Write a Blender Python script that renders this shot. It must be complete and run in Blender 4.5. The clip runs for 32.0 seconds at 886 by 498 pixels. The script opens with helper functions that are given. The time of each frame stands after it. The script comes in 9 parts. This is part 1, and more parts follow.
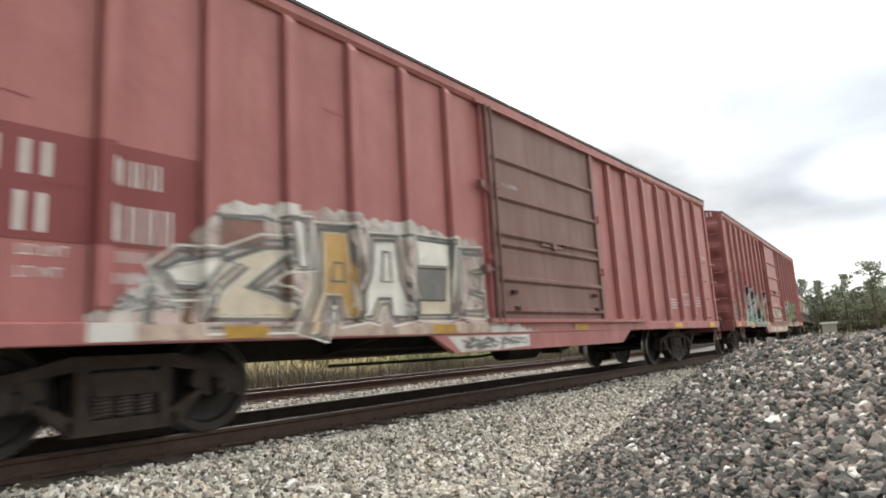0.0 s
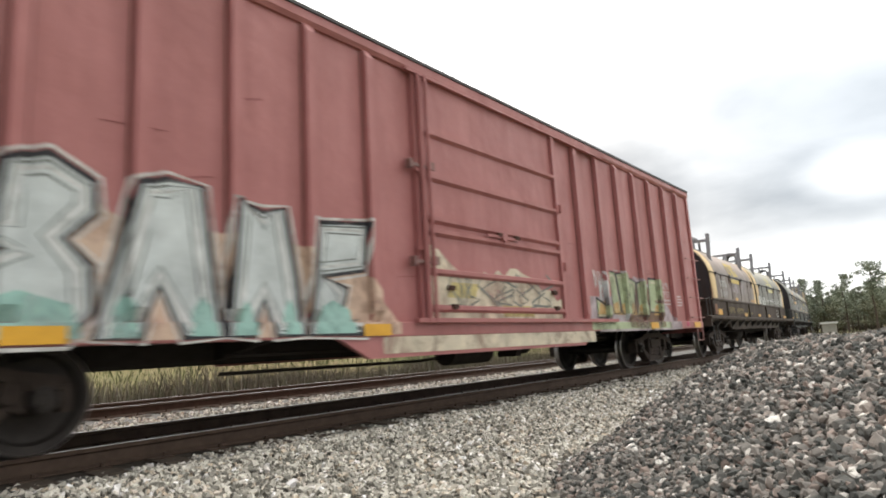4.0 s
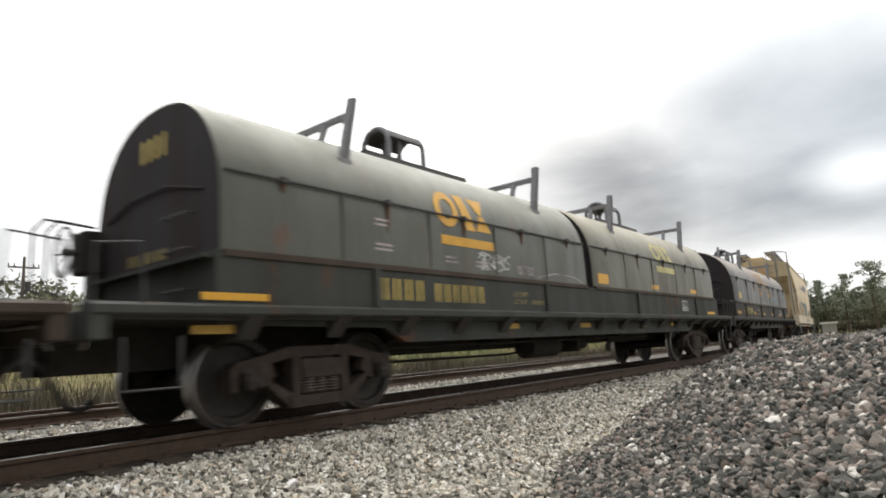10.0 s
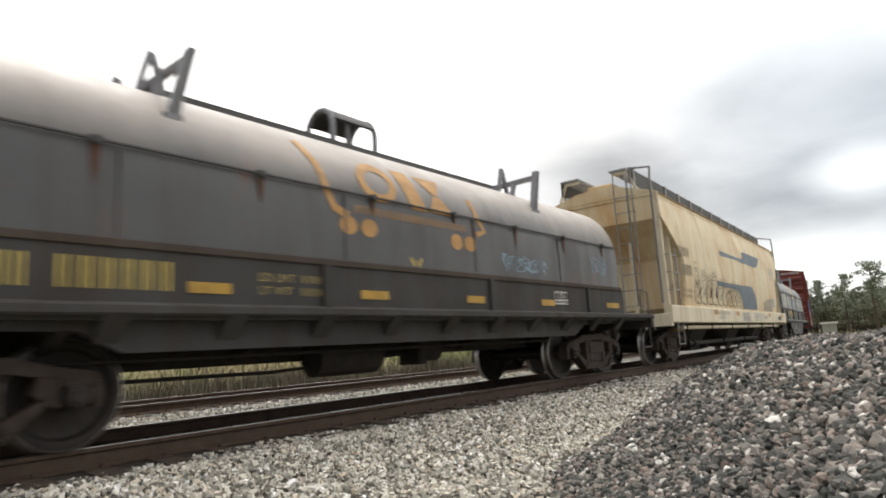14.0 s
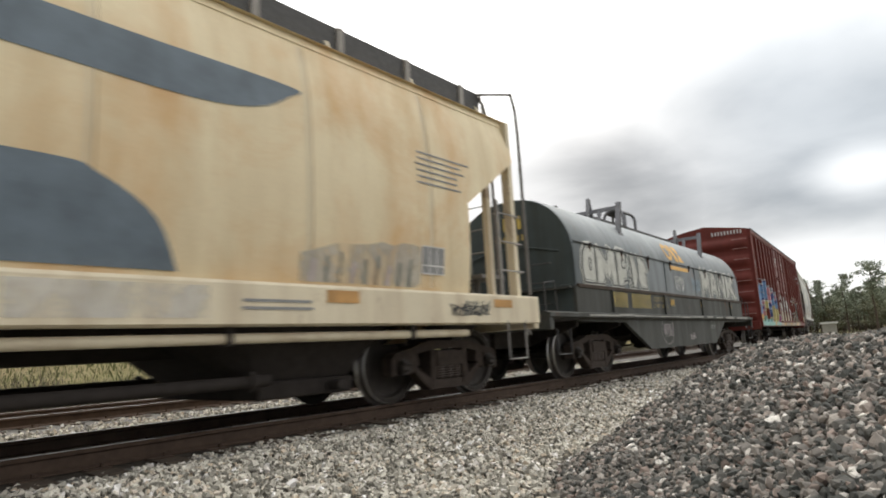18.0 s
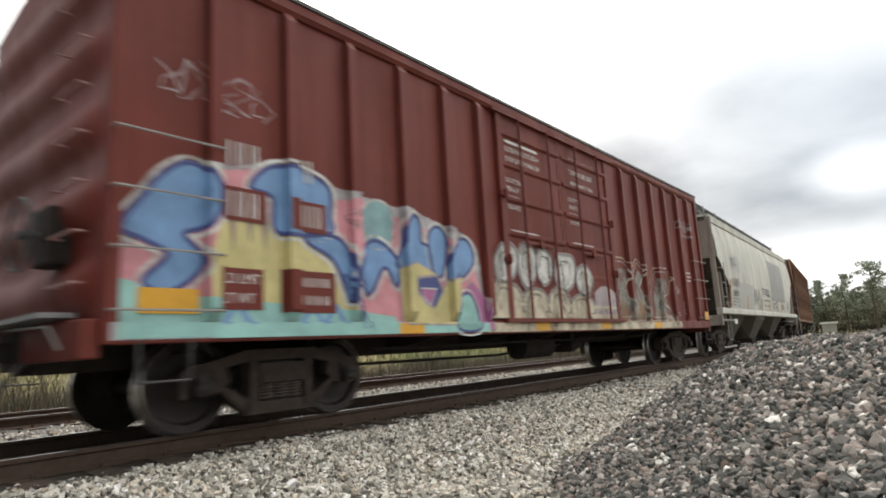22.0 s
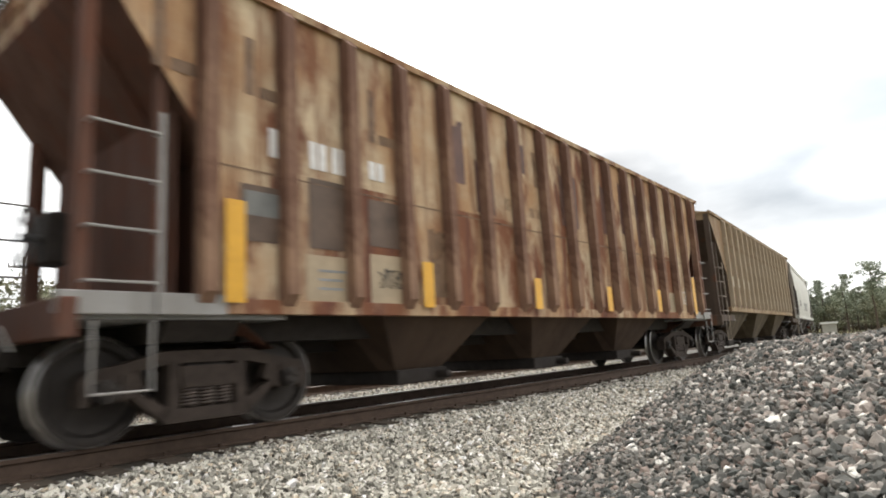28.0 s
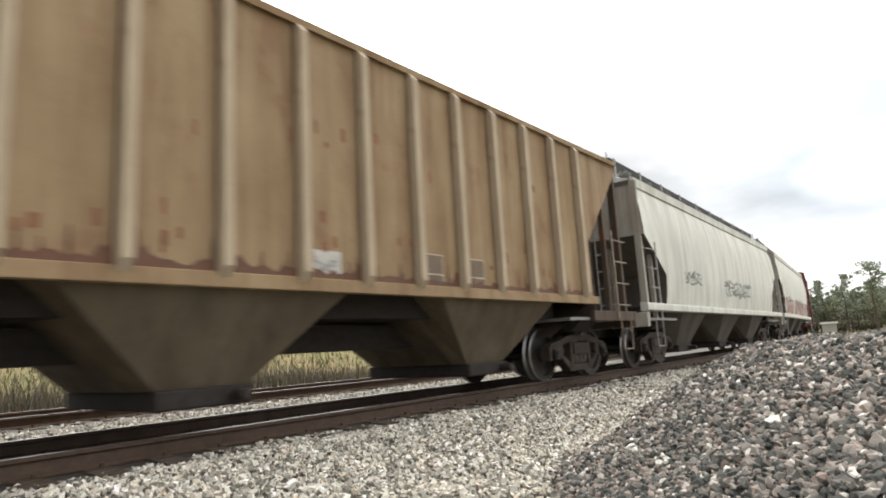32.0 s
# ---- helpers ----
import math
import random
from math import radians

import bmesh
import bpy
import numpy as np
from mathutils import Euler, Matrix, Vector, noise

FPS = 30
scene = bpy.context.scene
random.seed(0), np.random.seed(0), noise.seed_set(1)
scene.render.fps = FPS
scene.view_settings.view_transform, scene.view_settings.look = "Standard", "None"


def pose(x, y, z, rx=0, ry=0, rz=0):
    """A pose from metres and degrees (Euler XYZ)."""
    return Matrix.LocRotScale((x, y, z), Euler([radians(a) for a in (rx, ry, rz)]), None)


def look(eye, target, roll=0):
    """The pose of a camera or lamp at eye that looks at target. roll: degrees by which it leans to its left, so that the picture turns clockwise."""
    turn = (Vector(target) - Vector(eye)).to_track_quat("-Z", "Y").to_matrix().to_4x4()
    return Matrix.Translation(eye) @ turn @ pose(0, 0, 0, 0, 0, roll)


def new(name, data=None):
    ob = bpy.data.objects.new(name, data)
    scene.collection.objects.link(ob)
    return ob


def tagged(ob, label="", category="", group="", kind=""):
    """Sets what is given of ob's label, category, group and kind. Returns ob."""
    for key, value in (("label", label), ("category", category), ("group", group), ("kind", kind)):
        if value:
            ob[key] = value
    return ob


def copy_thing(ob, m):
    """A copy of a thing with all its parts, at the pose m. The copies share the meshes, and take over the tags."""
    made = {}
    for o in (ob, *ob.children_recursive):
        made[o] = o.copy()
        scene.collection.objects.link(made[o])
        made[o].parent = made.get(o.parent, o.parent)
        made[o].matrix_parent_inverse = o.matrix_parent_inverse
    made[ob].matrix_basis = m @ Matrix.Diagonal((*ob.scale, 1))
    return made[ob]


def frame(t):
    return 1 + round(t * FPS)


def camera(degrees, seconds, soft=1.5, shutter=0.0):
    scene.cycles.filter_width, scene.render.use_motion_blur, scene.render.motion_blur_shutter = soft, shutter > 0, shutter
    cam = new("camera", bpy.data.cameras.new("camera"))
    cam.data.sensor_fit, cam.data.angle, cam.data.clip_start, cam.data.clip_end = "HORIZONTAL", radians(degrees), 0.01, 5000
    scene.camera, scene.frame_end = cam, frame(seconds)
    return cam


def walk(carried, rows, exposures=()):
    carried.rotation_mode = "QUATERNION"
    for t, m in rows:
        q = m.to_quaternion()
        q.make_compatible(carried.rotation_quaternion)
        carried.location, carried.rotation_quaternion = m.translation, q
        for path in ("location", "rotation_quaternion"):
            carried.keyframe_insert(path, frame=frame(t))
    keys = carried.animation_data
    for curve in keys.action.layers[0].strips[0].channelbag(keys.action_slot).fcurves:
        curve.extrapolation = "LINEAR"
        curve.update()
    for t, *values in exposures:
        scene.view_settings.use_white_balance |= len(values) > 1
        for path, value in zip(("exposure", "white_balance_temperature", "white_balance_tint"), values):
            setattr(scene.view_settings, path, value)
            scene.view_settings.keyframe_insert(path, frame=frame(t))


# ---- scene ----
cam = camera(72.07, 32.0, soft=1.85, shutter=0.45)
EYE = Vector((0.0, 0.0, 0.642))
AIM = Vector((math.cos(0.6922) * math.cos(0.16366), math.sin(0.6922) * math.cos(0.16366), math.sin(0.16366)))
STAND = look(EYE, EYE + AIM, roll=-3.282)
walk(cam, [(0.0, STAND), (32.0, STAND)], exposures=[(0.0, 0.24), (3.0, 0.2), (5.5, 0.1), (7.0, -0.12), (10.0, -0.2), (14.0, -0.08), (17.0, -0.16), (20.0, -0.2), (22.0, 0.03), (23.0, 0.14), (25.0, 0.28), (28.0, 0.38), (30.0, 0.46), (32.0, 0.44)])

# ---- the line of the track: straight, then a left-hand arc ----
TRACK_Y, BEND_AT, BEND = 6.486, 5.835, 0.0031528


def on_track(s, off=0.0, z=0.0):
    """The place at s metres along the track, off metres to the left of its middle."""
    u = max(s - BEND_AT, 0.0) * BEND
    x = BEND_AT + math.sin(u) / BEND if s > BEND_AT else s
    y = TRACK_Y + (1 - math.cos(u)) / BEND
    return Vector((x - off * math.sin(u), y + off * math.cos(u), z))


def rolled(t):
    """How far the train has gone by t seconds."""
    return 5.28095 * t + 0.0034140 * t * t + 0.00012367 * t ** 3


# ---- world and sun: a bright overcast with broken grey undersides ----
world = bpy.data.worlds.new("overcast_sky")
scene.world = world
world.use_nodes = True
wn = world.node_tree
wn.nodes.clear()


def wnode(kind, **kw):
    n = wn.nodes.new(kind)
    for k, v in kw.items():
        n.inputs[k].default_value = v
    return n


SUN_UP, SUN_ROUND = radians(60), radians(18)
SUN_WAY = Vector((math.cos(SUN_UP) * 0.31, math.cos(SUN_UP) * 0.95, math.sin(SUN_UP)))
THIN_CLOUD = Vector((0.50, 0.14, 0.855))
GREY_BANK = Vector((0.905, 0.345, 0.235))
GREY_ARM = Vector((0.955, 0.140, 0.262))
BLUE_VEIL = Vector((0.925, 0.010, 0.370))
CLOUD_GAP = Vector((0.976, 0.068, 0.207))
LOW_GAP = Vector((0.985, 0.135, 0.085))
w_out = wn.nodes.new("ShaderNodeOutputWorld")
w_sky = wn.nodes.new("ShaderNodeTexSky")
w_sky.sky_type, w_sky.sun_disc = "NISHITA", False
w_sky.sun_elevation, w_sky.sun_rotation = SUN_UP, SUN_ROUND
L = wn.links.new
w_co = wn.nodes.new("ShaderNodeTexCoord").outputs["Generated"]


def wmath(op, a, b, c=None):
    n = wn.nodes.new("ShaderNodeMath")
    n.operation = op
    for k, v in enumerate((a, b, c)):
        if isinstance(v, (int, float)):
            n.inputs[k].default_value = v
        elif v is not None:
            L(v, n.inputs[k])
    return n.outputs[0]


def around(way, near, far, flat):
    """One near a direction of the sky, falling to nothing with distance from it."""
    sub = wn.nodes.new("ShaderNodeVectorMath")
    sub.operation = "SUBTRACT"
    L(w_co, sub.inputs[0])
    sub.inputs[1].default_value = way
    mul = wn.nodes.new("ShaderNodeVectorMath")
    mul.operation = "MULTIPLY"
    L(sub.outputs[0], mul.inputs[0])
    mul.inputs[1].default_value = (1, 1, flat)
    ln = wn.nodes.new("ShaderNodeVectorMath")
    ln.operation = "LENGTH"
    L(mul.outputs[0], ln.inputs[0])
    r = wn.nodes.new("ShaderNodeMapRange")
    r.interpolation_type = "SMOOTHSTEP"
    for k, v in zip(("From Min", "From Max", "To Min", "To Max"), (near, far, 1.0, 0.0)):
        r.inputs[k].default_value = v
    L(ln.outputs["Value"], r.inputs["Value"])
    return r.outputs[0]


def layer_noise(scale, detail, rough, offset, distort=0.0):
    """Noise on a flat cloud layer overhead, so that the lumps crowd together towards the horizon."""
    sep = wn.nodes.new("ShaderNodeSeparateXYZ")
    L(w_co, sep.inputs[0])
    up = wmath("ADD", wmath("MAXIMUM", sep.outputs[2], 0.0), 0.16)
    flat_co = wn.nodes.new("ShaderNodeCombineXYZ")
    L(wmath("DIVIDE", sep.outputs[0], up), flat_co.inputs[0])
    L(wmath("DIVIDE", sep.outputs[1], up), flat_co.inputs[1])
    flat_co.inputs[2].default_value = offset
    n = wnode("ShaderNodeTexNoise", Scale=scale, Detail=detail, Roughness=rough, Distortion=distort)
    L(flat_co.outputs[0], n.inputs["Vector"])
    return n.outputs["Fac"]


def stretch_to(fac, lo, hi, a=0.0, b=1.0):
    r = wn.nodes.new("ShaderNodeMapRange")
    r.interpolation_type = "SMOOTHSTEP"
    for k, v in zip(("From Min", "From Max", "To Min", "To Max"), (lo, hi, a, b)):
        r.inputs[k].default_value = v
    L(fac, r.inputs["Value"])
    return r.outputs[0]


w_lump = stretch_to(layer_noise(0.62, 5.0, 0.45, 3.1, 0.1), 0.30, 0.70)
w_wisp = stretch_to(layer_noise(1.9, 5.0, 0.5, 7.7, 0.2), 0.28, 0.74)
w_body = wmath("MAXIMUM", wmath("MAXIMUM", around(GREY_BANK, 0.02, 0.52, 1.9), wmath("MULTIPLY", around(GREY_ARM, 0.10, 0.46, 1.4), 0.97)), 0.08)
w_body = wmath("MULTIPLY", w_body, wmath("MULTIPLY_ADD", around(CLOUD_GAP, 0.01, 0.10, 1.9), -0.5, 1.0))
w_body = wmath("MULTIPLY", w_body, wmath("MULTIPLY_ADD", around(LOW_GAP, 0.03, 0.17, 2.2), -0.45, 1.0))
w_body = wmath("MULTIPLY", w_body, wmath("MULTIPLY_ADD", w_lump, 0.26, 0.86))
w_thick = wmath("MULTIPLY", w_body, wmath("MULTIPLY_ADD", w_wisp, 0.14, 0.74))
w_veil = wmath("MULTIPLY", around(BLUE_VEIL, 0.10, 0.42, 1.0), 0.30)
w_dot = wn.nodes.new("ShaderNodeVectorMath")
w_dot.operation = "DOT_PRODUCT"
w_dot.inputs[1].default_value = THIN_CLOUD
L(w_co, w_dot.inputs[0])
w_ramp = wn.nodes.new("ShaderNodeValToRGB")
els = w_ramp.color_ramp.elements
els[0].position, els[0].color = 0.22, (0.26, 0.275, 0.295, 1)
els[1].position, els[1].color = 0.98, (4.2, 4.1, 3.95, 1)
for k, c in ((0.45, (0.74, 0.76, 0.79, 1)), (0.60, (1.08, 1.09, 1.10, 1)), (0.78, (1.72, 1.70, 1.66, 1))):
    els.new(k).color = c
L(wmath("MULTIPLY_ADD", w_dot.outputs["Value"], 0.5, 0.5), w_ramp.inputs[0])
w_cloud = wn.nodes.new("ShaderNodeMix")
w_cloud.data_type, w_cloud.blend_type = "RGBA", "MIX"
L(w_thick, w_cloud.inputs[0])
L(w_ramp.outputs[0], w_cloud.inputs[6])
w_cloud.inputs[7].default_value = (0.075, 0.088, 0.105, 1)
w_tint = wn.nodes.new("ShaderNodeMix")
w_tint.data_type, w_tint.blend_type = "RGBA", "MIX"
L(w_veil, w_tint.inputs[0])
L(w_cloud.outputs[2], w_tint.inputs[6])
w_tint.inputs[7].default_value = (0.60, 0.78, 0.95, 1)
w_add = wn.nodes.new("ShaderNodeMix")
w_add.data_type = "RGBA"
w_add.inputs[0].default_value = 0.92
w_gain = wn.nodes.new("ShaderNodeMix")
w_gain.data_type, w_gain.blend_type = "RGBA", "MULTIPLY"
w_gain.inputs[0].default_value = 1.0
w_gain.inputs[7].default_value = (0.10, 0.10, 0.10, 1)
w_bg = wnode("ShaderNodeBackground", Strength=1.0)
L(w_sky.outputs[0], w_gain.inputs[6])
L(w_gain.outputs[2], w_add.inputs[6])
L(w_tint.outputs[2], w_add.inputs[7])
L(w_add.outputs[2], w_bg.inputs["Color"])
L(w_bg.outputs[0], w_out.inputs["Surface"])

sun_data = bpy.data.lights.new("sun", "SUN")
sun_data.energy, sun_data.angle, sun_data.color = 1.0, radians(30), (1.0, 0.965, 0.91)
sun = new("sun", sun_data)
sun.matrix_world = look((0, 0, 30), Vector((0, 0, 30)) - SUN_WAY)


# ---- materials ----
def nodes_of(name):
    m = bpy.data.materials.new(name)
    m.use_nodes = True
    t = m.node_tree
    return m, t, t.nodes["Principled BSDF"], t.links.new


def nz(t, link, co, scale, detail=5.0, rough=0.55, stretch=None, distort=0.0):
    """A noise on object coordinates; stretch squeezes them first."""
    n = t.nodes.new("ShaderNodeTexNoise")
    n.inputs["Scale"].default_value, n.inputs["Detail"].default_value = scale, detail
    n.inputs["Roughness"].default_value, n.inputs["Distortion"].default_value = rough, distort
    if stretch:
        mp = t.nodes.new("ShaderNodeMapping")
        mp.inputs["Scale"].default_value = stretch
        link(co, mp.inputs[0])
        co = mp.outputs[0]
    link(co, n.inputs["Vector"])
    return n.outputs["Fac"]


def ramp(t, link, fac, lo, hi, a=(0, 0, 0, 1), b=(1, 1, 1, 1)):
    r = t.nodes.new("ShaderNodeValToRGB")
    e = r.color_ramp.elements
    e[0].position, e[0].color = lo, (*a[:3], 1)
    e[1].position, e[1].color = hi, (*b[:3], 1)
    link(fac, r.inputs[0])
    return r.outputs[0]


def mixc(t, link, fac, a, b, blend="MIX"):
    n = t.nodes.new("ShaderNodeMix")
    n.data_type, n.blend_type = "RGBA", blend
    for sock, v in ((n.inputs[0], fac), (n.inputs[6], a), (n.inputs[7], b)):
        if isinstance(v, (int, float)):
            sock.default_value = v
        elif isinstance(v, tuple):
            sock.default_value = (*v[:3], 1)
        else:
            link(v, sock)
    return n.outputs[2]


def times(t, link, a, k):
    n = t.nodes.new("ShaderNodeMath")
    n.operation = "MULTIPLY"
    link(a, n.inputs[0])
    n.inputs[1].default_value = k
    return n.outputs[0]


def bumped(t, link, bsdf, fac, strength, distance):
    b = t.nodes.new("ShaderNodeBump")
    b.inputs["Strength"].default_value, b.inputs["Distance"].default_value = strength, distance
    link(fac, b.inputs["Height"])
    link(b.outputs[0], bsdf.inputs["Normal"])
    return b


def weathered(name, col, col2, dirt=(0.06, 0.045, 0.035), streak=0.35, rust=(0.16, 0.055, 0.022), rusty=0.0, rough=0.55, dents=0.35, blotch=0.9, spec=0.35, soft=0.09, bloom_size=1.6, dust_sheen=None):
    """Old paint on steel: faded patches, run-down dirt, rust blooms, dents."""
    m, t, b, link = nodes_of(name)
    co = t.nodes.new("ShaderNodeTexCoord").outputs["Object"]
    big = nz(t, link, co, blotch, 6, 0.6)
    c = mixc(t, link, ramp(t, link, big, 0.36, 0.66), col, col2)
    run = nz(t, link, co, 1.0, 7, 0.62, (3.2, 3.2, 0.28), 0.3)
    c = mixc(t, link, times(t, link, ramp(t, link, run, 0.44, 0.74), streak), c, dirt)
    if rusty > 0:
        bloom = nz(t, link, co, bloom_size, 9, 0.68, (1.0, 1.0, 0.62), 0.6)
        edge = 0.60 - 0.22 * rusty
        c = mixc(t, link, times(t, link, ramp(t, link, bloom, edge, edge + soft), min(1.0, 0.5 + rusty * 0.5)), c, rust)
    # paler on upward faces: dust tint with the sky's sheen painted in
    if dust_sheen:
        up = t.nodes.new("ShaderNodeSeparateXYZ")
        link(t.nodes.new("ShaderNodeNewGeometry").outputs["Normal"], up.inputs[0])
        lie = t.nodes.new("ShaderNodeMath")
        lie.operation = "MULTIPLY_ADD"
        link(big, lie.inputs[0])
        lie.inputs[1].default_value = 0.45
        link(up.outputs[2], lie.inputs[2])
        c = mixc(t, link, times(t, link, ramp(t, link, lie.outputs[0], 0.40, 0.82), dust_sheen[1]), c, dust_sheen[0])
    grain = nz(t, link, co, 34, 4, 0.6)
    c = mixc(t, link, 0.22, c, ramp(t, link, grain, 0.25, 0.75, (0.62, 0.60, 0.58), (1, 1, 1)), "MULTIPLY")
    link(c, b.inputs["Base Color"])
    r = ramp(t, link, run, 0.3, 0.75, (rough - 0.1,) * 3, (min(1, rough + 0.2),) * 3)
    link(r, b.inputs["Roughness"])
    b.inputs["Specular IOR Level"].default_value = spec
    wave = nz(t, link, co, 1.5, 3, 0.45, (1.0, 1.0, 0.8))
    sum_ = t.nodes.new("ShaderNodeMath")
    sum_.operation = "MULTIPLY_ADD"
    link(grain, sum_.inputs[0])
    sum_.inputs[1].default_value = 0.04
    link(wave, sum_.inputs[2])
    bumped(t, link, b, sum_.outputs[0], dents, 0.05)
    return m


def plain(name, col, rough=0.6, metal=0.0, vary=0.35, scale=9.0, relief=0.2, spec=0.4):
    m, t, b, link = nodes_of(name)
    co = t.nodes.new("ShaderNodeTexCoord").outputs["Object"]
    n1 = nz(t, link, co, scale, 6, 0.6)
    dark = tuple(c * (1 - vary) for c in col)
    c = mixc(t, link, ramp(t, link, n1, 0.3, 0.7), dark, col)
    n2 = nz(t, link, co, scale * 6, 3)
    link(mixc(t, link, 0.2, c, ramp(t, link, n2, 0.2, 0.8, (0.6, 0.6, 0.6), (1, 1, 1)), "MULTIPLY"), b.inputs["Base Color"])
    b.inputs["Roughness"].default_value, b.inputs["Metallic"].default_value = rough, metal
    b.inputs["Specular IOR Level"].default_value = spec
    bumped(t, link, b, n2, relief, 0.006)
    return m


def by_piece(name, stops, rough=0.9, island=True, scale=60.0, relief=0.5, spec=0.25):
    """Stone or leaf colours that change from piece to piece."""
    m, t, b, link = nodes_of(name)
    if island:
        fac = t.nodes.new("ShaderNodeNewGeometry").outputs["Random Per Island"]
    else:
        fac = t.nodes.new("ShaderNodeObjectInfo").outputs["Random"]
    r = t.nodes.new("ShaderNodeValToRGB")
    e = r.color_ramp.elements
    e[0].position, e[0].color = stops[0][0], (*stops[0][1], 1)
    e[1].position, e[1].color = stops[-1][0], (*stops[-1][1], 1)
    for p, col in stops[1:-1]:
        e.new(p).color = (*col, 1)
    link(fac, r.inputs[0])
    co = t.nodes.new("ShaderNodeTexCoord").outputs["Object"]
    g = nz(t, link, co, scale, 4, 0.65)
    link(mixc(t, link, 0.5, r.outputs[0], ramp(t, link, g, 0.25, 0.75, (0.55, 0.55, 0.55), (1.15, 1.13, 1.1)), "MULTIPLY"), b.inputs["Base Color"])
    b.inputs["Roughness"].default_value = rough
    b.inputs["Specular IOR Level"].default_value = spec
    bumped(t, link, b, g, relief, 0.004)
    return m


M = {}
M["box_red"] = weathered("faded_oxide_paint", (0.40, 0.160, 0.152), (0.335, 0.126, 0.120), (0.22, 0.095, 0.088), 0.4, rough=0.5, dents=1.0, spec=0.32)
# the oxide paint again for the ends: grime, plus their shade in the colour
M["box_red_end"] = weathered("grimy_shaded_oxide_end_paint", (0.285, 0.105, 0.100), (0.22, 0.082, 0.078), (0.085, 0.045, 0.042), 0.75, rough=0.62, dents=1.0, spec=0.2)
M["box_red_dark"] = weathered("oxide_paint_patch", (0.23, 0.06, 0.06), (0.20, 0.05, 0.05), (0.12, 0.05, 0.045), 0.3)
M["box_brown"] = weathered("brown_door_paint", (0.225, 0.125, 0.112), (0.18, 0.096, 0.086), (0.10, 0.06, 0.05), 0.4, dents=0.3)
M["box_maroon"] = weathered("maroon_paint", (0.172, 0.036, 0.027), (0.132, 0.028, 0.021), (0.06, 0.026, 0.02), 0.4, dents=0.35, spec=0.22)
M["coil_brown"] = weathered("grimy_brown_grey_paint", (0.155, 0.115, 0.092), (0.118, 0.086, 0.069), (0.07, 0.05, 0.04), 0.5, rusty=0.12, rough=0.45, spec=0.35, dust_sheen=((0.40, 0.31, 0.25), 0.85))
M["coil_green"] = weathered("grey_green_paint", (0.105, 0.11, 0.095), (0.082, 0.088, 0.076), (0.065, 0.057, 0.045), 0.45, rusty=0.06, rough=0.45, spec=0.35, dust_sheen=((0.35, 0.35, 0.30), 0.78))
M["coil_olive"] = weathered("stained_grey_olive_paint", (0.140, 0.142, 0.115), (0.108, 0.11, 0.09), (0.085, 0.062, 0.04), 0.5, rust=(0.09, 0.055, 0.035), rusty=0.12, rough=0.45, spec=0.35, dust_sheen=((0.44, 0.41, 0.32), 0.8))
M["coil_dark"] = weathered("dark_grey_paint", (0.086, 0.086, 0.090), (0.070, 0.070, 0.074), (0.05, 0.042, 0.036), 0.4, rusty=0.04, rough=0.45, spec=0.35, dust_sheen=((0.38, 0.335, 0.30), 0.9))
M["coil_blue"] = weathered("blue_grey_paint", (0.125, 0.148, 0.16), (0.098, 0.115, 0.125), (0.07, 0.065, 0.055), 0.35, rusty=0.05, rough=0.45, spec=0.35, dust_sheen=((0.32, 0.345, 0.35), 0.7))
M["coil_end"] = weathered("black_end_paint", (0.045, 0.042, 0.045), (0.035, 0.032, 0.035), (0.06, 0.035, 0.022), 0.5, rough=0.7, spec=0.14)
M["coil_side_dark"] = weathered("dark_green_grey_sill_paint", (0.062, 0.066, 0.06), (0.048, 0.052, 0.047), (0.04, 0.035, 0.028), 0.4, rusty=0.05, rough=0.7, spec=0.14)
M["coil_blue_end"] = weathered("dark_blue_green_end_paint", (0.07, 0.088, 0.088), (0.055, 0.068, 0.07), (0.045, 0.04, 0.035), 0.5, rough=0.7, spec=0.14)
M["coil_yellow"] = weathered("scuffed_yellow_paint", (0.76, 0.58, 0.30), (0.66, 0.48, 0.23), (0.16, 0.07, 0.03), 0.55, rusty=0.35)
M["sill_grey"] = weathered("grimy_sill_paint", (0.075, 0.058, 0.047), (0.057, 0.045, 0.037), (0.04, 0.028, 0.022), 0.5, rusty=0.0, rough=0.7, spec=0.14)
M["sill_green"] = weathered("dark_green_grey_sill_paint", (0.064, 0.067, 0.062), (0.050, 0.052, 0.048), (0.045, 0.04, 0.032), 0.55, rusty=0.03, rough=0.6, spec=0.2)
M["sill_dark"] = weathered("dark_sill_paint", (0.065, 0.062, 0.06), (0.05, 0.048, 0.046), (0.045, 0.03, 0.022), 0.5, rusty=0.0, rough=0.7, spec=0.14)
M["cream"] = weathered("rust_stained_cream_paint", (0.74, 0.64, 0.44), (0.68, 0.57, 0.38), (0.48, 0.36, 0.21), 0.5, rust=(0.56, 0.32, 0.13), rusty=0.66, dents=0.25, blotch=0.5, soft=0.24, bloom_size=0.75)
M["cream_sill"] = weathered("cream_sill_paint", (0.70, 0.62, 0.46), (0.62, 0.55, 0.41), (0.30, 0.20, 0.12), 0.5, rusty=0.08)
M["hop_white"] = weathered("off_white_paint", (0.57, 0.57, 0.52), (0.49, 0.49, 0.445), (0.27, 0.25, 0.21), 0.6, dents=0.25, blotch=0.5)
M["hop_grey"] = weathered("grey_end_paint", (0.30, 0.29, 0.28), (0.25, 0.245, 0.235), (0.14, 0.12, 0.10), 0.5)
M["hop_grimy"] = weathered("grimy_off_white_end_paint", (0.36, 0.335, 0.295), (0.27, 0.245, 0.21), (0.12, 0.09, 0.07), 0.95, dents=0.25)
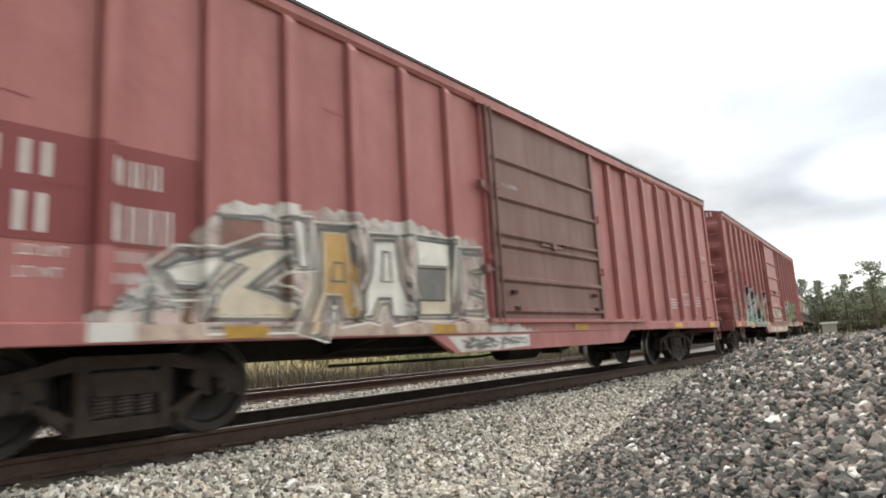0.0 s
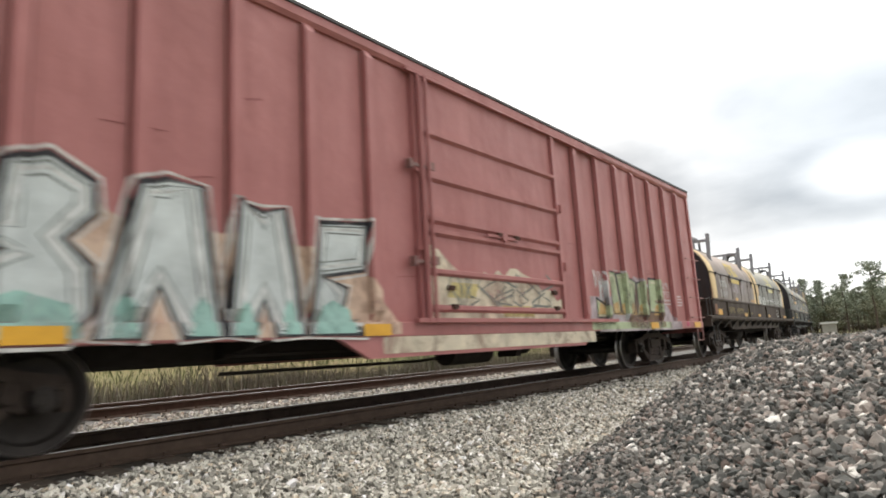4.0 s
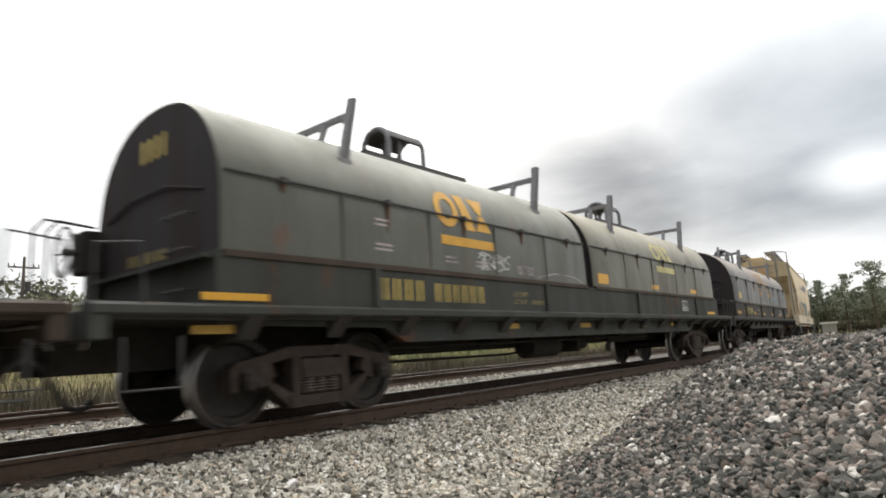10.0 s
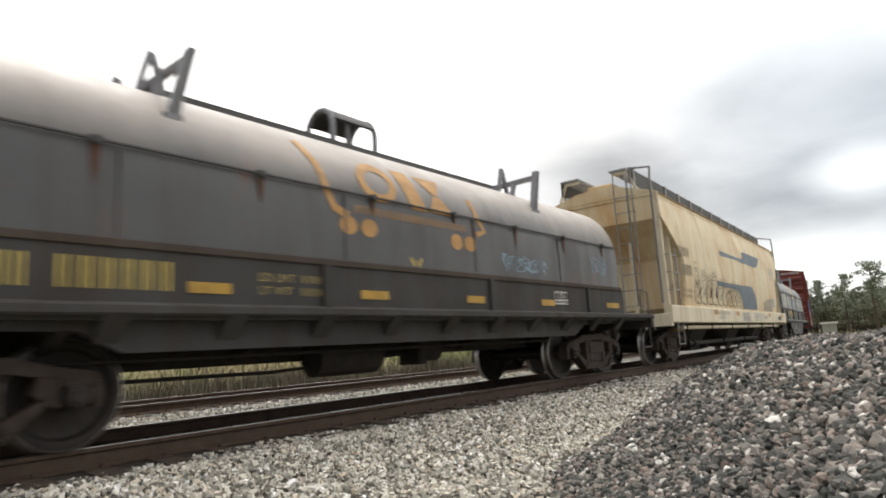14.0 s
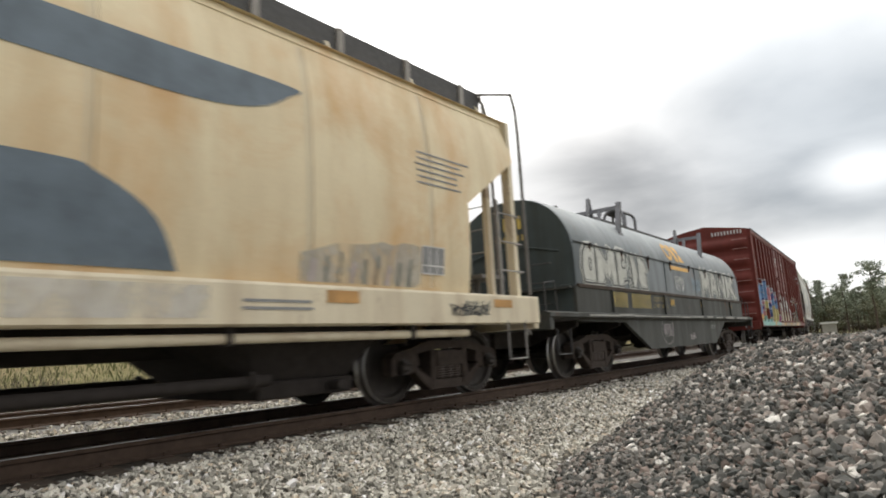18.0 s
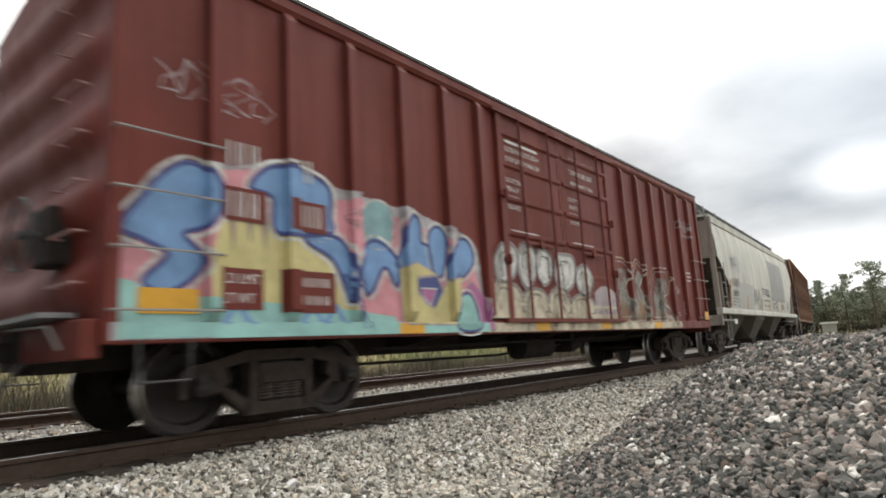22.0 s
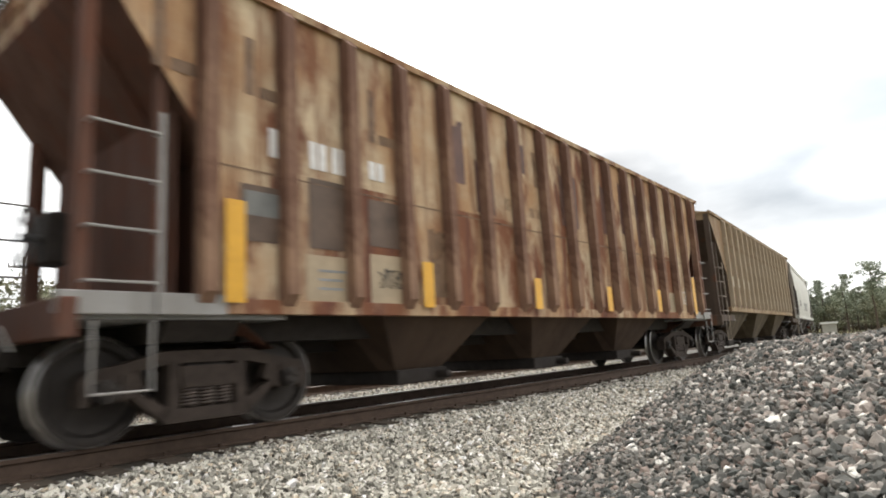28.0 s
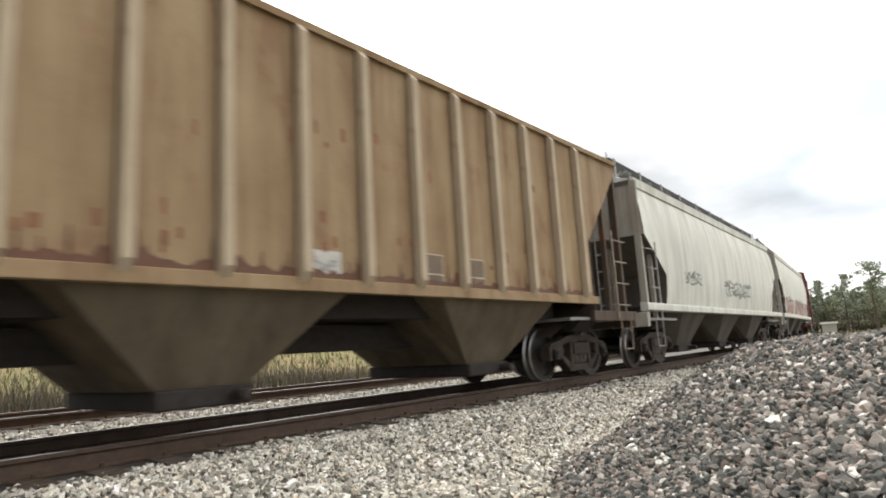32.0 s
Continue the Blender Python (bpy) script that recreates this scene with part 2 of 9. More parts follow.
# slopes and bays of the white hoppers, with underbody shade in the colour
M["hop_shade"] = weathered("shaded_grey_brown_slope_paint", (0.105, 0.092, 0.078), (0.08, 0.07, 0.06), (0.06, 0.05, 0.04), 0.5, rough=0.7, spec=0.14)


def panelled_rust(name, first, pitch, weld):
    """Old tan paint eaten by rust, sheet by sheet: each sheet between two ribs has gone its own way."""
    m, t, b, link = nodes_of(name)
    co = t.nodes.new("ShaderNodeTexCoord").outputs["Object"]
    sep = t.nodes.new("ShaderNodeSeparateXYZ")
    link(co, sep.inputs[0])

    def step(out, off, size):
        n1 = t.nodes.new("ShaderNodeMath")
        n1.operation = "SUBTRACT"
        link(out, n1.inputs[0])
        n1.inputs[1].default_value = off
        n2 = t.nodes.new("ShaderNodeMath")
        n2.operation = "DIVIDE"
        link(n1.outputs[0], n2.inputs[0])
        n2.inputs[1].default_value = size
        n3 = t.nodes.new("ShaderNodeMath")
        n3.operation = "FLOOR"
        link(n2.outputs[0], n3.inputs[0])
        return n3.outputs[0]

    cell = t.nodes.new("ShaderNodeCombineXYZ")
    link(step(sep.outputs[0], first, pitch), cell.inputs[0])
    link(step(sep.outputs[2], weld, 3.0), cell.inputs[2])
    white = t.nodes.new("ShaderNodeTexWhiteNoise")
    white.noise_dimensions = "3D"
    link(cell.outputs[0], white.inputs["Vector"])
    shift = t.nodes.new("ShaderNodeVectorMath")
    shift.operation = "ADD"
    link(co, shift.inputs[0])
    own = t.nodes.new("ShaderNodeMath")
    own.operation = "MULTIPLY"
    link(t.nodes.new("ShaderNodeObjectInfo").outputs["Random"], own.inputs[0])
    own.inputs[1].default_value = 37.0
    link(own.outputs[0], shift.inputs[1])
    co = shift.outputs[0]
    bloom = nz(t, link, co, 1.6, 11, 0.66, (1.5, 1.5, 0.5), 0.35)
    add = t.nodes.new("ShaderNodeMath")
    add.operation = "MULTIPLY_ADD"
    link(white.outputs["Value"], add.inputs[0])
    add.inputs[1].default_value = 0.20
    link(bloom, add.inputs[2])
    run = nz(t, link, co, 1.0, 8, 0.66, (5.0, 5.0, 0.35), 0.4)
    tan = mixc(t, link, ramp(t, link, nz(t, link, co, 1.1, 6, 0.6), 0.38, 0.62), (0.54, 0.43, 0.295), (0.40, 0.245, 0.135))
    old = mixc(t, link, ramp(t, link, run, 0.4, 0.62), (0.135, 0.058, 0.04), (0.24, 0.10, 0.05))
    c = mixc(t, link, ramp(t, link, add.outputs[0], 0.565, 0.70), tan, old)
    c = mixc(t, link, times(t, link, ramp(t, link, run, 0.48, 0.62), 0.7), c, (0.16, 0.07, 0.04))
    grain = nz(t, link, co, 30, 5, 0.65)
    link(mixc(t, link, 0.35, c, ramp(t, link, grain, 0.25, 0.75, (0.5, 0.48, 0.46), (1, 1, 1)), "MULTIPLY"), b.inputs["Base Color"])
    b.inputs["Roughness"].default_value, b.inputs["Specular IOR Level"].default_value = 0.8, 0.15
    bumped(t, link, b, nz(t, link, co, 2.2, 5, 0.5), 0.4, 0.04)
    return m


M["hop_rust"] = panelled_rust("rust_eaten_tan_paint", -6.75, 0.862, 2.51)
M["hop_rust_post"] = weathered("rust_streaked_tan_rib_paint", (0.28, 0.175, 0.115), (0.14, 0.074, 0.055), (0.09, 0.052, 0.038), 0.8, rust=(0.12, 0.062, 0.042), rusty=0.55, rough=0.8, spec=0.15)
M["hop_rust_dark"] = weathered("rusty_post_paint", (0.13, 0.07, 0.052), (0.095, 0.05, 0.038), (0.07, 0.036, 0.025), 0.6, rust=(0.12, 0.05, 0.032), rusty=0.5, rough=0.8, spec=0.15)
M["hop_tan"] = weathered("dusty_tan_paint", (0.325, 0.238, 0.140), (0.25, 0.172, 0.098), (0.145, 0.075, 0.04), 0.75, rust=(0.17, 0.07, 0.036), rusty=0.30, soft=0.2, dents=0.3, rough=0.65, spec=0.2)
# tan hopper's ends: dusty brown, darkened for the shade under the slopes
M["hop_tan_dark"] = weathered("shaded_dusty_brown_paint", (0.096, 0.070, 0.052), (0.074, 0.053, 0.040), (0.038, 0.028, 0.022), 0.5, rusty=0.1, rough=0.7, spec=0.2)
# dark brown for rib edges, where shade is painted together with dirt
M["seam"] = plain("rib_edge_shade_and_dirt", (0.085, 0.05, 0.04), 0.95, vary=0.4, scale=12, spec=0.1)
M["rust_run"] = weathered("brown_rust_run", (0.115, 0.065, 0.045), (0.09, 0.05, 0.035), (0.10, 0.045, 0.03), 0.6, rough=0.85, spec=0.1)
# tan bays: grime and underside shade together in one darker colour
M["bay_tan"] = weathered("grimy_shaded_tan_bay_paint", (0.145, 0.118, 0.082), (0.105, 0.082, 0.057), (0.06, 0.045, 0.033), 0.7, rough=0.85, spec=0.12)
# rusted hopper's bays, a darker brown than its sides
M["bay_dark"] = weathered("dark_brown_hopper_bay_paint", (0.075, 0.05, 0.035), (0.055, 0.037, 0.027), (0.035, 0.025, 0.02), 0.5, rough=0.85, spec=0.15)
M["hop_post"] = weathered("pale_tan_rib_paint", (0.42, 0.345, 0.25), (0.34, 0.27, 0.19), (0.18, 0.11, 0.065), 0.5, rust=(0.20, 0.09, 0.045), rusty=0.15, rough=0.65, spec=0.2)
M["under"] = plain("grimy_underframe_steel", (0.045, 0.038, 0.034), 0.85, vary=0.4, spec=0.2)
M["truck"] = plain("dusty_cast_steel", (0.068, 0.052, 0.043), 0.85, vary=0.45, spec=0.2)
M["wheel"] = plain("worn_wheel_steel", (0.050, 0.042, 0.037), 0.6, 0.4, vary=0.4)
M["wheel_bright"] = plain("polished_wheel_tread", (0.45, 0.43, 0.41), 0.32, 0.9, vary=0.25)
M["spring"] = plain("dull_spring_steel", (0.15, 0.12, 0.105), 0.7, 0.2)
M["bar"] = plain("painted_grab_iron", (0.34, 0.18, 0.165), 0.55, vary=0.2)
M["bar_grey"] = plain("worn_grey_grab_iron", (0.28, 0.265, 0.25), 0.55, vary=0.25)
M["bar_tan"] = plain("tan_painted_bar", (0.25, 0.20, 0.15), 0.6, vary=0.3)
M["bar_dark"] = plain("dark_painted_bar", (0.06, 0.058, 0.058), 0.6, vary=0.25)
M["stand"] = plain("galvanised_lifting_frame", (0.24, 0.24, 0.255), 0.6, 0.1, vary=0.25)
M["grating"] = plain("galvanised_grating", (0.30, 0.30, 0.30), 0.6, 0.3, vary=0.25)
M["rail_grey"] = plain("dull_grey_handrail", (0.17, 0.16, 0.15), 0.6, 0.1, vary=0.25)
M["walk_mesh"] = plain("dark_steel_mesh", (0.085, 0.085, 0.088), 0.7, 0.2, vary=0.4, scale=20)
M["roof"] = plain("dull_roof_sheet", (0.20, 0.17, 0.165), 0.6, vary=0.3, scale=2)
M["yellow"] = plain("yellow_reflector", (0.72, 0.38, 0.03), 0.45, vary=0.2, scale=4)
M["yellow_old"] = plain("dirty_yellow_reflector", (0.50, 0.30, 0.05), 0.6, vary=0.4, scale=4)
M["letter_yellow"] = plain("yellow_lettering", (0.72, 0.54, 0.13), 0.6, vary=0.45, scale=5)
M["letter_gold"] = plain("worn_gold_lettering", (0.42, 0.32, 0.11), 0.6, vary=0.5, scale=5)
M["letter_white"] = plain("white_lettering", (0.74, 0.72, 0.70), 0.6, vary=0.3, scale=5)
M["letter_black"] = plain("black_lettering", (0.035, 0.034, 0.034), 0.6, vary=0.3, scale=5)
M["letter_grey"] = plain("grey_lettering", (0.27, 0.27, 0.27), 0.6, vary=0.3, scale=5)
M["orange"] = plain("faded_orange_paint", (0.55, 0.30, 0.10), 0.6, vary=0.45, scale=4)


# ---- mesh helpers ----
class Form:
    """Collects corners and faces of one mesh."""

    def __init__(self):
        self.v, self.f = [], []

    def add(self, verts, faces):
        n = len(self.v)
        self.v += [tuple(p) for p in verts]
        self.f += [tuple(n + i for i in face) for face in faces]
        return self

    def box(self, x0, x1, y0, y1, z0, z1):
        return self.add([(x0, y0, z0), (x1, y0, z0), (x1, y1, z0), (x0, y1, z0), (x0, y0, z1), (x1, y0, z1), (x1, y1, z1), (x0, y1, z1)],
                        [(0, 3, 2, 1), (4, 5, 6, 7), (0, 1, 5, 4), (1, 2, 6, 5), (2, 3, 7, 6), (3, 0, 4, 7)])

    def prism(self, pts, y0, y1):
        """A polygon in x, z (counter-clockwise seen from -y) drawn out from y0 to y1."""
        n = len(pts)
        vs = [(x, y0, z) for x, z in pts] + [(x, y1, z) for x, z in pts]
        fs = [tuple(range(n)), tuple(range(2 * n - 1, n - 1, -1))]
        fs += [(i, i + n, (i + 1) % n + n, (i + 1) % n) for i in range(n)]
        return self.add(vs, fs)

    def prism_x(self, pts, x0, x1):
        """A polygon in y, z drawn out from x0 to x1."""
        n = len(pts)
        vs = [(x0, y, z) for y, z in pts] + [(x1, y, z) for y, z in pts]
        fs = [tuple(range(n - 1, -1, -1)), tuple(range(n, 2 * n))]
        fs += [(i, (i + 1) % n, (i + 1) % n + n, i + n) for i in range(n)]
        return self.add(vs, fs)

    def cyl(self, p0, p1, r, n=8, r1=None):
        p0, p1 = Vector(p0), Vector(p1)
        d = (p1 - p0).normalized()
        a = d.orthogonal().normalized()
        b = d.cross(a)
        r1 = r if r1 is None else r1
        vs = [p0 + r * (math.cos(2 * math.pi * i / n) * a + math.sin(2 * math.pi * i / n) * b) for i in range(n)]
        vs += [p1 + r1 * (math.cos(2 * math.pi * i / n) * a + math.sin(2 * math.pi * i / n) * b) for i in range(n)]
        fs = [tuple(range(n - 1, -1, -1)), tuple(range(n, 2 * n))]
        fs += [(i, (i + 1) % n, (i + 1) % n + n, i + n) for i in range(n)]
        return self.add(vs, fs)

    def tube(self, pts, r, n=6):
        """One bent bar through points, mitred at its corners."""
        pts = [Vector(p) for p in pts]
        pts = [p for k, p in enumerate(pts) if k == 0 or (p - pts[k - 1]).length > 1e-6]
        ways = [(b - a).normalized() for a, b in zip(pts, pts[1:])]
        side = ways[0].orthogonal().normalized()
        rings = []
        for k, p in enumerate(pts):
            before, after = ways[max(0, k - 1)], ways[min(k, len(ways) - 1)]
            along = (before + after).normalized() if (before + after).length > 1e-4 else after
            side = (side - along * side.dot(along)).normalized()
            up = along.cross(side)
            rings.append([p + r * (math.cos(2 * math.pi * q / n) * side + math.sin(2 * math.pi * q / n) * up) for q in range(n)])
        return self.loft(rings)

    def lathe(self, ring, axis="y", n=24, at=(0, 0, 0)):
        """Turns a profile of (radius, along) round an axis through at."""
        vs = []
        for rad, al in ring:
            for i in range(n):
                a = 2 * math.pi * i / n
                c, s = rad * math.cos(a), rad * math.sin(a)
                p = (c, al, s) if axis == "y" else ((al, c, s) if axis == "x" else (c, s, al))
                vs.append((p[0] + at[0], p[1] + at[1], p[2] + at[2]))
        fs = []
        for k in range(len(ring) - 1):
            for i in range(n):
                j = (i + 1) % n
                fs.append((k * n + i, (k + 1) * n + i, (k + 1) * n + j, k * n + j))
        return self.add(vs, fs)

    def loft(self, rings, closed=True, caps=True):
        n = len(rings[0])
        vs = [p for r in rings for p in r]
        fs = []
        for k in range(len(rings) - 1):
            for i in range(n if closed else n - 1):
                j = (i + 1) % n
                fs.append((k * n + i, k * n + j, (k + 1) * n + j, (k + 1) * n + i))
        if caps and closed:
            fs.append(tuple(range(n - 1, -1, -1)))
            fs.append(tuple((len(rings) - 1) * n + i for i in range(n)))
        return self.add(vs, fs)

    def mesh(self, name, mat, smooth=False):
        me = bpy.data.meshes.new(name)
        me.from_pydata(self.v, [], self.f)
        me.materials.append(mat)
        bm = bmesh.new()
        bm.from_mesh(me)
        if len(bm.faces) < 6000:
            bmesh.ops.recalc_face_normals(bm, faces=bm.faces)
        bm.to_mesh(me)
        bm.free()
        if smooth:
            me.polygons.foreach_set("use_smooth", [True] * len(me.polygons))
            me.set_sharp_from_angle(angle=radians(38))
        return me


def part(name, form, mat, parent, label="", bevel=0.0, smooth=False, at=None):
    """Links one mesh as a part under a thing or a part."""
    me = form if isinstance(form, bpy.types.Mesh) else form.mesh(name, mat, smooth)
    ob = new(name, me)
    ob.parent = parent
    if at is not None:
        ob.matrix_local = at
    if label:
        tagged(ob, label)
    if bevel:
        b = ob.modifiers.new("edge", "BEVEL")
        b.width, b.segments, b.limit_method = bevel, 2, "ANGLE"
    return ob


def letters(body, size, mat, name="lettering", fat=0.0, squeeze=1.0):
    """A mesh of flat letters in x, z, facing -y, from the built-in font; its left foot at the origin."""
    cu = bpy.data.curves.new(name, "FONT")
    cu.body, cu.size, cu.offset, cu.extrude, cu.resolution_u = body, size, fat, 0.0, 3
    ob = bpy.data.objects.new(name, cu)
    scene.collection.objects.link(ob)
    dg = bpy.context.evaluated_depsgraph_get()
    me = bpy.data.meshes.new_from_object(ob.evaluated_get(dg))
    bpy.data.objects.remove(ob)
    bpy.data.curves.remove(cu)
    me.transform(Matrix(((squeeze, 0, 0, 0), (0, 0, -1, 0), (0, 1, 0, 0), (0, 0, 0, 1))))
    me.materials.clear()
    me.materials.append(mat)
    return me


def flat(pts, y, mat, name):
    """A thin painted patch: a polygon in x, z, 3 mm thick, with its face at y."""
    return Form().prism(pts, y, y + 0.003).mesh(name, mat)


def oval(cx, cz, rx, rz, n=20, a0=0.0, a1=360.0):
    return [(cx + rx * math.cos(radians(a0 + (a1 - a0) * i / n)), cz + rz * math.sin(radians(a0 + (a1 - a0) * i / n))) for i in range(n if a1 - a0 == 360 else n + 1)]


def thing(name, label, category, group=""):
    ob = new(name)
    ob.empty_display_size = 0.5
    return tagged(ob, label, category, group)


# ---- the ground ----
def hill(x, y):
    """Height of the land: level by the line, a ditch past the far track, then a low bank and fields."""
    u = y - (TRACK_Y + max(x - BEND_AT, 0.0) ** 2 * BEND * 0.5 if x < 130 else TRACK_Y + 24.3 + (x - 130) * 0.42)
    z = -0.33
    if u < 0:
        if u < -1.2:
            z = -0.33 - 0.10 * min(1.0, (-1.2 - u) / 1.5)
    elif u > 9.5:
        d = u - 9.5
        z = -0.33 - 0.55 * min(1, d / 3.0) if d < 5 else -0.88 + 2.45 * min(1.0, (d - 5) / 14.0) ** 0.8
    return z


def make_ground():
    xs = sorted(set([-900, -500, -250, -120, -60, -40] + [i * 1.5 for i in range(-18, 60)] + [95, 105, 120, 140, 170, 220, 300, 450, 700, 1100, 1800]))
    ys = sorted(set([-900, -500, -250, -120, -60, -30, -15] + [i * 1.0 for i in range(-10, 48)] + [50, 54, 60, 70, 85, 110, 150, 220, 330, 500, 800, 1400]))
    v = [(x, y, hill(x, y) + 0.05 * noise.noise((x * 0.2, y * 0.2, 0))) for y in ys for x in xs]
    n = len(xs)
    f = [(j * n + i, j * n + i + 1, (j + 1) * n + i + 1, (j + 1) * n + i) for j in range(len(ys) - 1) for i in range(n - 1)]
    m, t, b, link = nodes_of("rough_grass_and_dirt")
    co = t.nodes.new("ShaderNodeTexCoord").outputs["Object"]
    big = nz(t, link, co, 0.06, 7, 0.6)
    mid = nz(t, link, co, 1.1, 6, 0.65)
    fine = nz(t, link, co, 14, 4, 0.7)
    c = mixc(t, link, ramp(t, link, big, 0.42, 0.6), (0.22, 0.175, 0.095), (0.11, 0.13, 0.045))
    c = mixc(t, link, times(t, link, ramp(t, link, mid, 0.45, 0.7), 0.6), c, (0.26, 0.215, 0.13))
    c = mixc(t, link, 0.55, c, ramp(t, link, fine, 0.25, 0.8, (0.45, 0.45, 0.42), (1.1, 1.1, 1.0)), "MULTIPLY")
    link(c, b.inputs["Base Color"])
    b.inputs["Roughness"].default_value = 1.0
    b.inputs["Specular IOR Level"].default_value = 0.1
    bumped(t, link, b, fine, 0.8, 0.08)
    fm = Form().add(v, f)
    tagged(new("ground", fm.mesh("ground", m, True)), "dry tan and green grassland running to the horizon", "ground", kind="structure")


make_ground()


def ribbon(offs, s0, s1, step, name, mat):
    """A strip along the track: offs are (offset, height) across it."""
    ss, s = [], s0
    while s < s1:
        ss.append(s)
        s += step if s < 45 else step * 3
    ss.append(s1)
    return Form().loft([[on_track(s, o, z) for o, z in offs] for s in ss], closed=False).mesh(name, mat)


# bed toned darker than the loose stone: gap shade put into its colour
M["bed"] = plain("packed_grey_ballast", (0.19, 0.18, 0.165), 0.95, vary=0.6, scale=16, relief=1.0, spec=0.1)
M["bed_dark"] = plain("oily_track_dirt", (0.085, 0.072, 0.06), 0.95, vary=0.5, scale=9, relief=1.0, spec=0.1)
M["rail_rust"] = plain("brown_rusted_rail", (0.10, 0.068, 0.05), 0.8, 0.1, vary=0.35, scale=7, spec=0.25)
M["rail_shine"] = plain("worn_rail_head", (0.42, 0.40, 0.385), 0.38, 0.75, vary=0.3, scale=5)
M["tie"] = plain("weathered_timber_sleeper", (0.11, 0.088, 0.07), 0.95, vary=0.45, scale=5, relief=0.8, spec=0.1)

tagged(new("ballast_bed", ribbon([(-6.2, -0.44), (-3.2, -0.40), (-1.75, -0.24), (-1.2, -0.185), (1.2, -0.185), (1.8, -0.2), (2.6, -0.22), (3.4, -0.2), (4.1, -0.185), (6.6, -0.185), (7.6, -0.24), (10.5, -0.72)], -60, 260, 0.8, "ballast_bed", M["bed"])),
       "pale grey crushed stone bed under two railway tracks", "ballast", kind="structure")
tagged(new("oily_strip", ribbon([(-1.02, -0.181), (-0.88, -0.176), (0.9, -0.176), (1.02, -0.181)], -30, 150, 0.8, "oily_strip", M["bed_dark"])),
       "dark oily dirt packed between the rails", "track dirt", kind="structure")

# half a rail's section: (across, height), head to foot
RAIL = [(-0.036, -0.003), (-0.030, 0.0), (0.030, 0.0), (0.036, -0.003), (0.036, -0.034), (0.009, -0.048), (0.009, -0.135), (0.07, -0.155), (0.07, -0.168), (-0.07, -0.168), (-0.07, -0.155), (-0.009, -0.135), (-0.009, -0.048), (-0.036, -0.034)]


def railway(name, off, label):
    top = thing(name, label, "railway track")
    top["kind"] = "structure"
    for side in (-1, 1):
        base = off + side * 0.7535
        ss = [-60 + i * 1.5 for i in range(70)] + [46 + i * 3.0 for i in range(70)]
        fm = Form().loft([[on_track(s, base + a, z) for a, z in RAIL] for s in ss])
        rail = part("rail", fm, M["rail_rust"], top)
        rail.data.materials.append(M["rail_shine"])
        for p in rail.data.polygons:
            zs = [rail.data.vertices[i].co.z for i in p.vertices]
            if min(zs) > -0.0035 and p.normal.z > 0.9:
                p.material_index = 1
    tie_me = Form().box(-0.115, 0.115, -1.22, 1.22, -0.30, -0.166).mesh("sleeper", M["tie"])
    plate_me = Form().box(-0.10, 0.10, -0.17, 0.17, -0.168, -0.158).mesh("tie_plate", M["rail_rust"])
    spike_me = Form().cyl((0, 0, -0.16), (0, 0, -0.125), 0.018, 6).mesh("rail_spike", M["rail_rust"])
    rnd = random.Random(5 + int(off))
    s = -2.0
    while s < 42:
        p = on_track(s, off)
        a = max(s - BEND_AT, 0) * BEND + rnd.uniform(-0.02, 0.02)
        m = Matrix.Translation((p.x, p.y, rnd.uniform(-0.006, 0.0))) @ Matrix.Rotation(a, 4, "Z")
        tie = part("sleeper", tie_me, None, top, at=m)
        for side in (-1, 1):
            if s < 22:
                part("tie_plate", plate_me, None, tie, at=Matrix.Translation((0, side * 0.7535, 0)))
                part("rail_spike", spike_me, None, tie, at=Matrix.Translation((0.05, side * 0.7535 - 0.085, 0)))
        s += 0.52
    return top


railway("railway_track", 0.0, "brown rusted rails with shiny heads on dark sleepers")
railway("far_railway_track", 5.35, "second pair of rusted rails behind the train's track")


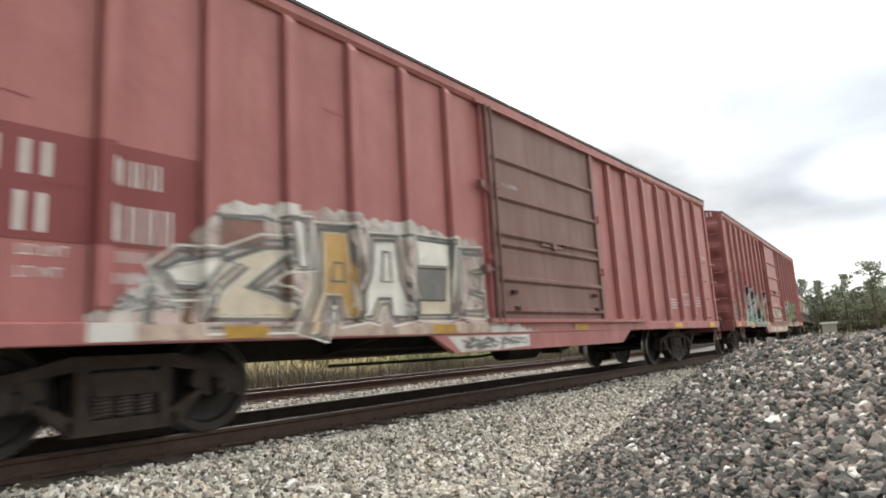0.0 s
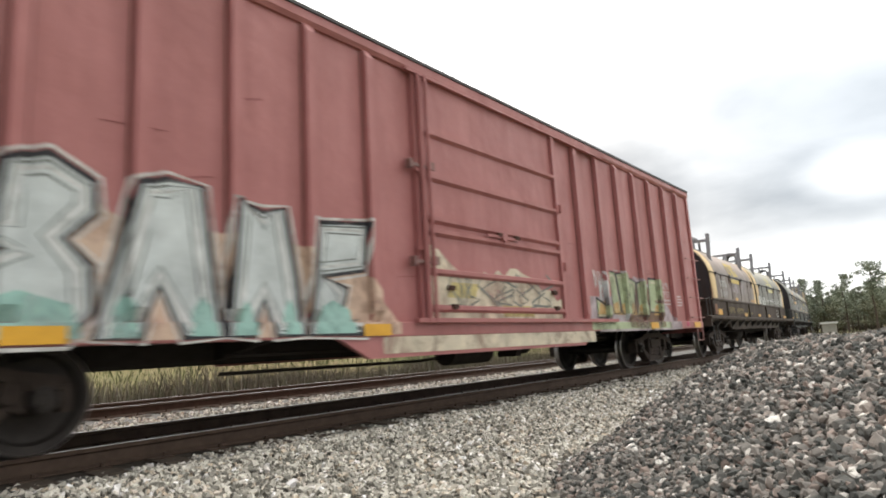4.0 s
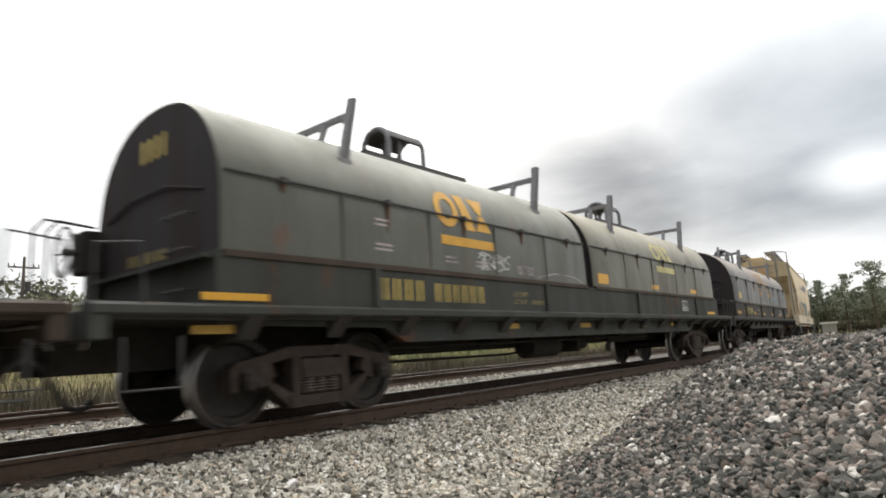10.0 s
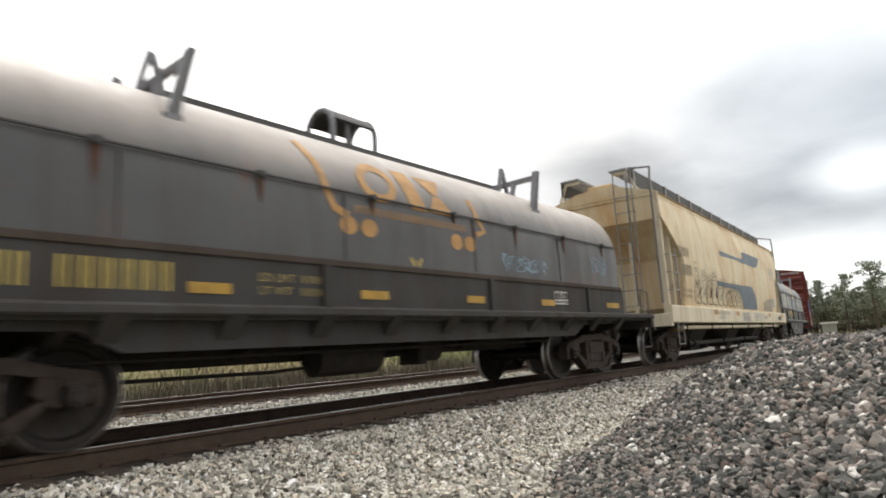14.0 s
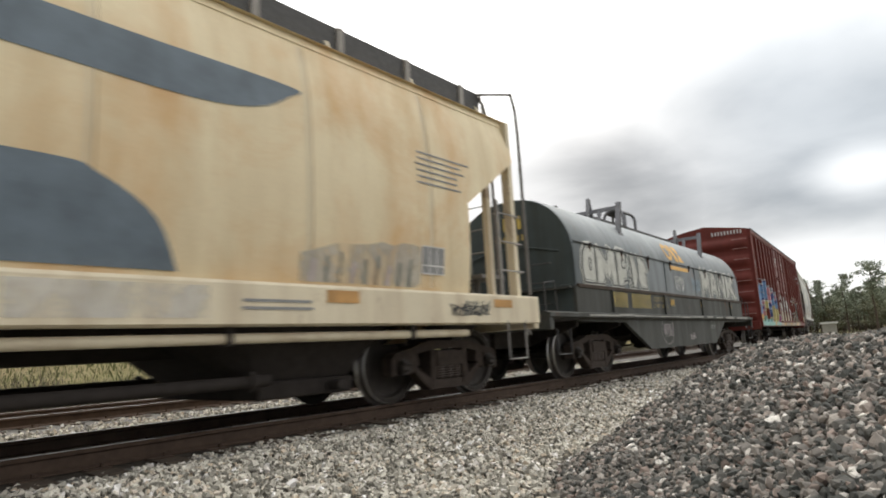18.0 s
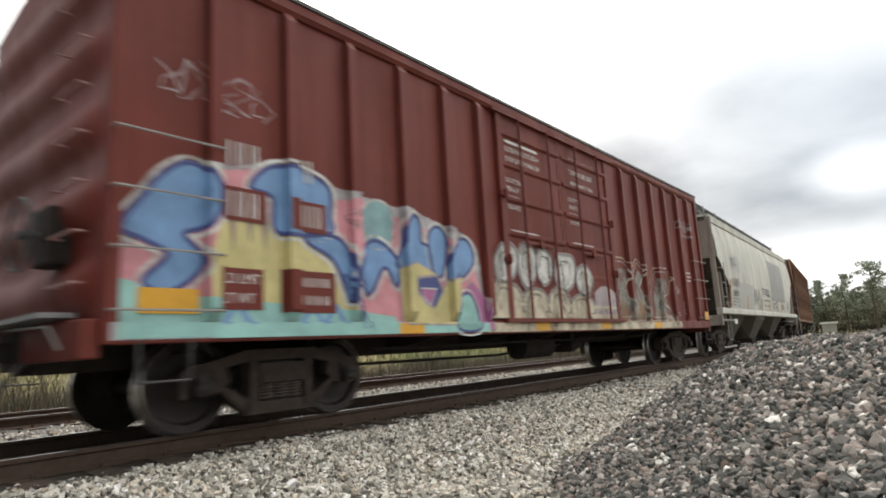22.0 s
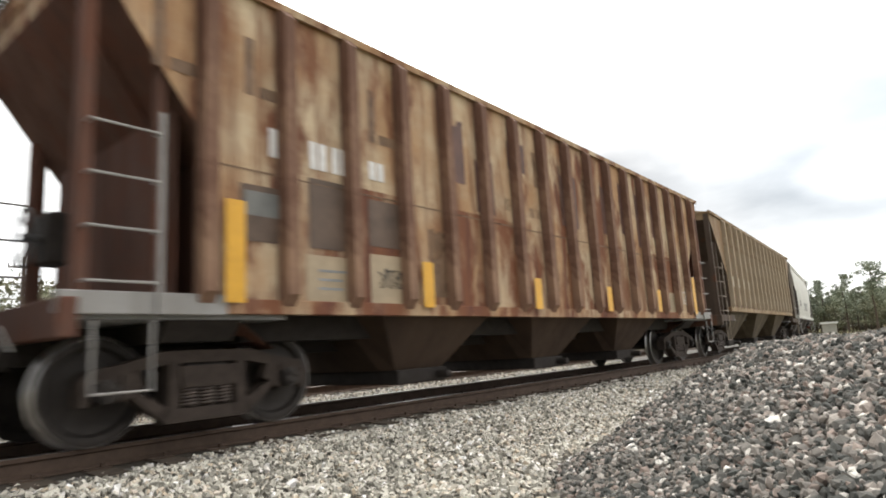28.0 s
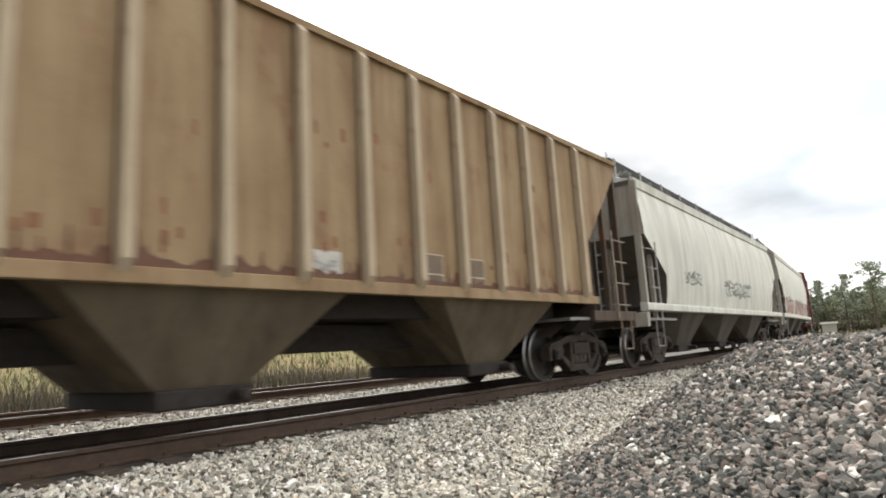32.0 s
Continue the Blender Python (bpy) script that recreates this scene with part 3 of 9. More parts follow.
# ---- loose stone ----
def stones(name, spots, mat, label, seed, worn=False):
    """Many broken stones as one mesh: spots are x, y, z, size."""
    rng = np.random.default_rng(seed)
    if worn:
        g = (1 + 5 ** 0.5) / 2
        base = np.array([(-1, g, 0), (1, g, 0), (-1, -g, 0), (1, -g, 0), (0, -1, g), (0, 1, g), (0, -1, -g), (0, 1, -g), (g, 0, -1), (g, 0, 1), (-g, 0, -1), (-g, 0, 1)]) * 0.53
        tri = np.array([(0, 11, 5), (0, 5, 1), (0, 1, 7), (0, 7, 10), (0, 10, 11), (1, 5, 9), (5, 11, 4), (11, 10, 2), (10, 7, 6), (7, 1, 8), (3, 9, 4), (3, 4, 2), (3, 2, 6), (3, 6, 8), (3, 8, 9), (4, 9, 5), (2, 4, 11), (6, 2, 10), (8, 6, 7), (9, 8, 1)])
        wild, thin = 0.13, (0.62, 1.22)
    else:
        base = np.array([(x, y, z) for x in (-0.6, 0.6) for y in (-0.6, 0.6) for z in (-0.6, 0.6)])
        tri = np.array([(0, 1, 3), (0, 3, 2), (4, 6, 7), (4, 7, 5), (0, 4, 5), (0, 5, 1), (2, 3, 7), (2, 7, 6), (0, 2, 6), (0, 6, 4), (1, 5, 7), (1, 7, 3)])
        wild, thin = 0.16, (0.5, 1.25)
    c = len(base)
    spots = np.asarray(spots)
    n = len(spots)
    q = rng.normal(size=(n, 4))
    q /= np.linalg.norm(q, axis=1)[:, None]
    w, x, y, z = q.T
    rot = np.stack([1 - 2 * (y * y + z * z), 2 * (x * y - z * w), 2 * (x * z + y * w), 2 * (x * y + z * w), 1 - 2 * (x * x + z * z), 2 * (y * z - x * w), 2 * (x * z - y * w), 2 * (y * z + x * w), 1 - 2 * (x * x + y * y)], 1).reshape(n, 3, 3)
    v = base[None] * rng.uniform(0.8, 1.2, (n, c, 1)) + rng.normal(0, wild, (n, c, 3))
    v = v * (rng.uniform(*thin, (n, 1, 3)))
    v = np.einsum("nij,nkj->nki", rot, v) * spots[:, None, 3:4] * 0.5 + spots[:, None, :3]
    faces = (tri[None] + (np.arange(n) * c)[:, None, None]).reshape(-1, 3)
    me = bpy.data.meshes.new(name)
    me.vertices.add(n * c)
    me.vertices.foreach_set("co", v.reshape(-1))
    me.loops.add(faces.size)
    me.loops.foreach_set("vertex_index", faces.reshape(-1))
    me.polygons.add(len(faces))
    me.polygons.foreach_set("loop_start", np.arange(0, faces.size, 3))
    me.update(calc_edges=True)
    me.shade_flat()
    me.materials.append(mat)
    return tagged(new(name, me), label, "gravel", kind="stuff")


M["gravel"] = by_piece("pale_crushed_stone", [(0.0, (0.072, 0.066, 0.056)), (0.16, (0.219, 0.209, 0.176)), (0.45, (0.429, 0.406, 0.350)), (0.78, (0.643, 0.617, 0.540)), (0.90, (0.489, 0.404, 0.303)), (1.0, (0.880, 0.880, 0.880))])
M["pile"] = by_piece("mixed_grey_crushed_stone", [(0.0, (0.042, 0.046, 0.042)), (0.25, (0.088, 0.089, 0.082)), (0.5, (0.148, 0.139, 0.126)), (0.72, (0.245, 0.222, 0.198)), (0.84, (0.25, 0.195, 0.166)), (0.92, (0.42, 0.39, 0.35)), (1.0, (0.70, 0.68, 0.63))])


def bank(s, o):
    """Height of the pale stone beside the near rail, by distance along and offset from the track."""
    return -0.205 - 0.10 * max(0.0, min(1.0, (-1.5 - o) / 1.4)) + 0.025 * noise.noise((s * 0.9, o * 1.6, 3.0))


# the heap: darker stone between the camera and the line, rising away from the camera
def heap(x, y):
    front = -0.39 + 0.262 * x - 0.40 * y
    back = 0.36 - 0.65 * ((x - 5.78) + 2.8 * (y - 1.52))
    top = 0.53 + 0.02 * math.sin(x * 2.1) + 0.05 * min(1.0, max(0.0, (0.8 - y) / 0.5))
    z = min(front, back, top, 0.575 + 0.5 * (y + 0.6), 0.45 * (x - 1.5), 0.55 - 0.55 * (x - 6.6))
    return z + 0.035 * noise.noise((x * 1.1, y * 1.1, 7)) + 0.025 * noise.noise((x * 3.5, y * 3.5, 2))


rnd = random.Random(11)
spots = []
while len(spots) < 38000:
    s, o = rnd.uniform(0.3, 9.5), rnd.uniform(-5.6, -0.96)
    if o > -1.02 or rnd.random() < 1.0:
        p = on_track(s, o, bank(s, o))
        if heap(p.x, p.y) < p.z + 0.1:
            spots.append((p.x, p.y, p.z + rnd.uniform(-0.012, 0.016), rnd.uniform(0.034, 0.070)))
while len(spots) < 56000:
    s, o = rnd.uniform(9.5, 30) , rnd.uniform(-4.4, -0.96)
    p = on_track(s, o, bank(s, o))
    spots.append((p.x, p.y, p.z + rnd.uniform(-0.01, 0.02), rnd.uniform(0.045, 0.085)))
while len(spots) < 68000:
    s, o = rnd.uniform(0.5, 22), rnd.choice((rnd.uniform(1.05, 4.25), rnd.uniform(6.3, 8.0), rnd.uniform(1.6, 3.8)))
    p = on_track(s, o, -0.2)
    spots.append((p.x, p.y, p.z + rnd.uniform(-0.02, 0.03), rnd.uniform(0.045, 0.08)))
while len(spots) < 82000:
    s, o = rnd.uniform(-7, 0.3), rnd.uniform(-6.0, -0.96)
    p = on_track(s, o, bank(s, o))
    if heap(p.x, p.y) < p.z + 0.1:
        spots.append((p.x, p.y, p.z + rnd.uniform(-0.012, 0.016), rnd.uniform(0.045, 0.085)))
stones("gravel", spots, M["gravel"], "pale grey and buff crushed stone beside the near rail", 3)

spots = []
while len(spots) < 64000:
    x, y = rnd.uniform(0.5, 8.0), rnd.uniform(-1.9, 3.3)
    z = heap(x, y)
    if z > -0.42 and math.hypot(x, y) > 0.9 and (x < 7.0 or rnd.random() < 0.5):
        spots.append((x, y, z + rnd.uniform(-0.015, 0.02), rnd.uniform(0.026, 0.052) if rnd.random() < 0.94 else rnd.uniform(0.054, 0.072)))
stones("stone_heap", spots, M["pile"], "heap of mixed dark and light grey crushed stone", 4, True)
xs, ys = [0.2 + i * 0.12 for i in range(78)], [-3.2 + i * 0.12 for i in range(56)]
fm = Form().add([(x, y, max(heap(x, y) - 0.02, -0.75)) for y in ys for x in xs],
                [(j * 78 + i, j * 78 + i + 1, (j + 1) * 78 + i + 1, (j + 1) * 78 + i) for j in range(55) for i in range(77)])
# core under the stones, coloured dark so their gaps look shaded
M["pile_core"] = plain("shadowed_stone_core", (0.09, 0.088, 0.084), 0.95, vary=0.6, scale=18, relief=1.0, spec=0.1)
tagged(new("stone_heap_core", fm.mesh("stone_heap_core", M["pile_core"])), "stone core of the heap, darkened as shade between the stones", "gravel", kind="stuff")


# ---- beyond the tracks: reeds, trees, a signboard, a pole, a low building ----
def blades(name, spots, mat, label, seed, category):
    """Many upright blades as one mesh: spots are x, y, z, height, width."""
    rng = np.random.default_rng(seed)
    sp = np.asarray(spots)
    n = len(sp)
    a = rng.uniform(0, 6.283, n)
    lean = rng.normal(0, 0.30, (n, 2)) * sp[:, 3:4]
    dx, dy = np.cos(a) * sp[:, 4] / 2, np.sin(a) * sp[:, 4] / 2
    v = np.empty((n, 5, 3))
    for k, (u, w) in enumerate(((0, 1), (0, -1), (0.55, -0.8), (0.55, 0.8), (1, 0))):
        v[:, k, 0] = sp[:, 0] + dx * w + lean[:, 0] * u ** 1.6
        v[:, k, 1] = sp[:, 1] + dy * w + lean[:, 1] * u ** 1.6
        v[:, k, 2] = sp[:, 2] + sp[:, 3] * u
    me = bpy.data.meshes.new(name)
    o = (np.arange(n) * 5)[:, None]
    faces = [tuple(f) for f in (o + np.array([0, 1, 2, 3])).tolist()] + [tuple(f) for f in (o + np.array([3, 2, 4])).tolist()]
    me.from_pydata(v.reshape(-1, 3), [], faces)
    me.materials.append(mat)
    return tagged(new(name, me), label, category, kind="stuff")


M["reed"] = by_piece("dry_reed", [(0.0, (0.050, 0.042, 0.032)), (0.35, (0.098, 0.080, 0.060)), (0.62, (0.150, 0.124, 0.094)), (0.84, (0.080, 0.088, 0.048)), (1.0, (0.225, 0.20, 0.165))], scale=8, relief=0.1)
M["grass"] = by_piece("spring_grass", [(0.0, (0.075, 0.088, 0.034)), (0.5, (0.145, 0.155, 0.066)), (0.8, (0.20, 0.20, 0.095)), (1.0, (0.27, 0.24, 0.14))], scale=8, relief=0.1)
rnd = random.Random(21)
spots, green = [], []
while len(spots) < 30000:
    s, o = rnd.uniform(-4, 48) if rnd.random() < 0.75 else rnd.uniform(-2, 20), rnd.uniform(8.6, 15.5)
    k = noise.noise((s * 0.35, o * 0.45, 1.0))
    if k < -0.25 and rnd.random() < 0.75:
        continue
    p = on_track(s, o)
    spots.append((p.x, p.y, hill(p.x, p.y) - 0.05, rnd.uniform(0.30, 1.05) * (1.0 + 0.6 * k), rnd.uniform(0.010, 0.028)))
blades("reeds", spots, M["reed"], "dry tan reeds in the ditch behind the far track", 5, "reeds")
while len(green) < 15000:
    s, o = rnd.uniform(-6, 70), rnd.uniform(14.0, 34.0)
    p = on_track(s, o)
    green.append((p.x, p.y, hill(p.x, p.y) - 0.04, rnd.uniform(0.2, 0.5), rnd.uniform(0.03, 0.07)))
blades("grass_bank", green, M["grass"], "yellow-green grass on the low bank", 6, "grass")
spots = []
while len(spots) < 5000:
    x, y = rnd.uniform(45, 150), rnd.uniform(-6, 24)
    spots.append((x, y, hill(x, y) - 0.05, rnd.uniform(0.15, 0.45), rnd.uniform(0.06, 0.12)))
blades("field_grass", spots, M["reed"], "short dry grass on the field by the line", 7, "grass")

M["bark"] = plain("grey_brown_bark", (0.13, 0.10, 0.08), 0.95, vary=0.5, scale=6, relief=1.0, spec=0.1)
# needles lightened and greyed: the distance haze is in their colour
M["needles"] = by_piece("hazed_pine_needles", [(0.0, (0.160, 0.192, 0.145)), (0.5, (0.225, 0.256, 0.190)), (0.85, (0.28, 0.305, 0.225)), (1.0, (0.33, 0.345, 0.255))], scale=3, relief=0.2)
M["brush"] = by_piece("brown_brush_twigs", [(0.0, (0.10, 0.088, 0.070)), (0.6, (0.155, 0.138, 0.108)), (1.0, (0.20, 0.19, 0.14))], scale=3, relief=0.2)
M["leaves"] = by_piece("spring_leaves", [(0.0, (0.115, 0.122, 0.078)), (0.5, (0.168, 0.172, 0.108)), (1.0, (0.235, 0.226, 0.150))], scale=3, relief=0.2)


def tree(name, label, tall, wide, bare, mat, seed, leaves=900):
    """A trunk with limbs and a crown of many small leaf clumps with gaps between them."""
    r = random.Random(seed)
    t = thing(name, label, "tree", "trees along the field")
    fm = Form()
    pts = [Vector((0.25 * math.sin(i * 1.3 + seed) * i / 6, 0.25 * math.cos(i * 1.7 + seed) * i / 6, tall * 0.97 * i / 6)) for i in range(7)]
    for i in range(6):
        fm.cyl(pts[i], pts[i + 1], tall * 0.017 * (1 - i / 7), 7, tall * 0.017 * (1 - (i + 1) / 7))
    tips = []
    n = int(11 + tall * 0.7)
    for i in range(n):
        u = bare + (1 - bare) * (i + r.random() * 0.6) / n
        p = pts[0].lerp(pts[6], u)
        p = pts[min(5, int(u * 6))].lerp(pts[min(6, int(u * 6) + 1)], u * 6 - int(u * 6)) if u < 1 else pts[6]
        a = r.uniform(0, 6.283)
        reach = wide * (0.35 + 0.65 * math.sin(math.pi * min(1, max(0.08, (u - bare) / (1 - bare) * 0.9 + 0.1)))) * r.uniform(0.6, 1.1)
        q = p + Vector((math.cos(a) * reach, math.sin(a) * reach, reach * r.uniform(0.05, 0.5)))
        fm.cyl(p, q, tall * 0.005, 5, tall * 0.002)
        tips += [p.lerp(q, k) for k in (0.55, 0.8, 1.0)]
    tips.append(pts[6])
    part("trunk", fm, M["bark"], t)
    v, f = [], []
    for k in range(leaves):
        c = r.choice(tips)
        d = Vector((r.gauss(0, 1), r.gauss(0, 1), r.gauss(0, 0.6))) * wide * 0.20
        p = c + d
        s = r.uniform(0.14, 0.34) * (0.5 + tall / 24)
        e1 = Vector((r.gauss(0, 1), r.gauss(0, 1), r.gauss(0, 0.7))).normalized() * s
        e2 = Vector((r.gauss(0, 1), r.gauss(0, 1), r.gauss(0, 0.7))).normalized() * s
        b = len(v)
        v += [p - e1, p + e2 * 0.7, p + e1, p - e2 * 0.6]
        f.append((b, b + 1, b + 2, b + 3))
    me = bpy.data.meshes.new("crown")
    me.from_pydata(v, [], f)
    me.materials.append(mat)
    part("crown", me, None, t)
    return t


BASE = [tree("pine_tree", "tall dark green pine with a bare trunk", 15.0, 3.2, 0.5, M["needles"], 1, 1500),
        tree("pine_tree", "slender dark green pine in the far wood", 13.0, 2.5, 0.35, M["needles"], 2, 1300),
        tree("broadleaf_tree", "pale green tree in early leaf", 9.0, 3.4, 0.25, M["leaves"], 3, 1300),
        tree("pine_tree", "bushy dark green pine in the far wood", 11.0, 3.0, 0.22, M["needles"], 4, 1500),
        tree("broadleaf_tree", "low grey-green tree at the wood's edge", 6.5, 3.0, 0.15, M["leaves"], 5, 1100),
        tree("bush", "brown-grey bush under the far pines", 3.6, 2.6, 0.04, M["brush"], 6, 1100)]


def place(ob, x, y, turn=0.0, size=1.0):
    return Matrix.Translation((x, y, hill(x, y) - 0.05)) @ Matrix.Rotation(turn, 4, "Z") @ Matrix.Scale(size, 4)


used = set()


def plant(k, x, y, turn, size):
    if k in used:
        copy_thing(BASE[k], place(BASE[k], x, y, turn, size))
    else:
        BASE[k].matrix_basis = place(BASE[k], x, y, turn, size)
        used.add(k)


rnd = random.Random(33)
plant(0, 138.0, 11.6, 0.4, 0.86)
# the wood beyond the field, dense, in two ranks
for i in range(34):
    a = radians(2.2 + 11.5 * i / 33 + rnd.uniform(-0.15, 0.15))
    d = rnd.uniform(150, 172)
    k = rnd.choice((1, 3, 3, 1, 2, 4))
    plant(k, d * math.cos(a), d * math.sin(a), rnd.uniform(0, 6.28), rnd.uniform(0.72, 1.0))
for i in range(72):
    a = radians(1.8 + 13.0 * i / 71 + rnd.uniform(-0.2, 0.2))
    d = rnd.uniform(188, 235)
    plant(rnd.choice((3, 1, 3)), d * math.cos(a), d * math.sin(a), rnd.uniform(0, 6.28), rnd.uniform(0.8, 1.0))
for i in range(46):
    a = radians(1.8 + 12.4 * i / 45 + rnd.uniform(-0.15, 0.15))
    d = rnd.uniform(176, 184)
    plant(5, d * math.cos(a), d * math.sin(a), rnd.uniform(0, 6.28), rnd.uniform(0.8, 1.25))
# scattered trees across the field behind the train
for a, d, k, s in ((73.5, 62, 2, 0.80), (71.2, 78, 4, 1.05), (66.0, 66, 2, 0.75), (64.2, 50, 4, 0.8), (60.5, 85, 3, 0.7), (56, 95, 2, 1.0), (52, 90, 3, 0.8), (47, 110, 1, 0.8), (42, 105, 3, 0.9), (38, 120, 2, 1.1), (33, 130, 3, 0.9), (28, 130, 1, 0.9), (24, 140, 3, 1.0), (20, 150, 1, 0.9), (17, 150, 3, 1.0), (78, 70, 4, 1.0), (82, 80, 2, 0.9), (74.6, 66, 4, 1.15), (73.0, 74, 4, 1.25), (72.2, 70, 4, 1.0), (70.4, 82, 4, 1.2), (75.8, 78, 2, 0.9), (69.2, 90, 4, 1.1)):
    plant(k, d * math.cos(radians(a)), d * math.sin(radians(a)), d, s)

M["board_white"] = plain("white_sign_paint", (0.76, 0.76, 0.74), 0.5, vary=0.12)
M["sign_red"] = plain("red_sign_paint", (0.50, 0.08, 0.05), 0.5, vary=0.15)
M["pole_wood"] = plain("weathered_pole_timber", (0.15, 0.125, 0.105), 0.9, vary=0.4, scale=3)
M["wall_pale"] = plain("pale_block_wall", (0.42, 0.40, 0.36), 0.9, vary=0.2, scale=2)


def signboard():
    a, b = Vector((17.55, 48.5, 0)), Vector((19.95, 45.7, 0))
    d = (b - a).normalized()
    back = Matrix(((d.x, -d.y, 0, a.x), (d.y, d.x, 0, a.y), (0, 0, 1, 0), (0, 0, 0, 1)))
    w = (b - a).length
    t = thing("signboard", "white roadside signboard with red words and dark dots", "sign")
    t.matrix_basis = back
    part("panel", Form().box(0, w, 0, 0.14, 6.35, 7.5), M["board_white"], t, bevel=0.02)
    me = letters("TWO WAY", 0.62, M["sign_red"], "words", 0.012)
    me.transform(Matrix.Translation((0.28, -0.012, 6.70)))
    part("words", me, None, t, "red painted words")
    for i in range(11):
        for z in (6.45, 7.40):
            part("dot", Form().cyl((0.15 + i * (w - 0.3) / 10, -0.02, z), (0.15 + i * (w - 0.3) / 10, 0.0, z), 0.09, 10), M["bar_dark"], t)
    part("ledge", Form().box(0.6, w - 0.6, -0.3, 0.2, 6.15, 6.24), M["bar_dark"], t)
    for x in (1.7, 2.1):
        part("sign_post", Form().box(x - 0.08, x + 0.08, 0.15, 0.31, hill(18.7, 47) - 0.1, 7.2), M["pole_wood"], t)


def pole(x, y, tall, label):
    t = thing("utility_pole", label, "pole")
    z = hill(x, y)
    t.matrix_basis = Matrix.Translation((x, y, z - 0.1))
    part("shaft", Form().cyl((0, 0, 0), (0, 0, tall), 0.17, 10, 0.11), M["pole_wood"], t)
    part("crossarm", Form().box(-1.15, 1.15, -0.06, 0.06, tall - 1.0, tall - 0.86), M["pole_wood"], t)
    for k in (-1.1, -0.7, 0.7, 1.1):
        part("insulator", Form().cyl((k, 0, tall - 0.86), (k, 0, tall - 0.6), 0.05, 8), M["bar_dark"], t)
    part("transformer", Form().cyl((0.35, -0.1, tall - 3.0), (0.35, -0.1, tall - 2.2), 0.22, 10), M["bar_dark"], t)


def low_building(x, y, turn, long, deep, tall, label):
    t = thing("low_building", label, "building")
    t.matrix_basis = Matrix.Translation((x, y, hill(x, y) - 0.1)) @ Matrix.Rotation(turn, 4, "Z")
    part("wall", Form().box(0, long, 0, deep, 0, tall), M["wall_pale"], t)
    part("roof", Form().box(-0.3, long + 0.3, -0.3, deep + 0.3, tall, tall + 0.35), M["board_white"], t, "white flat roof edge")
    for i in range(int(long // 3)):
        w = part("window", Form().box(1.0 + i * 3.0, 2.4 + i * 3.0, -0.05, 0.02, tall * 0.4, tall * 0.75), M["bar_dark"], t)
        part("window_frame", Form().box(0.95 + i * 3.0, 2.45 + i * 3.0, -0.07, -0.04, tall * 0.75, tall * 0.79), M["board_white"], w)


signboard()
pole(23.2, 61.5, 11.6, "grey timber utility pole with insulators and transformer")
pole(16.5, 60.0, 9.0, "grey timber utility pole behind the bank")
low_building(22.0, 68.0, radians(-40), 11.0, 7.0, 5.6, "low pale building with a white roof edge")
low_building(12.0, 58.0, radians(-25), 7.0, 5.0, 3.4, "low pale shed with a white roof")
low_building(142.0, 18.6, radians(96), 2.4, 1.6, 1.9, "small white-roofed hut by the wood")


def marker():
    t = thing("track_marker", "small red and white marker on a short stake", "marker")
    t.matrix_basis = Matrix.Translation((4.62, 16.9, hill(4.62, 16.9)))
    part("stake", Form().box(-0.02, 0.02, -0.02, 0.02, -0.05, 0.62), M["pole_wood"], t)
    part("red_flag", Form().prism([(0.02, 0.15), (0.17, 0.12), (0.16, 0.36), (0.02, 0.38)], -0.015, 0.015), M["sign_red"], t, "red cloth flag")
    part("white_flag", Form().prism([(-0.16, 0.30), (-0.02, 0.32), (-0.02, 0.50), (-0.15, 0.46)], -0.015, 0.015), M["board_white"], t, "white cloth flag")


marker()


# ---- what every wagon has: bogies, couplers, hoses ----
def wheelset_mesh(r):
    """Two wheels on an axle, turning about y; a bright tread, plate and hub."""
    fm = Form()
    for sd in (-1, 1):
        y = sd * 0.7175
        prof = [(0.0, 0.20), (0.09, 0.20), (0.115, 0.15), (0.14, 0.10), (r * 0.60, 0.062), (r * 0.76, 0.075), (r * 0.82, 0.125), (r * 0.97, 0.133), (r, 0.125), (r + 0.004, 0.035), (r + 0.026, 0.018), (r + 0.024, 0.004), (r * 0.86, 0.0), (r * 0.78, 0.03), (r * 0.62, 0.035), (0.14, -0.02), (0.10, -0.03)]
        fm.lathe([(a, y + sd * (b - 0.02)) for a, b in prof], "y", 36)
    fm.cyl((0, -0.72, 0), (0, 0.72, 0), 0.085, 12)
    for sd in (-1, 1):
        fm.cyl((0, sd * 0.88, 0), (0, sd * 1.12, 0), 0.10, 14)
        fm.cyl((0, sd * 1.12, 0), (0, sd * 1.15, 0), 0.075, 12)
        for k in range(3):
            a = 2.0944 * k
            fm.cyl((0.045 * math.cos(a), sd * 1.15, 0.045 * math.sin(a)), (0.045 * math.cos(a), sd * 1.175, 0.045 * math.sin(a)), 0.018, 6)
    me = fm.mesh("wheelset", M["wheel"], True)
    me.materials.append(M["wheel_bright"])
    for p in me.polygons:
        d = math.hypot(p.center.x, p.center.z)
        if 0.965 * r < d < r + 0.03 and abs(p.center.y) > 0.6:
            p.material_index = 1
    return me


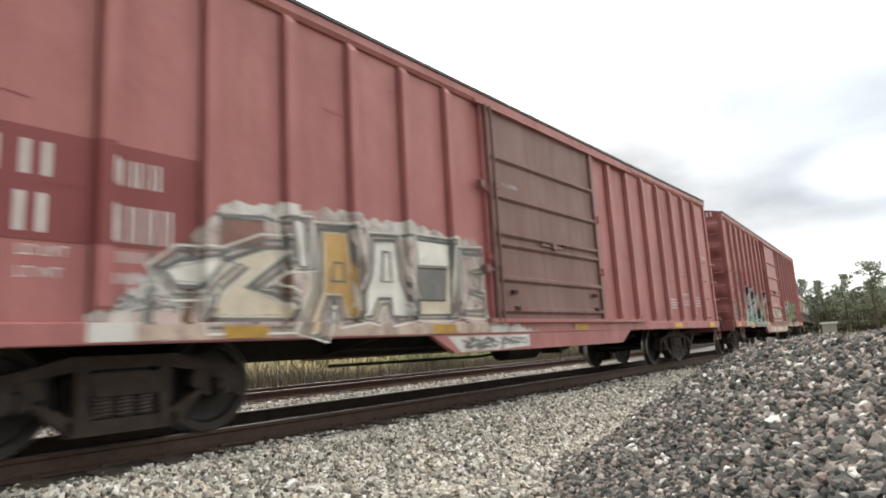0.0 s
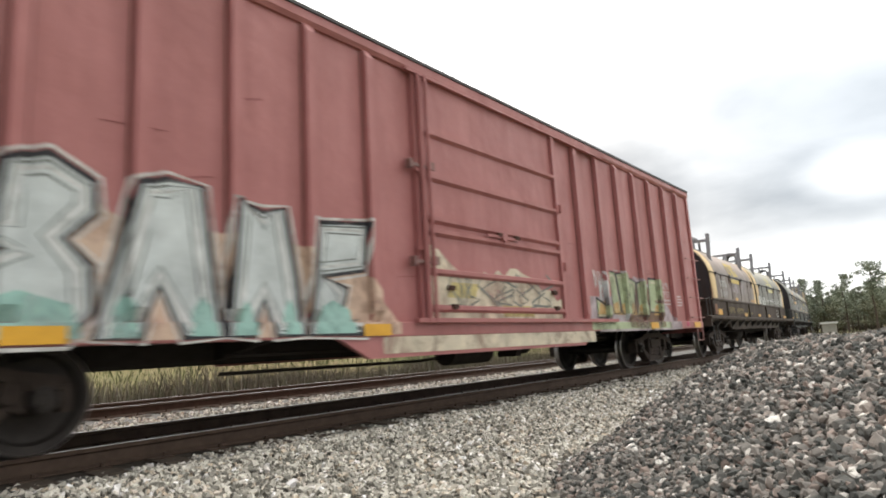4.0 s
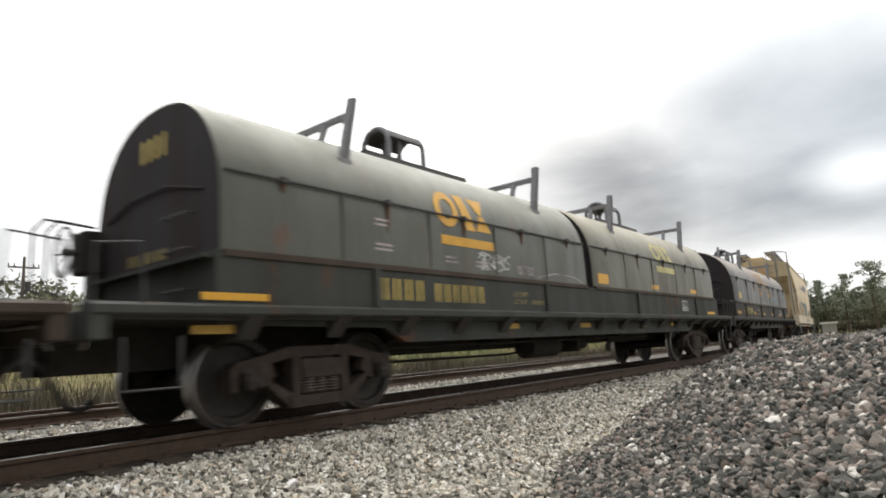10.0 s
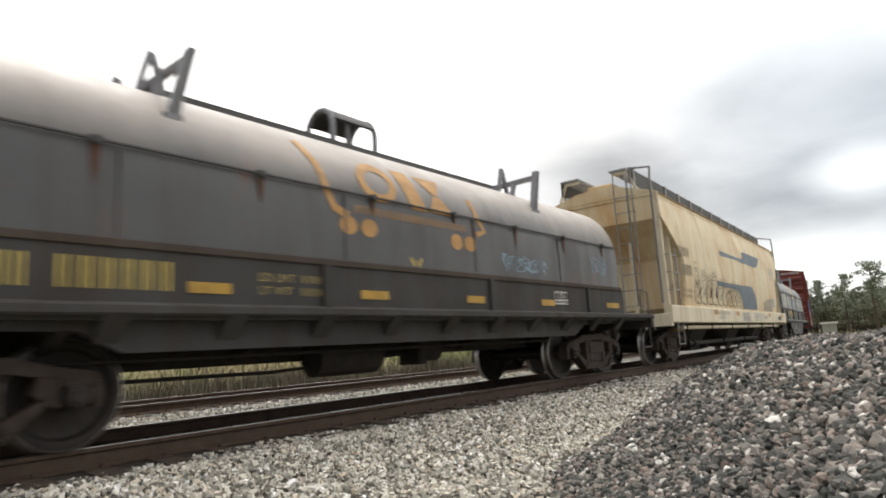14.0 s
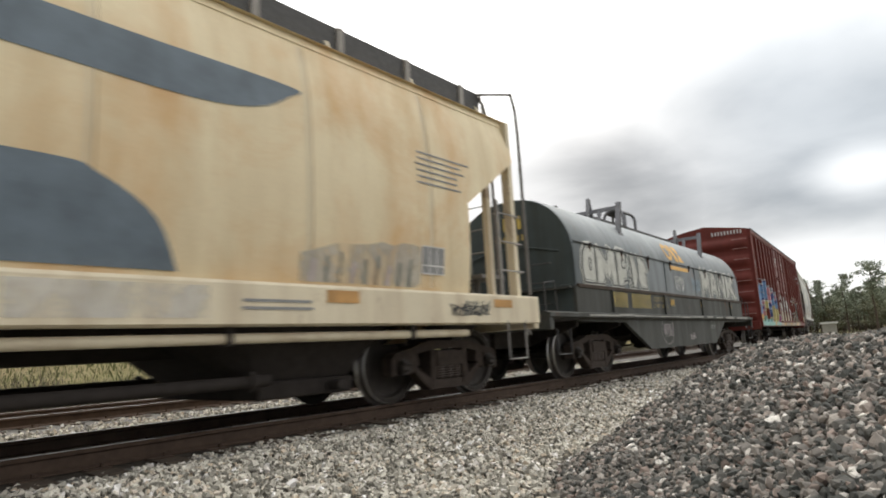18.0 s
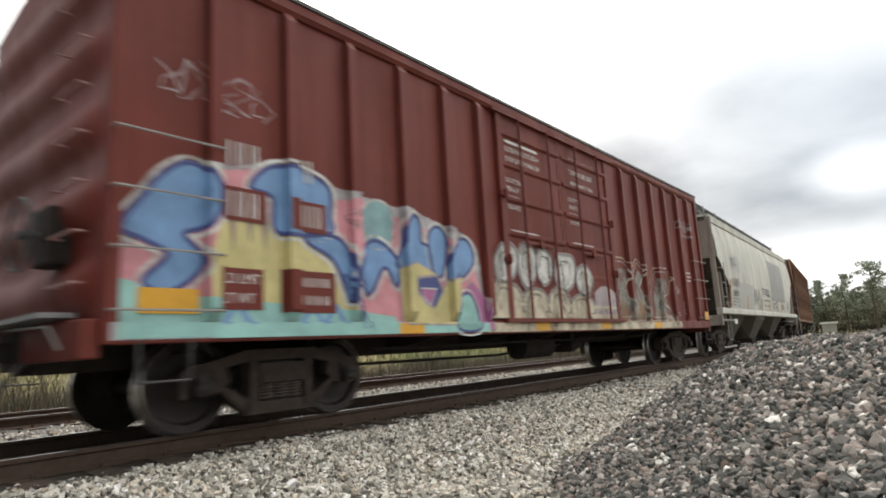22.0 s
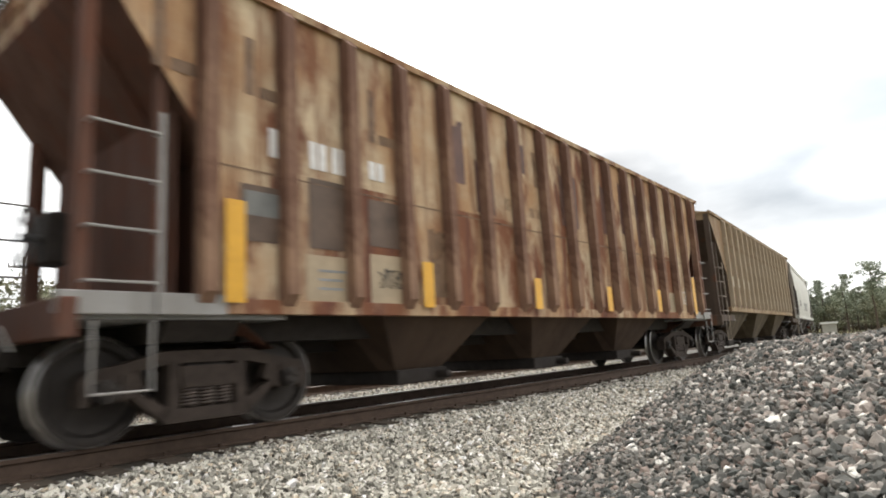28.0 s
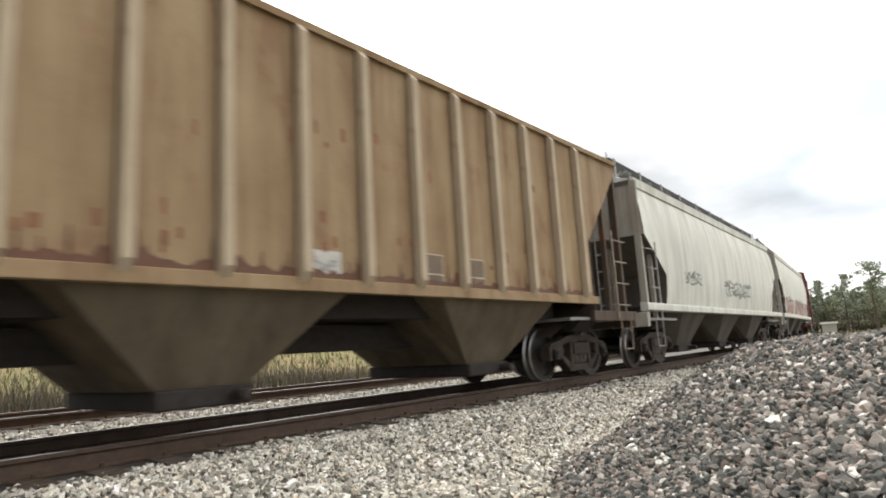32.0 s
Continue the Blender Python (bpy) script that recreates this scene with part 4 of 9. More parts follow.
def side_frame_mesh(r, wb):
    """The cast side of a bogie: arched top, jaws over the bearings, a window for springs, a hanging tension bar."""
    h, c = wb / 2, r
    fm = Form()
    y0, y1 = -0.09, 0.09
    fm.prism([(-h - 0.20, c + 0.10), (-h - 0.14, c + 0.17), (-h + 0.14, c + 0.22), (-0.42, c + 0.31), (0.42, c + 0.31), (h - 0.14, c + 0.22), (h + 0.14, c + 0.17), (h + 0.20, c + 0.10), (h - 0.10, c + 0.12), (0.36, c + 0.20), (-0.36, c + 0.20), (-h + 0.10, c + 0.12)][::-1], y0, y1)
    for sd in (-1, 1):
        q = lambda pts: [(sd * a, b) for a, b in (pts if sd > 0 else pts[::-1])]
        fm.prism(q([(h + 0.20, c + 0.10), (h + 0.20, c - 0.11), (h + 0.13, c - 0.11), (h + 0.12, c + 0.10)][::-1]), y0, y1)
        fm.prism(q([(h - 0.13, c + 0.14), (h - 0.12, c - 0.10), (h - 0.20, c - 0.06), (h - 0.30, c + 0.02), (h - 0.26, c + 0.16)][::1]), y0, y1)
        fm.prism(q([(h - 0.16, c + 0.02), (h - 0.24, c - 0.10), (0.42, c - 0.30), (0.34, c - 0.20)][::1]), y0, y1)
        fm.prism(q([(0.38, c + 0.22), (0.38, c - 0.28), (0.28, c - 0.28), (0.28, c + 0.22)][::1]), y0 - 0.01, y1 + 0.01)
    fm.prism([(-0.46, c - 0.20), (0.46, c - 0.20), (0.42, c - 0.32), (-0.42, c - 0.32)][::-1], y0, y1)
    fm.prism([(-0.30, c + 0.17), (0.30, c + 0.17), (0.26, c - 0.02), (-0.26, c - 0.02)][::-1], y0 - 0.03, y1 - 0.03)
    for sd in (-1, 1):
        fm.box(sd * h - 0.11, sd * h + 0.11, -0.10, 0.10, c + 0.07, c + 0.15)
    return fm.mesh("side_frame", M["truck"])


def spring_mesh(r):
    """One coil spring as a single helix."""
    n, turns = 44, 5.5
    rings = []
    for i in range(n + 1):
        a = 6.2832 * turns * i / n
        z = r - 0.19 + 0.17 * i / n
        ux, uy = math.cos(a), math.sin(a)
        rings.append([(ux * (0.062 + 0.016 * math.cos(b)), uy * (0.062 + 0.016 * math.cos(b)), z + 0.014 * math.sin(b)) for b in (0, 1.5708, 3.1416, 4.7124)])
    return Form().loft(rings).mesh("spring", M["spring"], True)


KIT = {}


def kit(r, wb):
    if (r, wb) not in KIT:
        bol = Form().box(-0.21, 0.21, -1.05, 1.05, r + 0.02, r + 0.19).box(-0.28, 0.28, -0.32, 0.32, r + 0.19, r + 0.30)
        bol.box(-wb / 2 + 0.20, wb / 2 - 0.20, -0.03, 0.03, r + 0.06, r + 0.12)
        for sd in (-1, 1):
            bol.cyl((sd * 0.34, -0.78, r - 0.02), (sd * 0.34, 0.78, r - 0.02), 0.045, 8)
            for k in (-1, 1):
                bol.box(sd * (wb / 2 - r - 0.075) - 0.03, sd * (wb / 2 - r - 0.075) + 0.03, k * 0.755 - 0.06, k * 0.755 + 0.06, r - 0.13, r + 0.13)
        KIT[(r, wb)] = (bol.mesh("bolster", M["under"]), side_frame_mesh(r, wb), spring_mesh(r), wheelset_mesh(r))
    return KIT[(r, wb)]


SPIN = []
CARS = []


def bogie(car, x, r=0.44, wb=1.78):
    bol, frame_me, spring, wheels = kit(r, wb)
    b = part("bogie", bol, None, car, "dusty cast steel two-axle bogie", at=Matrix.Translation((x, 0, 0)))
    for sd in (-1, 1):
        part("side_frame", frame_me, None, b, at=Matrix.Translation((0, sd * 0.99, 0)) @ Matrix.Rotation(math.pi if sd > 0 else 0, 4, "Z"))
        for k in (-0.17, 0.0, 0.17):
            part("spring", spring, None, b, at=Matrix.Translation((k, sd * 1.04, 0)))
    for k in (-1, 1):
        w = part("wheelset", wheels, None, b, at=Matrix.Translation((k * wb / 2, 0, r)))
        SPIN.append((w, k * wb / 2, r))
    return b


def hose_mesh(x, d):
    fm = Form()
    pts = [(x, -0.32, 0.76), (x + d * 0.12, -0.34, 0.70), (x + d * 0.24, -0.31, 0.50), (x + d * 0.36, -0.24, 0.33), (x + d * 0.52, -0.14, 0.27), (x + d * 0.62, -0.05, 0.30)]
    fm.tube(pts, 0.026, 8)
    fm.cyl(pts[-1], (pts[-1][0] + d * 0.06, 0.02, 0.33), 0.04, 8)
    return fm


def coupler(car, x, d, reach):
    """At an end x of the wagon, pointing along d; reach: how far out the knuckle stands."""
    fm = Form().box(min(x - d * 0.5, x + d * reach * 0.7), max(x - d * 0.5, x + d * reach * 0.7), -0.075, 0.075, 0.74, 0.92)
    k = x + d * reach * 0.7
    fm.prism([(k, 0.66), (k + d * 0.10, 0.62), (k + d * 0.30, 0.62), (k + d * 0.30, 0.99), (k + d * 0.10, 0.99), (k, 0.95)], -0.16, 0.10)
    fm.box(min(k + d * 0.12, k + d * 0.42), max(k + d * 0.12, k + d * 0.42), 0.02, 0.15, 0.68, 0.94)
    fm.box(min(x - d * 0.1, x + d * 0.16), max(x - d * 0.1, x + d * 0.16), -0.28, 0.28, 0.66, 1.0)
    c = part("coupler", fm, M["under"], car, bevel=0.015)
    part("air_hose", hose_mesh(x + d * 0.05, d), M["bar_dark"], car, "black rubber brake hose with metal end", smooth=True)
    lev = Form().tube([(x + d * 0.18, -1.25, 0.80), (x + d * 0.26, -1.22, 0.98), (x + d * 0.26, -0.5, 1.0), (x + d * 0.22, -0.1, 1.02)], 0.014, 6)
    part("uncoupling_lever", lev, M["bar_grey"], car)
    return c


def end_bars(car, x, d, y0, y1, zs, mat):
    for z in zs:
        part("grab_iron", Form().tube([(x, y0, z), (x + d * 0.08, y0, z), (x + d * 0.08, y1, z), (x, y1, z)], 0.012, 6), mat, car)


def brake_gear(car, xs):
    """Reservoir, cylinder, rods and pipes under the floor."""
    fm = Form().cyl((xs - 0.55, -0.55, 0.62), (xs + 0.45, -0.55, 0.62), 0.22, 14)
    part("air_reservoir", fm, M["under"], car, smooth=True)
    fm = Form().cyl((xs + 1.3, -0.5, 0.66), (xs + 1.75, -0.5, 0.66), 0.17, 12).cyl((xs + 1.75, -0.5, 0.66), (xs + 2.2, -0.5, 0.66), 0.03, 6).box(xs + 1.2, xs + 1.35, -0.7, -0.3, 0.46, 0.86)
    part("brake_cylinder", fm, M["under"], car, smooth=True)
    fm = Form().tube([(xs - 4.2, -0.45, 0.52), (xs - 1.0, -0.45, 0.50), (xs + 1.2, -0.45, 0.62)], 0.022, 6).tube([(xs - 4.4, -0.9, 0.70), (xs + 4.4, -0.9, 0.70)], 0.02, 6)
    part("brake_rod", fm, M["under"], car)


def hand_wheel(car, x, d, y, z, r=0.30, mat="bar_dark"):
    fm = Form()
    n = 18
    pts = [(x, y + r * math.cos(6.2832 * i / n), z + r * math.sin(6.2832 * i / n)) for i in range(n + 1)]
    fm.tube(pts, 0.016, 6)
    for i in range(6):
        a = 6.2832 * i / 6
        fm.cyl((x - d * 0.05, y, z), (x, y + r * math.cos(a), z + r * math.sin(a)), 0.010, 5)
    fm.cyl((x - d * 0.30, y, z), (x + d * 0.02, y, z), 0.04, 8)
    part("hand_brake_wheel", fm, M[mat], car, "spoked steel hand brake wheel")
    part("brake_housing", Form().box(min(x - d * 0.36, x - d * 0.14), max(x - d * 0.36, x - d * 0.14), y - 0.18, y + 0.18, z - 0.25, z + 0.25), M["under"], car, bevel=0.03)


def wagon(name, label, category, mid, bogies, r=0.44, wb=1.78):
    """An empty that runs on the track; mid: where its middle stands along the track at the start; bogies: their places along it."""
    car = thing(name, label, category, "wagons of the freight train")
    CARS.append((car, mid, bogies[0] - mid, bogies[1] - mid))
    for b in bogies:
        bogie(car, b - mid, r, wb)
    return car


def motions():
    """The train rolls by along the track; each wheelset turns as it goes."""
    for car, mid, b0, b1 in CARS:
        rows = []
        for i in range(65):
            t = i * 0.5
            s = mid - rolled(t)
            a, b = on_track(s + b0), on_track(s + b1)
            k = -b0 / (b1 - b0)
            p = a.lerp(b, k)
            rows.append((t, Matrix.Translation(p) @ Matrix.Rotation(math.atan2(b.y - a.y, b.x - a.x), 4, "Z")))
        walk(car, rows)
    for w, x, r in SPIN:
        walk(w, [(i * 0.1, pose(x, 0, r, 0, -math.degrees(rolled(i * 0.1) / r) % 360.0, 0)) for i in range(321)])


# ---- boxcars ----
def corrugated_end(x, d, w, z0, z1, peak, n=5):
    """A wagon's end of pressed steel with n deep level ridges."""
    fm = Form()
    rows = n * 12
    prof = []
    for i in range(rows + 1):
        z = z0 + (z1 - z0) * i / rows
        ph = (i % 12) / 12
        prof.append((z, 0.105 * math.sin(math.pi * min(1.0, max(0.0, (ph - 0.12) / 0.66))) ** 0.8))
    ys = [-w, -w + 0.06, -w + 0.13, -w + 0.26, 0, w * 0.5, w - 0.26, w - 0.13, w - 0.06, w]
    fade = [0, 0, 0.55, 1, 1, 1, 1, 0.55, 0, 0]
    rings = [[(x + d * o * f, y, z) for y, f in zip(ys, fade)] for z, o in prof]
    rings.append([(x, y, z1 + 0.15 + peak * (1 - (abs(y) / w) ** 1.4)) for y in ys])
    fm.loft(rings, closed=False)
    fm.box(min(x - d * 0.06, x - d * 0.02), max(x - d * 0.06, x - d * 0.02), -w, w, z0, z1)
    return fm


def post_mesh(z0, z1, wide, deep, mat):
    """A pressed side post: hat section with chamfered flanks, tapered at both ends."""
    fm = Form()
    a, b = wide / 2, wide / 2 * 0.80
    rings = []
    for z, k in ((z0, 0.25), (z0 + 0.12, 1), (z1 - 0.10, 1), (z1, 0.4)):
        rings.append([(-a, 0, z), (-b, -deep * k, z), (b, -deep * k, z), (a, 0, z)])
    fm.loft(rings)
    me = fm.mesh("side_post", mat)
    # dark strips along both edges: painted shade at the rib's foot, with dirt
    me.materials.append(M["seam"])
    bm = bmesh.new()
    bm.from_mesh(me)
    for sg in (-1, 1):
        vs = [bm.verts.new((sg * x, -0.0035, z)) for x, z in ((a - 0.004, z0 + 0.02), (a + 0.016, z0 + 0.02), (a + 0.016, z1 - 0.02), (a - 0.004, z1 - 0.02))]
        fc = bm.faces.new(vs if sg > 0 else vs[::-1])
        fc.material_index = 1
    bm.to_mesh(me)
    bm.free()
    return me


def boxcar(name, label, mid, x0, x1, door, left, right, bogies, body, post, door_mat, z_sill=0.82, z_eave=4.39, deep=None, ends=5, door_kind="plug", two_doors=False):
    car = wagon(name, label, "boxcar", mid, bogies)
    a, b = x0 - mid, x1 - mid
    d0, d1 = door[0] - mid, door[1] - mid
    Y, P = 1.52, 0.085
    for sd in (-1, 1):
        lo, hi = sorted((sd * Y, sd * (Y - 0.04)))
        part("side_sheet", Form().box(a + 0.03, d0, lo, hi, 0.98, 4.24), body, car)
        part("side_sheet", Form().box(d1, b - 0.03, lo, hi, 0.98, 4.24), body, car)
        lo, hi = sorted((sd * (Y + 0.06), sd * (Y - 0.08)))
        part("top_rail", Form().prism_x([(sd * (Y - 0.08), 4.22), (sd * (Y + 0.03), 4.22), (sd * (Y + 0.06), 4.27), (sd * (Y + 0.06), z_eave - 0.02), (sd * (Y + 0.02), z_eave), (sd * (Y - 0.08), z_eave)], a, b), body, car)
        part("side_sill", Form().box(a, b, lo, hi, z_sill, 0.99), body, car, bevel=0.012)
        if deep:
            e0, e1 = deep[0] - mid, deep[1] - mid
            pts = [(e0 - 0.35, z_sill), (e0 + 0.1, 0.585), (e1 - 0.1, 0.585), (e1 + 0.35, z_sill)]
            part("deep_side_sill", Form().prism(pts, *sorted((sd * (Y + 0.055), sd * (Y - 0.02)))), body, car)
        me = post_mesh(0.99, 4.23, 0.15, P, post)
        for x in left + right:
            m = Matrix.Translation((x - mid, sd * Y, 0)) @ Matrix.Rotation(0 if sd < 0 else math.pi, 4, "Z")
            part("side_post", me, None, car, at=m)
        for x in (a + 0.06, b - 0.06):
            part("corner_post", Form().box(x - 0.06, x + 0.06, *sorted((sd * (Y - 0.06), sd * (Y + 0.05))), 0.82, 4.24), body, car, bevel=0.02)
        # doors
        leaves = [(d0, (d0 + d1) / 2), ((d0 + d1) / 2, d1)] if two_doors else [(d0, d1)]
        for l0, l1 in leaves:
            f0 = sd * (Y + 0.035)
            dr = part("door", Form().box(l0 + 0.03, l1 - 0.03, *sorted((f0, sd * (Y - 0.03))), 1.0, 4.2), door_mat, car, bevel=0.008)
            zs = (1.16, 1.62, 2.14, 2.30, 2.86, 3.46) if door_kind == "plug" else (1.2, 1.78, 2.32, 2.86, 3.4, 3.9)
            for z in zs:
                rise = 0.045 if not two_doors else 0.03 if z > 2.2 else 0.008
                fm = Form().prism_x([(f0, z - 0.06), (f0 + sd * rise, z - 0.02), (f0 + sd * rise, z + 0.03), (f0, z + 0.045)], l0 + 0.05, l1 - 0.05)
                part("door_rib", fm, door_mat, dr)
            for x in (l0 + 0.05, l1 - 0.05):
                part("door_edge", Form().box(x - 0.045, x + 0.045, *sorted((f0, f0 + sd * (0.05 if not two_doors else 0.008))), 1.02, 4.19), door_mat, dr)
            rods = (l0 + 0.35, l1 - 0.35) if not two_doors else (l0 + 0.5, l1 - 0.5)
            for x in () if two_doors else (l0 + 0.0, l0 + 0.13):
                part("lock_rod", Form().cyl((x, f0 + sd * 0.085, 0.98), (x, f0 + sd * 0.085, 4.2), 0.026, 8), door_mat, dr)
            for z in () if two_doors else (1.72, 2.95):
                part("lock_bracket", Form().box(l0 - 0.22, l0 + 0.18, *sorted((f0 + sd * 0.05, f0 + sd * 0.07)), z - 0.02, z + 0.02).box(l0 - 0.22, l0 - 0.17, *sorted((f0, f0 + sd * 0.09)), z - 0.06, z + 0.06).box(l0 + 0.14, l0 + 0.24, *sorted((f0 + sd * 0.03, f0 + sd * 0.09)), z - 0.02, z + 0.08), M["box_brown"], dr, "dark lock bracket")
            for x, z in () if two_doors else ((l0 + 0.55, 1.18), (l1 - 0.35, 1.2), (l0 + 0.5, 1.42), (l1 - 0.4, 1.45), (l0 + 1.7, 2.24), (l0 + 2.15, 2.24)):
                part("door_lug", Form().box(x - 0.06, x + 0.06, *sorted((f0 + sd * 0.02, f0 + sd * 0.07)), z - 0.03, z + 0.03), M["seam"], dr)
            for x in rods if two_doors else ():
                part("lock_rod", Form().cyl((x, f0 + sd * 0.075, 0.98), (x, f0 + sd * 0.075, 4.2), 0.022, 8), door_mat, dr)
            part("door_handle", Form().box((l0 + l1) / 2 - 0.4, (l0 + l1) / 2 + 0.4, *sorted((f0 + sd * 0.04, f0 + sd * 0.065)), 2.19, 2.235).cyl(((l0 + l1) / 2, f0 + sd * 0.03, 2.21), ((l0 + l1) / 2, f0 + sd * 0.09, 2.21), 0.07, 10), door_mat, dr)
        part("door_track", Form().box(d0 - 0.2, d1 + (1.9 if not two_doors else 0.2), *sorted((sd * (Y + 0.05), sd * (Y + 0.13))), 0.975, 1.03), post, car)
        part("door_track", Form().box(d0 - 0.2, d1 + (1.9 if not two_doors else 0.2), *sorted((sd * (Y + 0.04), sd * (Y + 0.10))), 4.19, 4.235), post, car)
        for x in (d0, d1):
            part("door_post", Form().box(x - 0.07, x + 0.07, *sorted((sd * Y, sd * (Y + 0.065))), 0.99, 4.2), post, car, bevel=0.01)
            for z in (1.9, 2.9):
                part("door_hinge", Form().cyl((x, sd * (Y + 0.10), z - 0.07), (x, sd * (Y + 0.10), z + 0.07), 0.03, 8).box(x - 0.1, x + 0.1, *sorted((sd * (Y + 0.06), sd * (Y + 0.09))), z - 0.03, z + 0.03), post, car)
        # corner ladders
        for e0, e1 in ((a + 0.03, a + 0.95), (b - 0.95, b - 0.03)):
            yy = sd * (Y + 0.13)
            for z in (1.08, 1.57, 2.05, 2.54):
                fm = Form().tube([(e0, sd * (Y + 0.04), z), (e0, yy, z), (e1, yy, z), (e1, sd * (Y + 0.04), z)], 0.012, 6)
                part("grab_iron", fm, M["bar"] if body is not M["box_maroon"] else M["bar_grey"], car)
            fm = Form().tube([(e0 + 0.2, yy, 0.84), (e0 + 0.2, yy, 0.52), (e0 + 0.62, yy, 0.52), (e0 + 0.62, yy, 0.84)], 0.015, 6)
            part("sill_step", fm, M["bar"] if body is not M["box_maroon"] else M["bar_dark"], car)
    for x, d in ((a, -1), (b, 1)):
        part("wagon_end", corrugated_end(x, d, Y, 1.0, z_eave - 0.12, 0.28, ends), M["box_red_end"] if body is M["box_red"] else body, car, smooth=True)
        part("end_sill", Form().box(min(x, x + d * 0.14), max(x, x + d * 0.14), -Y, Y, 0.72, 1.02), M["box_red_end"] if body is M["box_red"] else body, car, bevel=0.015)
        end_bars(car, x + d * 0.10, d, -1.42, -0.95, (1.3, 1.7, 2.1, 2.5, 2.9, 3.3, 3.7, 4.05), M["bar"])
        part("crossover_board", Form().box(min(x + d * 0.05, x + d * 0.32), max(x + d * 0.05, x + d * 0.32), -1.2, 1.2, 1.05, 1.09), M["grating"], car)
        coupler(car, x, d, 0.95)
    hand_wheel(car, a - 0.34, -1, -0.75, 1.75)
    roof = Form().loft([[(x, -Y - 0.05, z_eave + k), (x, -0.5, z_eave + 0.20 + k), (x, 0, z_eave + 0.27 + k), (x, 0.5, z_eave + 0.20 + k), (x, Y + 0.05, z_eave + k), (x, Y + 0.05, z_eave - 0.05), (x, -Y - 0.05, z_eave - 0.05)] for x, k in
                        [(a + 0.02 + (b - a - 0.04) * i / 60, 0.008 if i % 4 == 0 else 0.0) for i in range(61)]])
    part("roof", roof, M["roof"], car)
    for sd in (-1, 1):
        part("roof_edge", Form().box(a, b, *sorted((sd * (Y + 0.03), sd * (Y + 0.075))), z_eave - 0.012, z_eave + 0.03), M["bar_dark"], car, "dark edge of the roof sheets")
    part("floor", Form().box(a + 0.05, b - 0.05, -Y + 0.05, Y - 0.05, 0.98, 1.1), M["under"], car)
    part("centre_sill", Form().box(a - 0.05, b + 0.05, -0.32, 0.32, 0.62, 0.98), M["under"], car)
    for i in range(9):
        x = a + 1.0 + (b - a - 2.0) * i / 8
        part("cross_bearer", Form().prism_x([(-Y, 0.95), (Y, 0.95), (Y, 0.86), (0.32, 0.66), (-0.32, 0.66), (-Y, 0.86)], x - 0.04, x + 0.04), M["under"], car)
    brake_gear(car, 0.2)
    return car


A_L = [0.98 + 0.875 * i for i in range(7)]
A_R = [11.4 + 0.905 * i for i in range(7)]
box_a = boxcar("boxcar", "faded red boxcar with brown plug door and cream graffiti", 8.95, 0.08, 17.89, (7.05, 10.62), A_L, A_R, (2.25, 15.72), M["box_red"], M["box_red"], M["box_brown"], deep=(6.0, 11.4))
box_b = boxcar("boxcar", "faded red boxcar with ribbed plug door and silver-green graffiti", 28.65, 19.78, 37.52, (26.75, 30.32), [x + 19.7 for x in A_L], [x + 19.7 for x in A_R], (21.95, 35.35), M["box_red"], M["box_red"], M["box_red"], deep=(25.7, 31.0))
H_L = [121.91, 122.75, 123.6, 124.45, 125.3, 126.1]
H_R = [131.2, 132.02, 132.85, 133.7, 134.6, 135.45]
box_h = boxcar("boxcar", "dark maroon boxcar with double doors and colourful graffiti", 128.6, 121.0, 136.25, (126.6, 130.4), H_L, H_R, (122.95, 134.95), M["box_maroon"], M["box_maroon"], M["box_maroon"], deep=None, ends=5, door_kind="slide", two_doors=True)


def reflector(car, mid, s, z0, z1, w, y=-1.585, mat="yellow", label="yellow reflective patch"):
    part("reflector", flat([(s - mid, z0), (s - mid + w, z0), (s - mid + w, z1), (s - mid, z1)], y, M[mat], "reflector"), None, car, label)


# ---- steel coil wagons with arched hoods ----
def arch(w, z0, zt, n=2.25, k=22, zs=2.15):
    """Section of a hood: upright sides to zs, then a rounded top."""
    pts = [(-w, z0)]
    for i in range(k + 1):
        a = math.pi * (1 - i / k)
        c, s = math.cos(a), math.sin(a)
        pts.append((w * math.copysign(abs(c) ** (2 / n), c), zs + (zt - zs) * s ** (2 / n)))
    pts.append((w, z0))
    return pts


